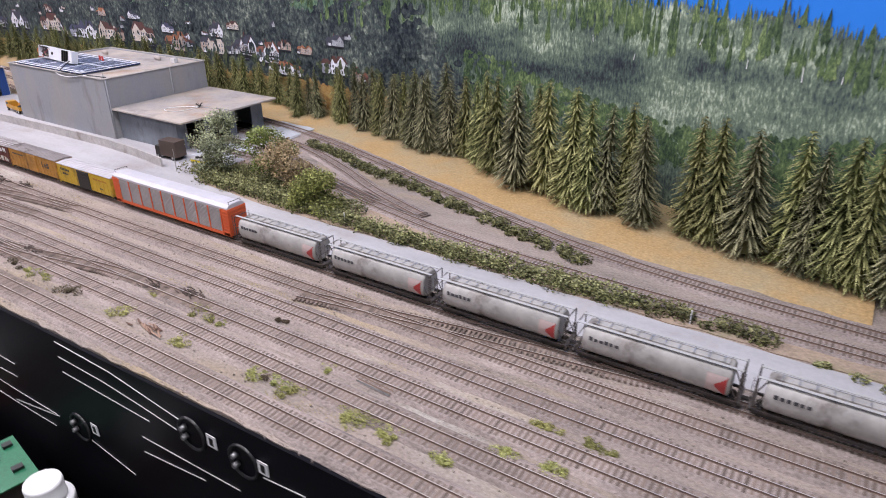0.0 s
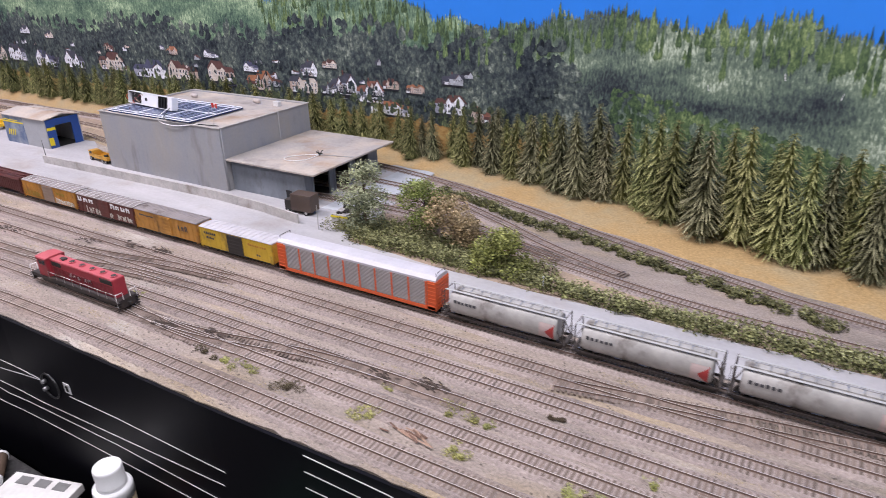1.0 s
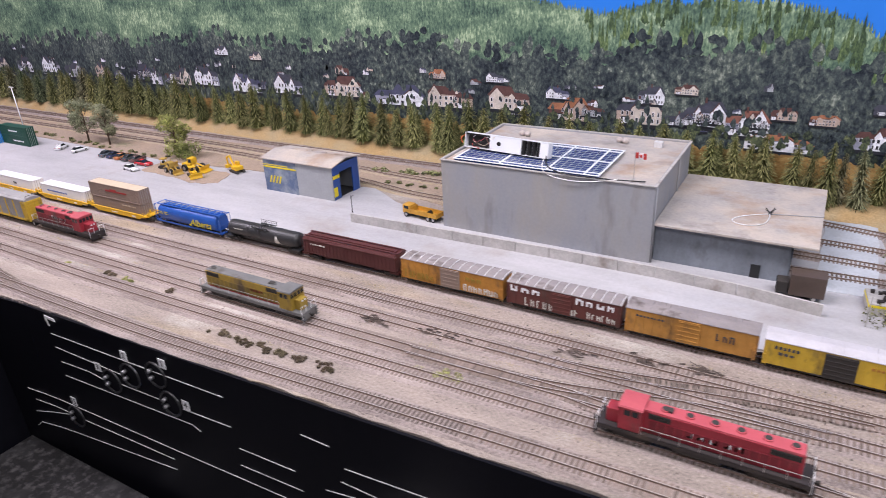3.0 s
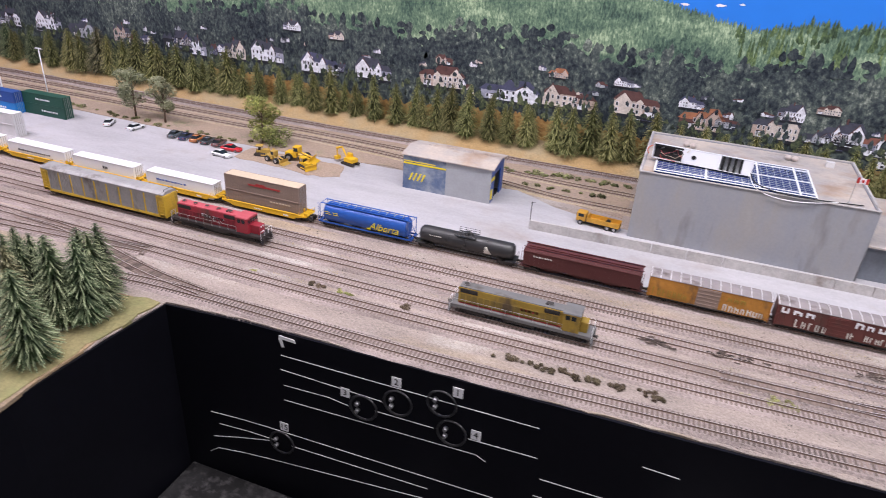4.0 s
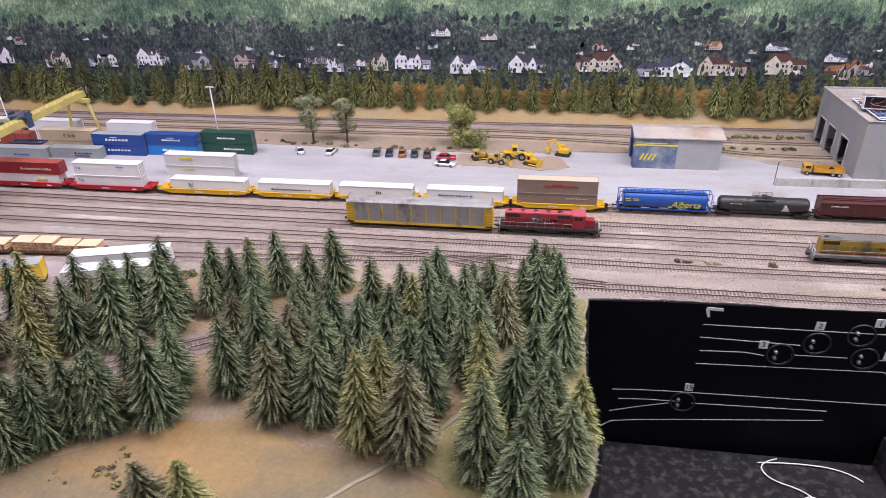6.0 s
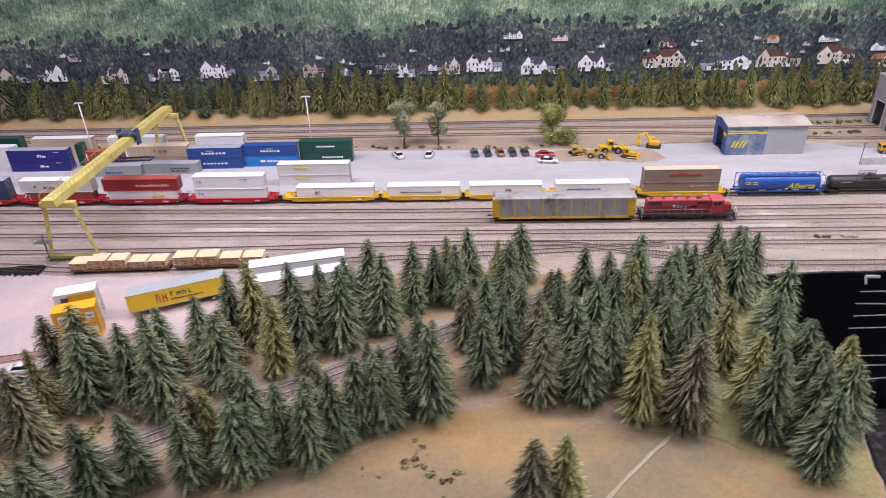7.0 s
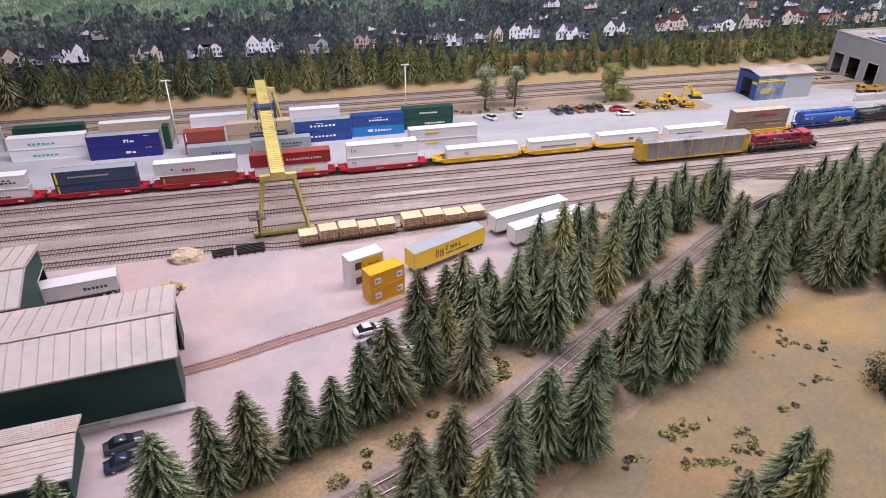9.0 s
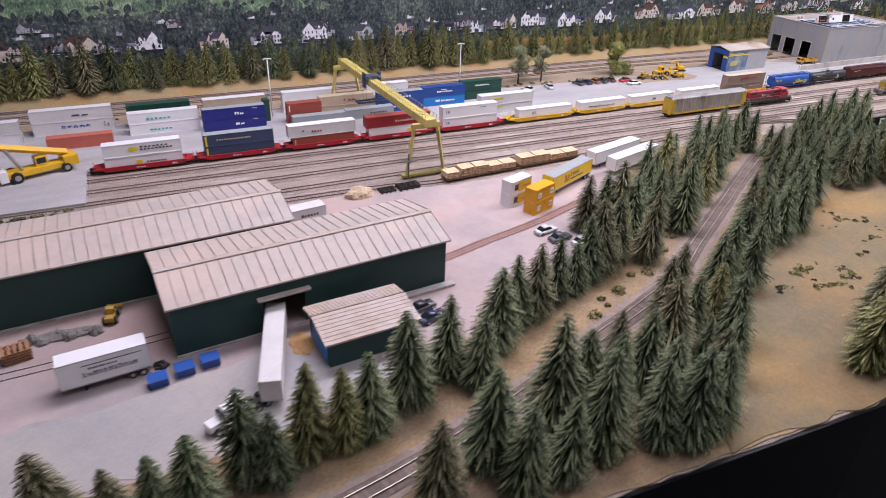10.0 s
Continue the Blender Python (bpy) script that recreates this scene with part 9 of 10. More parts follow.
for k in range(2):
    gen_box(-1.3185, -0.5205, PZ + k * 0.0302, 21, M_RENTAL, "yellow rental equipment container in a stack of two", [(-0.026, -0.014, 0.009, 0.021, W, 1), (-0.024, -0.016, 0.012, 0.018, DKL, 3), (0.018, 0.030, 0.009, 0.021, W, 1), (0.020, 0.028, 0.012, 0.018, DKL, 3)])
    gen_box(-1.3460, -0.4660, PZ + k * 0.0302, 20, W, "white rental container with a yellow side, stacked in two", [(-0.012, 0.032, 0.004, 0.026, M_CAT, 1), (-0.024, -0.009, 0.008, 0.022, DKL, 1), (0.002, 0.026, 0.011, 0.015, DKL, 6)])


def tracked_digger(x, y, turn, label):
    root = thing("excavator", (x, y, PZ), turn, label, "excavator", "yellow machines")
    for s in (-1, 1):
        bm = bmesh.new()
        prism(bm, [(-0.018, 0.0015), (-0.021, 0.004), (-0.018, 0.0075), (0.018, 0.0075), (0.021, 0.004), (0.018, 0.0015)], "y", s * 0.010 - 0.003, s * 0.010 + 0.003)
        part("crawler", bm, M_DARK, root)
    part("house", boxes((-0.016, 0.012, -0.011, 0.011, 0.009, 0.019), bevel=0.001), M_CAT, root)
    cab = part("cab", boxes((0.0, 0.013, -0.011, -0.002, 0.011, 0.028), bevel=0.001), M_CAT, root)
    part("window", boxes((0.002, 0.011, -0.0114, -0.0108, 0.018, 0.026), (0.0128, 0.0134, -0.010, -0.003, 0.018, 0.026)), M_GLASS, cab)
    bm = bmesh.new()
    bar(bm, (0.006, 0.003, 0.016), (0.024, 0.003, 0.042), 0.0045)
    bar(bm, (0.024, 0.003, 0.042), (0.044, 0.003, 0.034), 0.0036)
    part("boom", bm, M_CAT, root)
    bm = bmesh.new()
    bar(bm, (0.043, 0.003, 0.036), (0.040, 0.003, 0.014), 0.0030)
    part("stick", bm, M_CAT, root)
    bm = bmesh.new()
    prism(bm, [(0.036, 0.016), (0.046, 0.015), (0.044, 0.006), (0.035, 0.008)], "y", -0.004, 0.010)
    part("bucket", bm, M_CAT, root)


def crawler_dozer(x, y, turn, label, blade=True, material=None):
    material = material or M_CAT
    root = thing("bulldozer", (x, y, PZ), turn, label, "bulldozer", "yellow machines")
    for s in (-1, 1):
        bm = bmesh.new()
        prism(bm, [(-0.015, 0.001), (-0.020, 0.005), (-0.016, 0.0095), (0.014, 0.0085), (0.017, 0.004), (0.014, 0.001)], "y", s * 0.0095 - 0.0028, s * 0.0095 + 0.0028)
        part("crawler", bm, M_DARK, root)
    part("bonnet", boxes((0.0, 0.019, -0.0062, 0.0062, 0.008, 0.018), bevel=0.001), material, root)
    part("cab", boxes((-0.014, 0.001, -0.0075, 0.0075, 0.010, 0.014), (-0.013, -0.012, -0.007, -0.006, 0.014, 0.026), (-0.013, -0.012, 0.006, 0.007, 0.014, 0.026), (-0.001, 0.0, -0.007, -0.006, 0.014, 0.026), (-0.001, 0.0, 0.006, 0.007, 0.014, 0.026), (-0.015, 0.002, -0.0085, 0.0085, 0.026, 0.0275)), material, root)
    part("seat", boxes((-0.010, -0.004, -0.004, 0.004, 0.014, 0.020), bevel=0.0008), M_BLACK, root)
    bm = bmesh.new()
    prism(bm, [(0.024, 0.001), (0.0265, 0.002), (0.0245, 0.008), (0.0270, 0.0155), (0.0235, 0.0155), (0.0220, 0.008)], "y", -0.016, 0.016)
    part("blade", bm, material, root)
    bm = bmesh.new()
    for s in (-1, 1):
        bar(bm, (-0.002, s * 0.0125, 0.005), (0.023, s * 0.0125, 0.005), 0.002)
    tube(bm, (0.016, 0, 0.019), (0.016, 0, 0.025), 0.0009, 6)
    part("push_arm", bm, material, root)


def wheel_loader(x, y, turn, label, material=None, size=1.0):
    material = material or M_CAT
    root = thing("wheel_loader", (x, y, PZ), turn, label, "loader", "yellow machines")
    s = size
    part("rear_body", boxes((-0.030 * s, -0.004 * s, -0.0095 * s, 0.0095 * s, 0.008 * s, 0.019 * s), bevel=0.0012), material, root)
    cab = part("cab", boxes((-0.012 * s, 0.002 * s, -0.0085 * s, 0.0085 * s, 0.019 * s, 0.032 * s), bevel=0.0008), material, root)
    part("window", boxes((-0.010 * s, 0.0 * s, -0.0088 * s, 0.0088 * s, 0.022 * s, 0.030 * s)), M_GLASS, cab)
    bm = bmesh.new()
    for q in (-1, 1):
        bar(bm, (0.0, q * 0.006 * s, 0.017 * s), (0.028 * s, q * 0.006 * s, 0.009 * s), 0.0035 * s)
    part("lift_arm", bm, material, root)
    bm = bmesh.new()
    prism(bm, [(0.028 * s, 0.002 * s), (0.042 * s, 0.002 * s), (0.030 * s, 0.006 * s), (0.033 * s, 0.016 * s), (0.028 * s, 0.012 * s)], "y", -0.015 * s, 0.015 * s)
    part("bucket", bm, material, root)
    for wx in (-0.020 * s, 0.012 * s):
        for q in (-1, 1):
            wheel(root, wx, q * 0.0115 * s, 0.0085 * s, 0.006 * s)


M_OLD = mat("muddy_machine_yellow", (0.45, 0.29, 0.06), 0.7, grain=300, var=0.12, stain=60, stain_var=0.2, bump=0.1)
crawler_dozer(-0.345, 0.312, 20, "dark muddy bulldozer in the machine park", material=M_OLD)
wheel_loader(-0.290, 0.288, -12, "muddy yellow loader in the machine park", M_OLD, 0.9)
wheel_loader(-0.245, 0.325, 5, "bright yellow wheel loader in the machine park", None, 1.15)
crawler_dozer(-0.205, 0.285, -25, "bright yellow bulldozer with a raised blade")
tracked_digger(-0.122, 0.360, 165, "bright yellow excavator with its boom raised")
patch("machine_park", [(-0.40, 0.268), (-0.16, 0.250), (-0.10, 0.275), (-0.13, 0.345), (-0.40, 0.345)], 0.0030, M_SOIL, "brown dirt below the parked machines", "ground", rough=0.006, step=0.02, seed=12)
wheel_loader(-1.690, -0.437, 60, "small muddy yellow loader beside the warehouse", M_OLD, 0.85)
wheel_loader(-2.188, -0.618, 80, "small muddy yellow loader beside the warehouse", M_OLD, 0.75)

M_DUMP = mat("orange_truck_paint", (0.52, 0.27, 0.035), 0.5, grain=200, var=0.08, stain=50, stain_var=0.2, bump=0.05)
dump = thing("dump_truck", (0.505, 0.287, PZ), 174, "orange-yellow dump truck parked by the engine shop", "truck", "trucks")
part("chassis", boxes((-0.045, 0.045, -0.005, 0.005, 0.006, 0.010)), M_DARK, dump)
dcab = part("cab", boxes((0.026, 0.046, -0.011, 0.011, 0.008, 0.026), bevel=0.0012), M_DUMP, dump)
part("window", boxes((0.0455, 0.0464, -0.0095, 0.0095, 0.018, 0.0245), (0.030, 0.042, -0.0114, -0.0109, 0.018, 0.0245), (0.030, 0.042, 0.0109, 0.0114, 0.018, 0.0245)), M_GLASS, dcab)
part("bed", boxes((-0.046, 0.023, -0.0125, 0.0125, 0.010, 0.0115), (-0.046, 0.023, -0.0130, -0.0115, 0.010, 0.020), (-0.046, 0.023, 0.0115, 0.0130, 0.010, 0.020), (0.0215, 0.023, -0.0115, 0.0115, 0.0115, 0.024), (-0.046, -0.0445, -0.0115, 0.0115, 0.0115, 0.020)), M_DUMP, dump)
bm = bmesh.new()
tube(bm, (-0.020, -0.004, 0.0155), (-0.020, 0.004, 0.0155), 0.0050, 12)
part("spare_wheel", bm, M_BLACK, dump)
for sy in (-1, 1):
    for x in (0.036, -0.022, -0.036):
        wheel(dump, x, sy * 0.0105, 0.0055, 0.0045)

van = thing("box_truck", (1.225, 0.246, PZ), 4, "dark brown box truck parked by the annex", "truck", "trucks")
part("box", boxes((-0.014, 0.036, -0.0145, 0.0145, 0.008, 0.043), bevel=0.0008), COL["maroon"] if False else mat("dark_brown_van_paint", (0.085, 0.06, 0.05), 0.5, var=0.08, stain=30, stain_var=0.15, bump=0.05), van)
part("cab", boxes((-0.032, -0.015, -0.0120, 0.0120, 0.006, 0.028), bevel=0.0012), M_DARK, van)
part("windscreen", boxes((-0.0328, -0.0318, -0.010, 0.010, 0.018, 0.026)), M_GLASS, van)
for sy in (-1, 1):
    wheel(van, -0.024, sy * 0.0115, 0.0055, 0.004)
    wheel(van, 0.022, sy * 0.0120, 0.0055, 0.004)
crate = thing("concrete_planter", (1.335, 0.255, PZ), 6, "pale concrete bin with a yellow strap and dark scrap", "bin")
part("bin", boxes((-0.018, 0.018, -0.026, 0.026, 0, 0.020), bevel=0.001), M_CONC_WALL, crate)
part("strap", boxes((-0.0185, 0.0185, -0.0265, 0.0265, 0.014, 0.018)), COL["letter_yellow"], crate)
bm = bmesh.new()
rng = random.Random(6)
for k in range(12):
    x, y = rng.uniform(-0.015, 0.012), rng.uniform(-0.022, 0.018)
    box(bm, x, x + 0.005, y, y + 0.006, 0.0195, 0.0195 + rng.uniform(0.002, 0.006))
part("scrap", bm, M_DARK, crate)
post = thing("signal_post", (1.318, 0.19, PZ), 0, "thin grey signal post beside the road", "post")
bm = bmesh.new()
tube(bm, (0, 0, 0), (0, 0, 0.05), 0.0009, 6)
part("shaft", bm, M_STEEL, post)
for x, y in ((1.79, 0.172), (2.377, 0.158)):
    post = thing("road_marker", (x, y, 0), 0, "thin white marker post beside the road", "post", "road markers")
    bm = bmesh.new()
    tube(bm, (0, 0, 0), (0, 0, 0.022), 0.0008, 6)
    part("shaft", bm, M_BRIGHT, post)

# the yellow reach stacker at the train's end
rs = thing("reach_stacker", (-2.325, 0.060, 0.0087), 22, "yellow reach stacker with a raised boom on the concrete pad", "reach stacker")
part("chassis", boxes((-0.075, 0.070, -0.016, 0.016, 0.010, 0.024), bevel=0.0015), M_CAT, rs)
part("counterweight", boxes((0.045, 0.078, -0.020, 0.020, 0.012, 0.036), bevel=0.002), M_CAT, rs)
rcab = part("cab", boxes((-0.012, 0.014, -0.010, 0.010, 0.024, 0.046), bevel=0.001), M_CAT, rs)
part("window", boxes((-0.0126, -0.0116, -0.008, 0.008, 0.030, 0.043), (-0.009, 0.011, -0.0105, -0.0098, 0.030, 0.043)), M_GLASS, rcab)
bm = bmesh.new()
bar(bm, (0.060, 0, 0.040), (-0.125, 0, 0.100), 0.012)
part("boom", bm, M_CAT, rs)
bm = bmesh.new()
bar(bm, (-0.040, 0.012, 0.020), (-0.065, 0.010, 0.078), 0.005)
bar(bm, (-0.040, -0.012, 0.020), (-0.065, -0.010, 0.078), 0.005)
part("lift_cylinder", bm, M_STEEL, rs)
part("spreader", boxes((-0.135, -0.120, -0.060, 0.060, 0.088, 0.098), bevel=0.001), M_CAT, rs)
part("front_plate", boxes((-0.092, -0.075, -0.020, 0.020, 0.006, 0.032), bevel=0.001), W, rs)
for x, r in ((-0.058, 0.0125), (0.048, 0.0105)):
    for sy in (-1, 1):
        wheel(rs, x, sy * 0.019, r, 0.010)

# lumber cars, scrap, pallets and bins
def lumber_car(x0, x1, y0, y1, stacks, label, seed):
    rng = random.Random(seed)
    ang = math.degrees(math.atan2(y1 - y0, x1 - x0))
    L = math.dist((x0, y0), (x1, y1))
    root = thing("lumber_flatcar", ((x0 + x1) / 2, (y0 + y1) / 2, GATE), ang, label, "flatcar", "lumber cars")
    part("deck", boxes((-L / 2, L / 2, -0.0165, 0.0165, 0.0040, 0.0066)), M_LUMBER_D, root)
    for s in (-1, 1):
        truck(root, s * (L / 2 - 0.02))
    w = L / stacks
    for k in range(stacks):
        a = -L / 2 + k * w + 0.0008
        tall = 3 if rng.random() < 0.55 else 4
        z = 0.0068
        st = None
        for lv in range(tall):
            bm = bmesh.new()
            box(bm, a, a + w - 0.0045, -0.0155, 0.0155, z + 0.0017, z + 0.0052, 0.0002)
            b = part("lumber_bundle", bm, M_LUMBER, root)
            for q in (0.12, 0.5, 0.85):
                xx = a + (w - 0.0045) * q
                part("spacer", boxes((xx, xx + 0.0015, -0.0150, 0.0150, z, z + 0.0017)), M_LUMBER_D, b)
            # thin dark strips on the near side paint the shade between boards
            for j in range(3):
                part("gap_shade_strip", boxes((a, a + w - 0.0045, -0.01575, -0.0152, z + 0.0024 + j * 0.0010, z + 0.0027 + j * 0.0010)), M_LUMBER_D, b)
            z += 0.0053
        bm = bmesh.new()
        for q in (0.25, 0.75):
            xx = a + (w - 0.0045) * q
            box(bm, xx, xx + 0.0011, -0.0162, -0.0156, 0.0066, z + 0.0003)
            box(bm, xx, xx + 0.0011, -0.0162, 0.0162, z, z + 0.0005)
        part("strap", bm, mat("pale_strap", (0.70, 0.56, 0.40), 0.7) if "pale_strap" not in bpy.data.materials else bpy.data.materials["pale_strap"], root)


lumber_car(-1.452, -1.252, -0.304, -0.293, 5, "flatcar loaded with bundles of pale lumber", 1)
lumber_car(-1.240, -1.055, -0.291, -0.280, 4, "flatcar loaded with taller bundles of pale lumber", 2)


def heap(name, x, y, rx, ry, h, material, label, category, seed, z=0.0):
    rng = random.Random(seed)
    bm = bmesh.new()
    bmesh.ops.create_icosphere(bm, subdivisions=4, radius=1.0)
    for v in bm.verts:
        k = 1 + 0.22 * noise.noise(v.co * 2.3 + Vector((seed, 0, 0))) + 0.10 * noise.noise(v.co * 7)
        v.co = Vector((v.co.x * rx * k, v.co.y * ry * k, max(-0.001, v.co.z * h * k)))
    ob = solid(name, bm, material, label, category)
    ob.location = (x, y, z)
    return ob


heap("rock_pile", -1.668, -0.312, 0.036, 0.020, 0.024, M_SAND, "tan rock pile beside the track", "rock pile", 2)
for x0, x1, nm in ((-1.620, -1.580, 0), (-1.574, -1.520, 1)):
    root = thing("scrap_rack", ((x0 + x1) / 2, -0.308, PZ), 4, "low dark rack of scrap rails beside the track", "rack", "scrap racks")
    L = x1 - x0
    bm = bmesh.new()
    for k in range(7):
        y = -0.012 + k * 0.004
        box(bm, -L / 2, L / 2, y, y + 0.0018, 0.002 + 0.001 * (k % 2), 0.0055 + 0.004 * nm + 0.001 * (k % 3))
    part("scrap_rails", bm, M_DARK, root)
    bm = bmesh.new()
    for k in range(4):
        x = -L / 2 + 0.004 + (L - 0.008) * k / 3
        box(bm, x - 0.0008, x + 0.0008, -0.013, 0.016, 0, 0.002)
        box(bm, x - 0.0008, x + 0.0008, -0.0145, -0.013, 0, 0.009 + 0.004 * nm)
    part("rack_frame", bm, M_DARK, root)
for x, y in ((-2.131, -0.816), (-2.094, -0.805), (-2.058, -0.798)):
    root = thing("dumpster", (x, y, PZ), 6, "blue steel dumpster outside the warehouse", "dumpster", "dumpsters")
    bm = bmesh.new()
    hull(bm, [(-0.013, [(-0.009, 0), (0.009, 0), (0.011, 0.013), (-0.011, 0.013)]), (0.013, [(-0.009, 0), (0.009, 0), (0.011, 0.013), (-0.011, 0.013)])], smooth=False)
    part("bin", bm, COL["cma_blue"], root)
    part("lid", boxes((-0.0135, 0.0135, -0.0115, 0.0115, 0.013, 0.0145), bevel=0.0004), COL["blue"], root)
M_LUMP = mat("dark_grey_rubble", (0.20, 0.20, 0.185), 0.9, grain=400, var=0.3, stain=60, stain_var=0.3, bump=0.6)
for k in range(9):
    heap("debris_lump", -2.312 + 0.0125 * k, -0.645 + 0.006 * math.sin(k * 2.1), 0.011, 0.010, 0.012 + 0.004 * math.sin(k * 1.7), M_LUMP, "grey lump of debris beside the green wall", "debris", 40 + k)
heap("debris_heap", -2.262, -0.640, 0.056, 0.016, 0.010, mat("grey_debris", (0.20, 0.18, 0.17), 0.9, grain=500, var=0.4, stain=60, stain_var=0.2, bump=0.8), "grey heap of debris beside the green wall", "debris", 5)
heap("soil_heap", -1.922, -0.800, 0.020, 0.034, 0.006, mat("orange_soil", (0.42, 0.25, 0.11), 0.95, grain=400, var=0.2, bump=0.5), "orange soil heap beside the trailer", "soil", 6)
heap("tyre_heap", -2.125, -0.775, 0.012, 0.010, 0.010, M_BLACK, "black heap of tyres behind the trailer", "tyres", 8)
M_PALLET = mat("orange_brown_pallet", (0.33, 0.17, 0.095), 0.85, grain=400, var=0.25, stain=60, stain_var=0.25, bump=0.2)
root = thing("pallet_stack", (-2.318, -0.676, PZ), 10, "stack of orange brown wooden pallets", "pallets")
for k in range(5):
    bm = bmesh.new()
    for j in range(5):
        box(bm, -0.018 + j * 0.008, -0.013 + j * 0.008, -0.014, 0.014, k * 0.004 + 0.0022, k * 0.004 + 0.0032)
    for j in (-0.013, 0.0, 0.011):
        box(bm, -0.018, 0.020, j, j + 0.002, k * 0.004, k * 0.004 + 0.0022)
    part("pallet", bm, M_PALLET, root)
shrubs("pad_weeds", "dark weeds and gravel at the edge of the pad", [(-2.43, -0.175), (-2.33, -0.170), (-2.27, -0.165)], 0.006, 0.008, 0.010, M_NEEDLE_W, 21, 0.1)

# ---- control marks on the fascia ----


def face_y(x):
    """Front face of the fascia's long side."""
    return float(np.interp(x, [p[0] for p in EDGE[8::-1]], [p[1] for p in EDGE[8::-1]])) - 0.0058


def tape(pts):
    root = thing("track_diagram_line", (0, 0, 0), 0, "thin white tape line on the black fascia", "tape line", "track diagram")
    bm = bmesh.new()
    for (ax, az), (bx2, bz) in zip(pts, pts[1:]):
        n = max(1, int(abs(bx2 - ax) / 0.05))
        for i in range(n):
            x0, x1 = ax + (bx2 - ax) * i / n, ax + (bx2 - ax) * (i + 1) / n
            z0, z1 = az + (bz - az) * i / n, az + (bz - az) * (i + 1) / n
            vs = [bm.verts.new((x, face_y(x) - o, z + dz)) for o in (0.0, 0.0007) for x, z, dz in ((x0, z0, -0.0007), (x1, z1, -0.0007), (x1, z1, 0.0007), (x0, z0, 0.0007))]
            for q in ((4, 5, 6, 7), (0, 1, 5, 4), (2, 3, 7, 6)):
                bm.faces.new([vs[j] for j in q])
    bmesh.ops.remove_doubles(bm, verts=bm.verts, dist=1e-5)
    part("line", bm, M_LINE, root)


for pts in ([(0.121, -0.044), (0.528, -0.046)], [(0.12, -0.072), (0.292, -0.078)], [(0.124, -0.102), (0.201, -0.100), (0.236, -0.105)], [(0.122, -0.132), (0.443, -0.127), (0.459, -0.135)], [(-0.022, -0.202), (0.663, -0.202), (0.84, -0.18)],
            [(-0.008, -0.225), (0.10, -0.226)], [(0.13, -0.228), (0.372, -0.226)], [(-0.022, -0.257), (0.088, -0.231)], [(-0.034, -0.296), (-0.017, -0.283), (0.371, -0.249)], [(0.54, -0.137), (0.647, -0.138)], [(0.534, -0.172), (0.655, -0.172)], [(0.281, -0.100), (0.376, -0.100)], [(0.429, -0.101), (0.532, -0.100)],
            [(0.74, -0.095), (0.955, -0.090), (1.165, -0.093)], [(0.70, -0.150), (0.86, -0.128), (1.067, -0.108), (1.172, -0.094)], [(0.73, -0.122), (0.95, -0.138), (1.15, -0.142), (1.56, -0.120)], [(0.84, -0.133), (1.05, -0.160), (1.33, -0.150), (1.645, -0.152)], [(0.827, -0.163), (1.02, -0.186), (1.307, -0.181), (1.632, -0.178)], [(0.670, -0.062), (0.718, -0.065)],
            [(1.239, -0.099), (1.353, -0.095), (1.566, -0.096)], [(1.529, -0.174), (1.651, -0.153)], [(1.702, -0.010), (1.813, -0.015), (1.937, -0.034)], [(1.701, -0.034), (1.791, -0.037), (1.862, -0.044), (1.925, -0.052)], [(1.700, -0.058), (1.874, -0.063)],
            [(1.723, -0.163), (1.81, -0.180)], [(1.85, -0.097), (2.019, -0.096)], [(1.846, -0.123), (1.96, -0.112)], [(2.061, -0.055), (2.12, -0.051)]):
    tape(pts)


M_CHIP = [mat("broken_board_pale", (0.36, 0.24, 0.18), 0.85, var=0.2, bump=0.2), mat("broken_board_dark", (0.17, 0.10, 0.075), 0.85, var=0.2, bump=0.2)]
M_CUP = mat("glossy_black_cup", (0.020, 0.020, 0.023), 0.28, spec=0.6, var=0.1, bump=0.02)
M_TOGGLE = mat("grey_metal_knob", (0.26, 0.26, 0.27), 0.35, 0.5, var=0.1, bump=0.02)


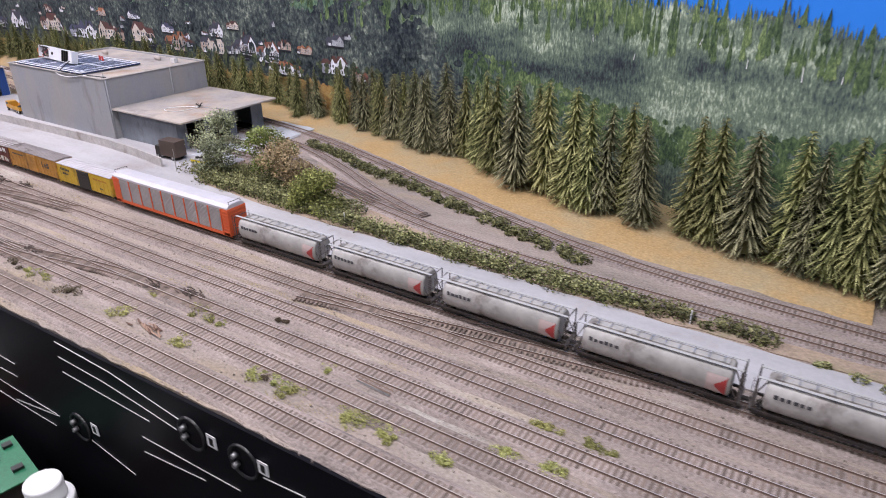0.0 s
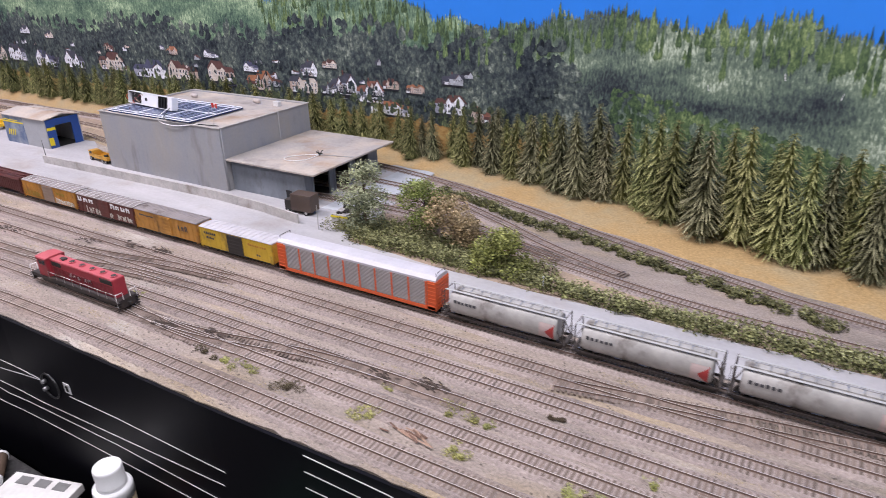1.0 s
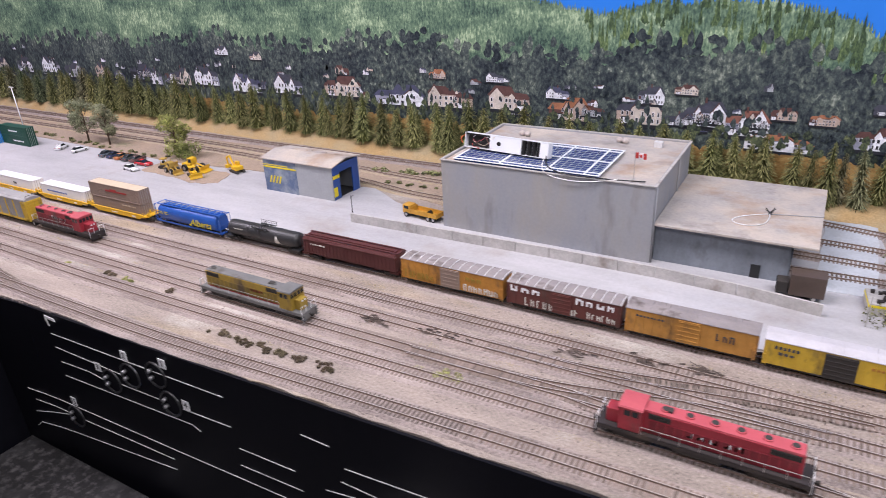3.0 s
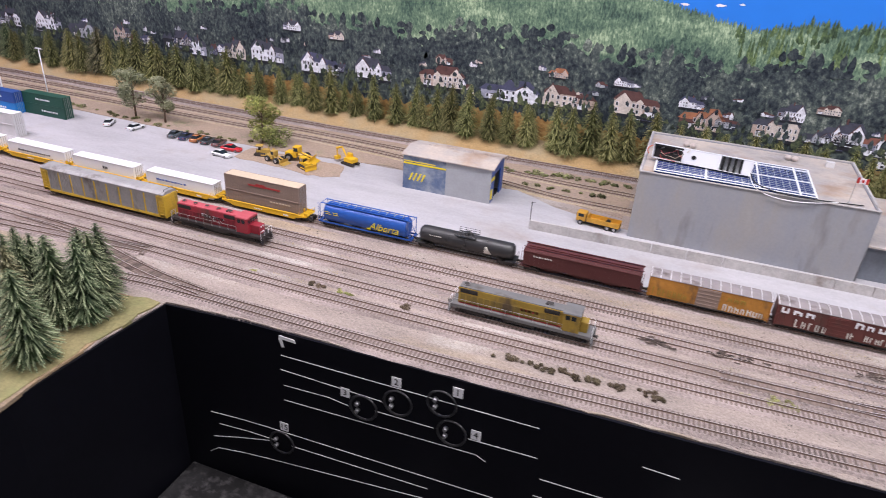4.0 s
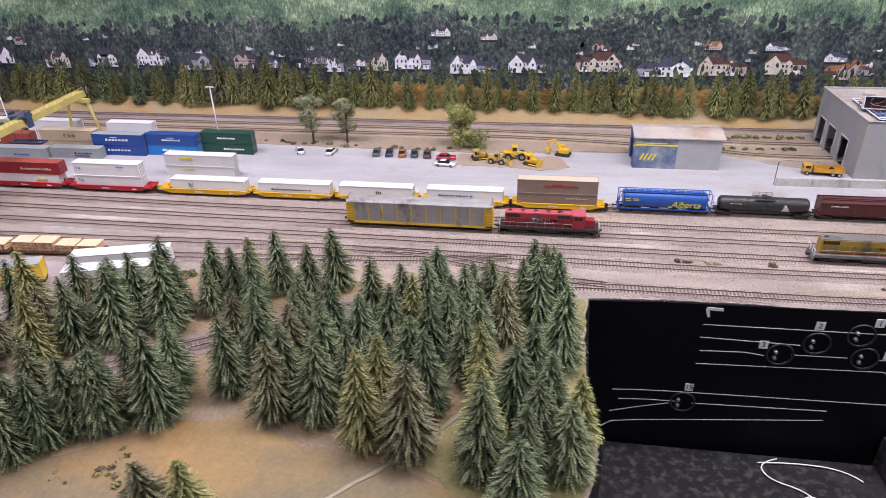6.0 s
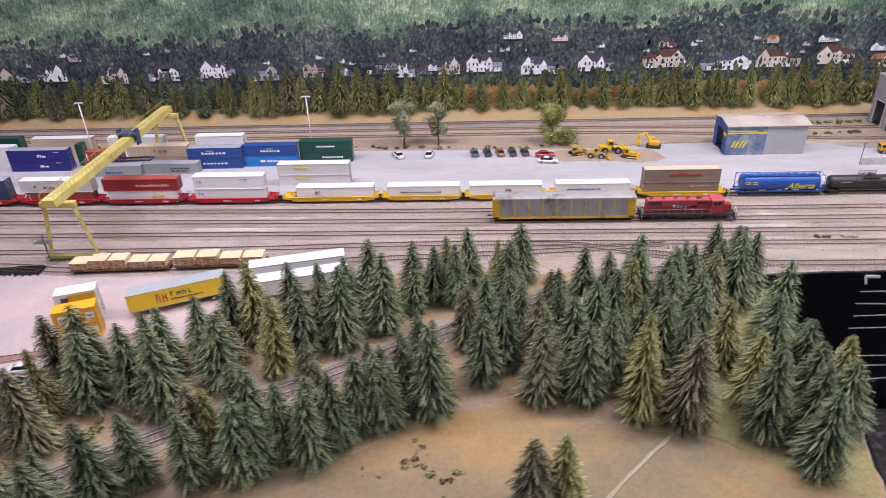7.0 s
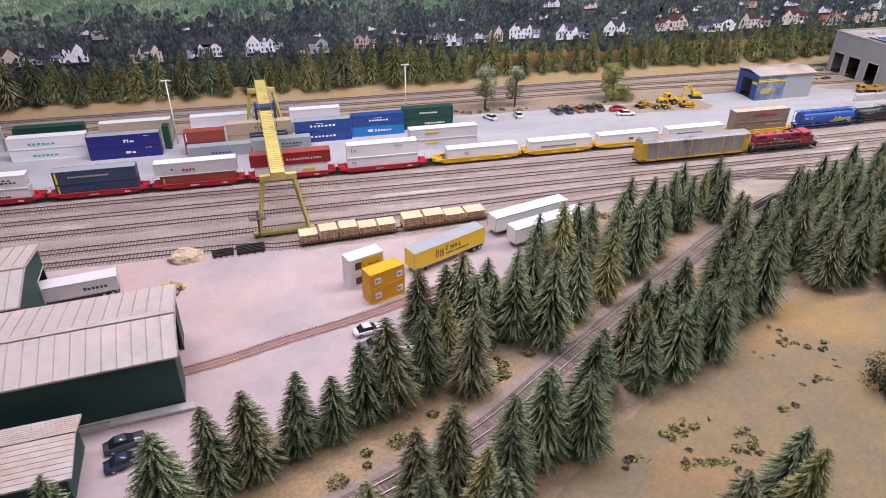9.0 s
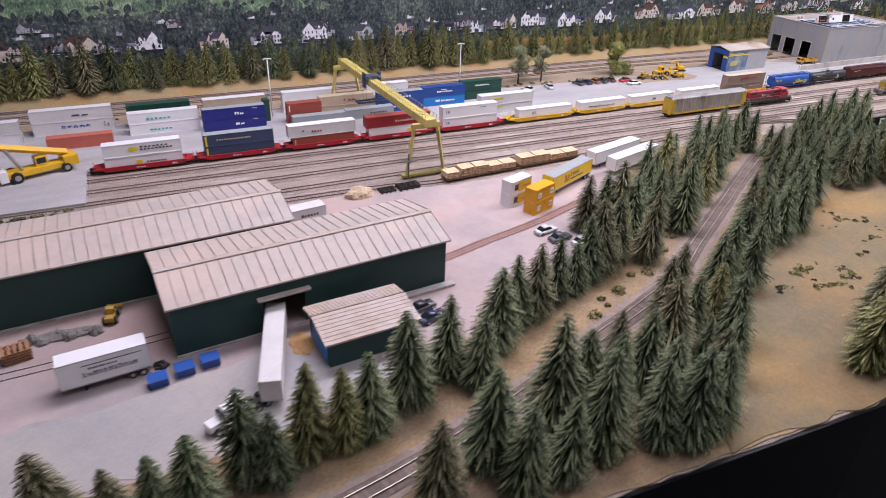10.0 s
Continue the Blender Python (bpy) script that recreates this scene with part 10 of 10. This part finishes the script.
def switch_knob(x, z, number, nx, nz):
    root = thing("switch_control", (x, face_y(x), z), 0, "black round switch cup with two knobs and a number tag", "switch", "fascia switches")
    bm = bmesh.new()
    n = 24
    big = 1.06 if x < 1.0 else 1.0
    for k in range(n):
        a0, a1 = 2 * math.pi * k / n, 2 * math.pi * (k + 1) / n
        rings = []
        for r, y in ((0.0225 * big, 0.0), (0.0222 * big, -0.0024 * big), (0.0206 * big, -0.0028 * big), (0.0190 * big, -0.0006)):
            rings.append((bm.verts.new((r * math.cos(a0), y, r * math.sin(a0))), bm.verts.new((r * math.cos(a1), y, r * math.sin(a1)))))
        for p, q in zip(rings, rings[1:]):
            f = bm.faces.new((p[0], p[1], q[1], q[0]))
            f.smooth = True
    part("cup_rim", bm, M_CUP, root)
    for dz in (-0.006, 0.007):
        bm = bmesh.new()
        tube(bm, (-0.009, -0.0005, dz), (-0.009, -0.008, dz), 0.0034, 12, 0.0028)
        part("knob", bm, M_TOGGLE, root)
    tag = part("number_tag", boxes((nx - x - 0.0075, nx - x + 0.0075, -0.0012, -0.0002, nz - z - 0.0085, nz - z + 0.0085)), M_WHITE, root)
    if number:
        cu = bpy.data.curves.new("number", "FONT")
        cu.body, cu.size, cu.align_x, cu.align_y, cu.extrude = number, 0.0150, "CENTER", "CENTER", 0.0002
        cu.materials.append(M_BLACK)
        ob = new("number", cu)
        ob.parent = tag
        ob.matrix_basis = Matrix.Translation((nx - x, -0.0016, nz - z)) @ Matrix.Rotation(radians(90), 4, "X")
    else:
        part("number", boxes((nx - x - 0.003, nx - x + 0.003, -0.0017, -0.0012, nz - z - 0.005, nz - z + 0.005)), M_BLACK, tag)


for x, z, num, nx, nz in ((0.386, -0.050, "1", 0.409, -0.022), (0.318, -0.072, "2", 0.315, -0.034), (0.262, -0.100, "3", 0.231, -0.081), (0.404, -0.099, "4", 0.441, -0.089), (0.112, -0.226, "15", 0.119, -0.189), (1.703, -0.148, "", 1.741, -0.135), (1.953, -0.045, "", 1.987, -0.040), (2.034, -0.046, "", 2.064, -0.040), (1.193, -0.096, "", 1.241, -0.084)):
    switch_knob(x, z, num, nx, nz)
scrap = thing("torn_tape", (0.128, face_y(0.128) - 0.001, -0.012), 0, "torn piece of white tape at the fascia's rim", "tape")
bm = bmesh.new()
prism(bm, [(-0.008, 0.0), (0.022, -0.001), (0.020, 0.005), (-0.006, 0.006)], "y", -0.001, 0.0)
prism(bm, [(-0.008, 0.0), (-0.002, 0.0), (0.001, -0.014), (-0.003, -0.015)], "y", -0.0012, -0.0002)
part("strip", bm, M_LINE, scrap)


def bottle(x, y, z, h, r, label, flask):
    root = thing("bottle", (x, y, z), 0, label, "bottle", "bottles on the shelf")
    n = 28

    def turned(name, prof, material):
        bm = bmesh.new()
        rings = [[bm.verts.new((a * math.cos(2 * math.pi * i / n), a * math.sin(2 * math.pi * i / n), b)) for i in range(n)] for a, b in prof]
        for p, q in zip(rings, rings[1:]):
            for i in range(n):
                f = bm.faces.new((p[i], p[(i + 1) % n], q[(i + 1) % n], q[i]))
                f.smooth = True
        bm.faces.new(rings[0][::-1]); bm.faces.new(rings[-1])
        return part(name, bm, material, root)

    turned("flask", [(r * 0.95, 0), (r, 0.004), (r, h * 0.55), (r * 0.93, h * 0.60)], flask)
    turned("collar", [(r * 0.95, h * 0.60), (r * 1.03, h * 0.605), (r * 1.03, h * 0.72), (r * 1.0, h * 0.745), (r * 0.78, h * 0.75)], M_WHITE)
    turned("cap", [(r * 0.78, h * 0.75), (r * 0.78, h * 0.80), (r * 0.74, h * 0.81), (r * 0.76, h * 0.97), (r * 0.73, h * 0.995), (r * 0.66, h)], M_WHITE)
    bm = bmesh.new()
    tube(bm, (0, 0, h * 0.10), (0, 0, h * 0.32), r * 1.01, 24, caps=False)
    part("label", bm, COL["letter_red"], root)


M_FLASK = mat("cream_plastic", (0.62, 0.52, 0.36), 0.45, var=0.04, bump=0.02)
bottle(1.372, -0.337, -0.27, 0.132, 0.0255, "cream plastic bottle with a stepped white cap", M_FLASK)
bottle(1.744, -0.372, -0.27, 0.112, 0.0300, "brown bottle with a broad white cap", COL["gold"])
board = thing("circuit_board", (1.612, -0.372, -0.205), -10, "green circuit board lying on a dark stand", "circuit board")
part("board", boxes((-0.055, 0.055, -0.035, 0.035, 0, 0.002)), mat("green_circuit", (0.015, 0.15, 0.07), 0.4, grain=300, var=0.2, bump=0.1), board)
for a, b, c, d in ((-0.035, -0.010, -0.012, 0.006), (0.012, 0.034, -0.020, -0.008), (0.02, 0.03, 0.010, 0.024), (-0.04, -0.03, 0.016, 0.028)):
    part("chip", boxes((a, b, c, d, 0.002, 0.007)), M_BLACK, board)
part("stand", boxes((-0.05, 0.05, -0.03, 0.03, -0.065, 0)), M_DARK, board)
M_CARD = mat("greyish_white_card", (0.60, 0.59, 0.58), 0.7, grain=120, var=0.06, stain=14, stain_var=0.12, bump=0.08)
papers = thing("paper_box", (1.182, -0.356, -0.27), 17, "flat greyish white slotted cardboard box", "box")
part("tray", boxes((-0.062, 0.062, -0.026, 0.026, 0, 0.014), bevel=0.001), M_CARD, papers)
for k in range(3):
    part("slot", boxes((-0.045 + k * 0.034, -0.022 + k * 0.034, 0.004, 0.020, 0.0140, 0.0146)), COL["loco_grey"], papers)
part("flap", boxes((-0.060, 0.060, -0.046, -0.027, 0.006, 0.008)), M_CARD, papers)
pipe = thing("cardboard_tube", (1.075, -0.357, -0.259), 0, "brown cardboard tube with white ends lying on the shelf", "tube")
bm = bmesh.new()
tube(bm, (-0.020, 0.014, 0), (0.024, -0.018, 0), 0.0105, 20)
part("roll", bm, mat("brown_cardboard", (0.10, 0.065, 0.045), 0.8, var=0.15, bump=0.1), pipe)
for s in (-1, 1):
    bm = bmesh.new()
    e = Vector((0.024, -0.018, 0)) if s > 0 else Vector((-0.020, 0.014, 0))
    tube(bm, e, e + Vector((0.0044, -0.0032, 0)) * s, 0.0110, 20)
    cap = part("end_cap", bm, M_WHITE, pipe)
sheet = thing("folded_paper", (0.797, -0.368, -0.27), 13, "white foam pad lying on the dark shelf", "pad")
part("pad", boxes((-0.056, 0.056, -0.036, 0.036, 0, 0.020), bevel=0.002), M_CARD, sheet)
part("corner_tab", boxes((-0.056, -0.046, 0.026, 0.036, 0.0202, 0.0240), bevel=0.001), M_CARD, sheet)
cable("white_cable", [(0.49, -0.335, -0.2685), (0.53, -0.330, -0.2685), (0.58, -0.332, -0.2685), (0.618, -0.334, -0.2685), (0.652, -0.336, -0.2685), (0.659, -0.348, -0.2685)], 0.0011, M_WHITE, "thin white wire lying on the dark shelf")
cable("white_cable", [(0.30, -0.345, -0.332), (0.26, -0.36, -0.331), (0.27, -0.40, -0.331), (0.33, -0.42, -0.331), (0.35, -0.46, -0.331), (0.31, -0.45, -0.331), (0.33, -0.43, -0.328), (0.37, -0.45, -0.331), (0.33, -0.47, -0.331)], 0.0013, M_WHITE, "loose white cable coiled on the dark shelf")
cable("white_cable", [(0.26, -0.36, -0.331), (0.33, -0.352, -0.331), (0.42, -0.36, -0.331), (0.44, -0.385, -0.331)], 0.0013, M_WHITE, "loose white cable lying on the dark shelf")

# reddish planking between the yard spur's rails
bm = bmesh.new()
line = smooth_line([(-1.70, -0.660), (-1.588, -0.637), (-1.50, -0.611), (-1.407, -0.588), (-1.305, -0.557), (-1.18, -0.51)], 0.01)
side = [[], []]
rng = random.Random(6)
for p, q in zip(line, line[1:]):
    dd = (q - p).normalized().cross(Vector((0, 0, 1)))
    for k, sgn in ((0, 1), (1, -1)):
        o = p + dd * sgn * rng.uniform(0.0115, 0.0135)
        side[k].append((o.x, o.y))
prism(bm, side[0] + side[1][::-1], "z", 0.001, 0.0027)
solid("spur_planking", bm, mat("rust_stained_planks", (0.26, 0.15, 0.13), 0.9, grain=150, var=0.2, stain=20, stain_var=0.2, bump=0.3, detail=5, fine=0.7), "rust-stained strip under the yard spur rails", "track bed", "structure")
# broken boards and a stack of spare rails between the front tracks
rng = random.Random(31)
chips = thing("board_pile", (1.796, -0.2185, 0), 0, "pile of broken reddish boards lying in the ballast", "boards")
for i in range(22):
    a, px, py = rng.uniform(-0.9, 0.1), rng.gauss(0, 0.017), rng.gauss(0, 0.0035)
    L, z = rng.uniform(0.005, 0.011), rng.uniform(0.0008, 0.0036)
    bm = bmesh.new()
    bar(bm, (px - math.cos(a) * L, py - math.sin(a) * L * 0.5, z), (px + math.cos(a) * L, py + math.sin(a) * L * 0.5, z + rng.uniform(-0.0005, 0.001)), 0.0017)
    part("board", bm, M_CHIP[i % 2], chips)
stack_root = thing("rail_stack", (2.113, -0.159, 0), -3, "small stack of grey spare rails between the tracks", "rails")
for i in range(5):
    bm = bmesh.new()
    bar(bm, (-0.024, -0.005 + i * 0.0025, 0.0022 + 0.001 * (i % 2)), (0.024, -0.005 + i * 0.0025, 0.0022 + 0.001 * (i % 2)), 0.0016)
    part("rail", bm, M_RAIL if i % 2 else COL["loco_grey"], stack_root)

# loose old ties and rails between the turnouts
rng = random.Random(12)
for k, (x, y, n) in enumerate(((0.655, -0.108, 34), (0.752, -0.099, 16), (0.793, -0.096, 12), (0.969, -0.058, 14), (1.13, -0.024, 34), (1.06, -0.036, 14), (1.356, -0.196, 34), (1.44, -0.178, 16), (1.768, -0.134, 34), (1.70, -0.148, 16))):
    bm = bmesh.new()
    for i in range(n):
        a = rng.uniform(-0.5, 0.35)
        px, py, L = rng.gauss(0, 0.012), rng.gauss(0, 0.005), rng.uniform(0.005, 0.014)
        dx, dy = math.cos(a) * L / 2, math.sin(a) * L / 2
        z = 0.0038 + 0.0022 * rng.random()
        bar(bm, (px - dx, py - dy, z), (px + dx, py + dy, z + rng.uniform(-0.0006, 0.0012)), rng.uniform(0.0010, 0.0019))
    ob = solid("scrap_pile", bm, mat("rusty_scrap_%s" % "abcdefghij"[k], (0.075, 0.055, 0.046), 0.85, var=0.25, bump=0.2, island=0.4), "loose dark brown old ties lying across the yard tracks", "scrap", group="scrap by the turnouts", kind="stuff")
    ob.location = (x, y, 0)

# loose stones, twigs and dry grass between the yard tracks
M_STONE = mat("loose_stones", (0.30, 0.25, 0.215), 0.95, var=0.2, bump=0.2, island=0.75)
M_STRAW = mat("dry_straw_grass", (0.36, 0.285, 0.135), 0.95, var=0.2, bump=0.0, island=0.5)
rng = random.Random(515)
LANES = (-0.008, -0.066, -0.120, -0.175, -0.226, 0.062, 0.052)
verts, faces, grass_v, grass_f = [], [], [], []
for i in range(9000):
    x = rng.uniform(-0.7, 2.85)
    y = rng.choice(LANES) + rng.gauss(0, 0.010)
    r = rng.uniform(0.0005, 0.0015)
    k = len(verts)
    verts += [(x - r * rng.uniform(0.7, 1.3), y - r, 0.0002), (x + r, y - r * rng.uniform(0.6, 1.2), 0.0002), (x + rng.uniform(-r, r), y + r, 0.0002), (x + rng.uniform(-0.4, 0.4) * r, y, r * rng.uniform(0.8, 1.5))]
    faces += [(k, k + 1, k + 3), (k + 1, k + 2, k + 3), (k + 2, k, k + 3)]
for i in range(80):
    cx, cy = rng.uniform(-0.6, 2.8), rng.choice(LANES[:5]) + rng.gauss(0, 0.006)
    for j in range(rng.randrange(25, 70)):
        x, y = cx + rng.gauss(0, 0.016), cy + rng.gauss(0, 0.004)
        a, h = rng.uniform(0, 6.28), rng.uniform(0.0010, 0.0030)
        dx, dy = math.cos(a) * 0.0016, math.sin(a) * 0.0012
        k = len(grass_v)
        grass_v += [(x - dy * 0.3, y + dx * 0.3, 0.0), (x + dy * 0.3, y - dx * 0.3, 0.0), (x + dx, y + dy, h)]
        grass_f.append((k, k + 1, k + 2))
for name, v, f, mt, label, cat in (("loose_stones", verts, faces, M_STONE, "loose grey and brown stones between the yard tracks", "stones"), ("dry_grass", grass_v, grass_f, M_STRAW, "thin dry grass growing between the yard tracks", "grass")):
    me = bpy.data.meshes.new(name)
    me.from_pydata(v, [], f)
    me.materials.append(mt)
    tagged(new(name, me), label, cat, kind="stuff")
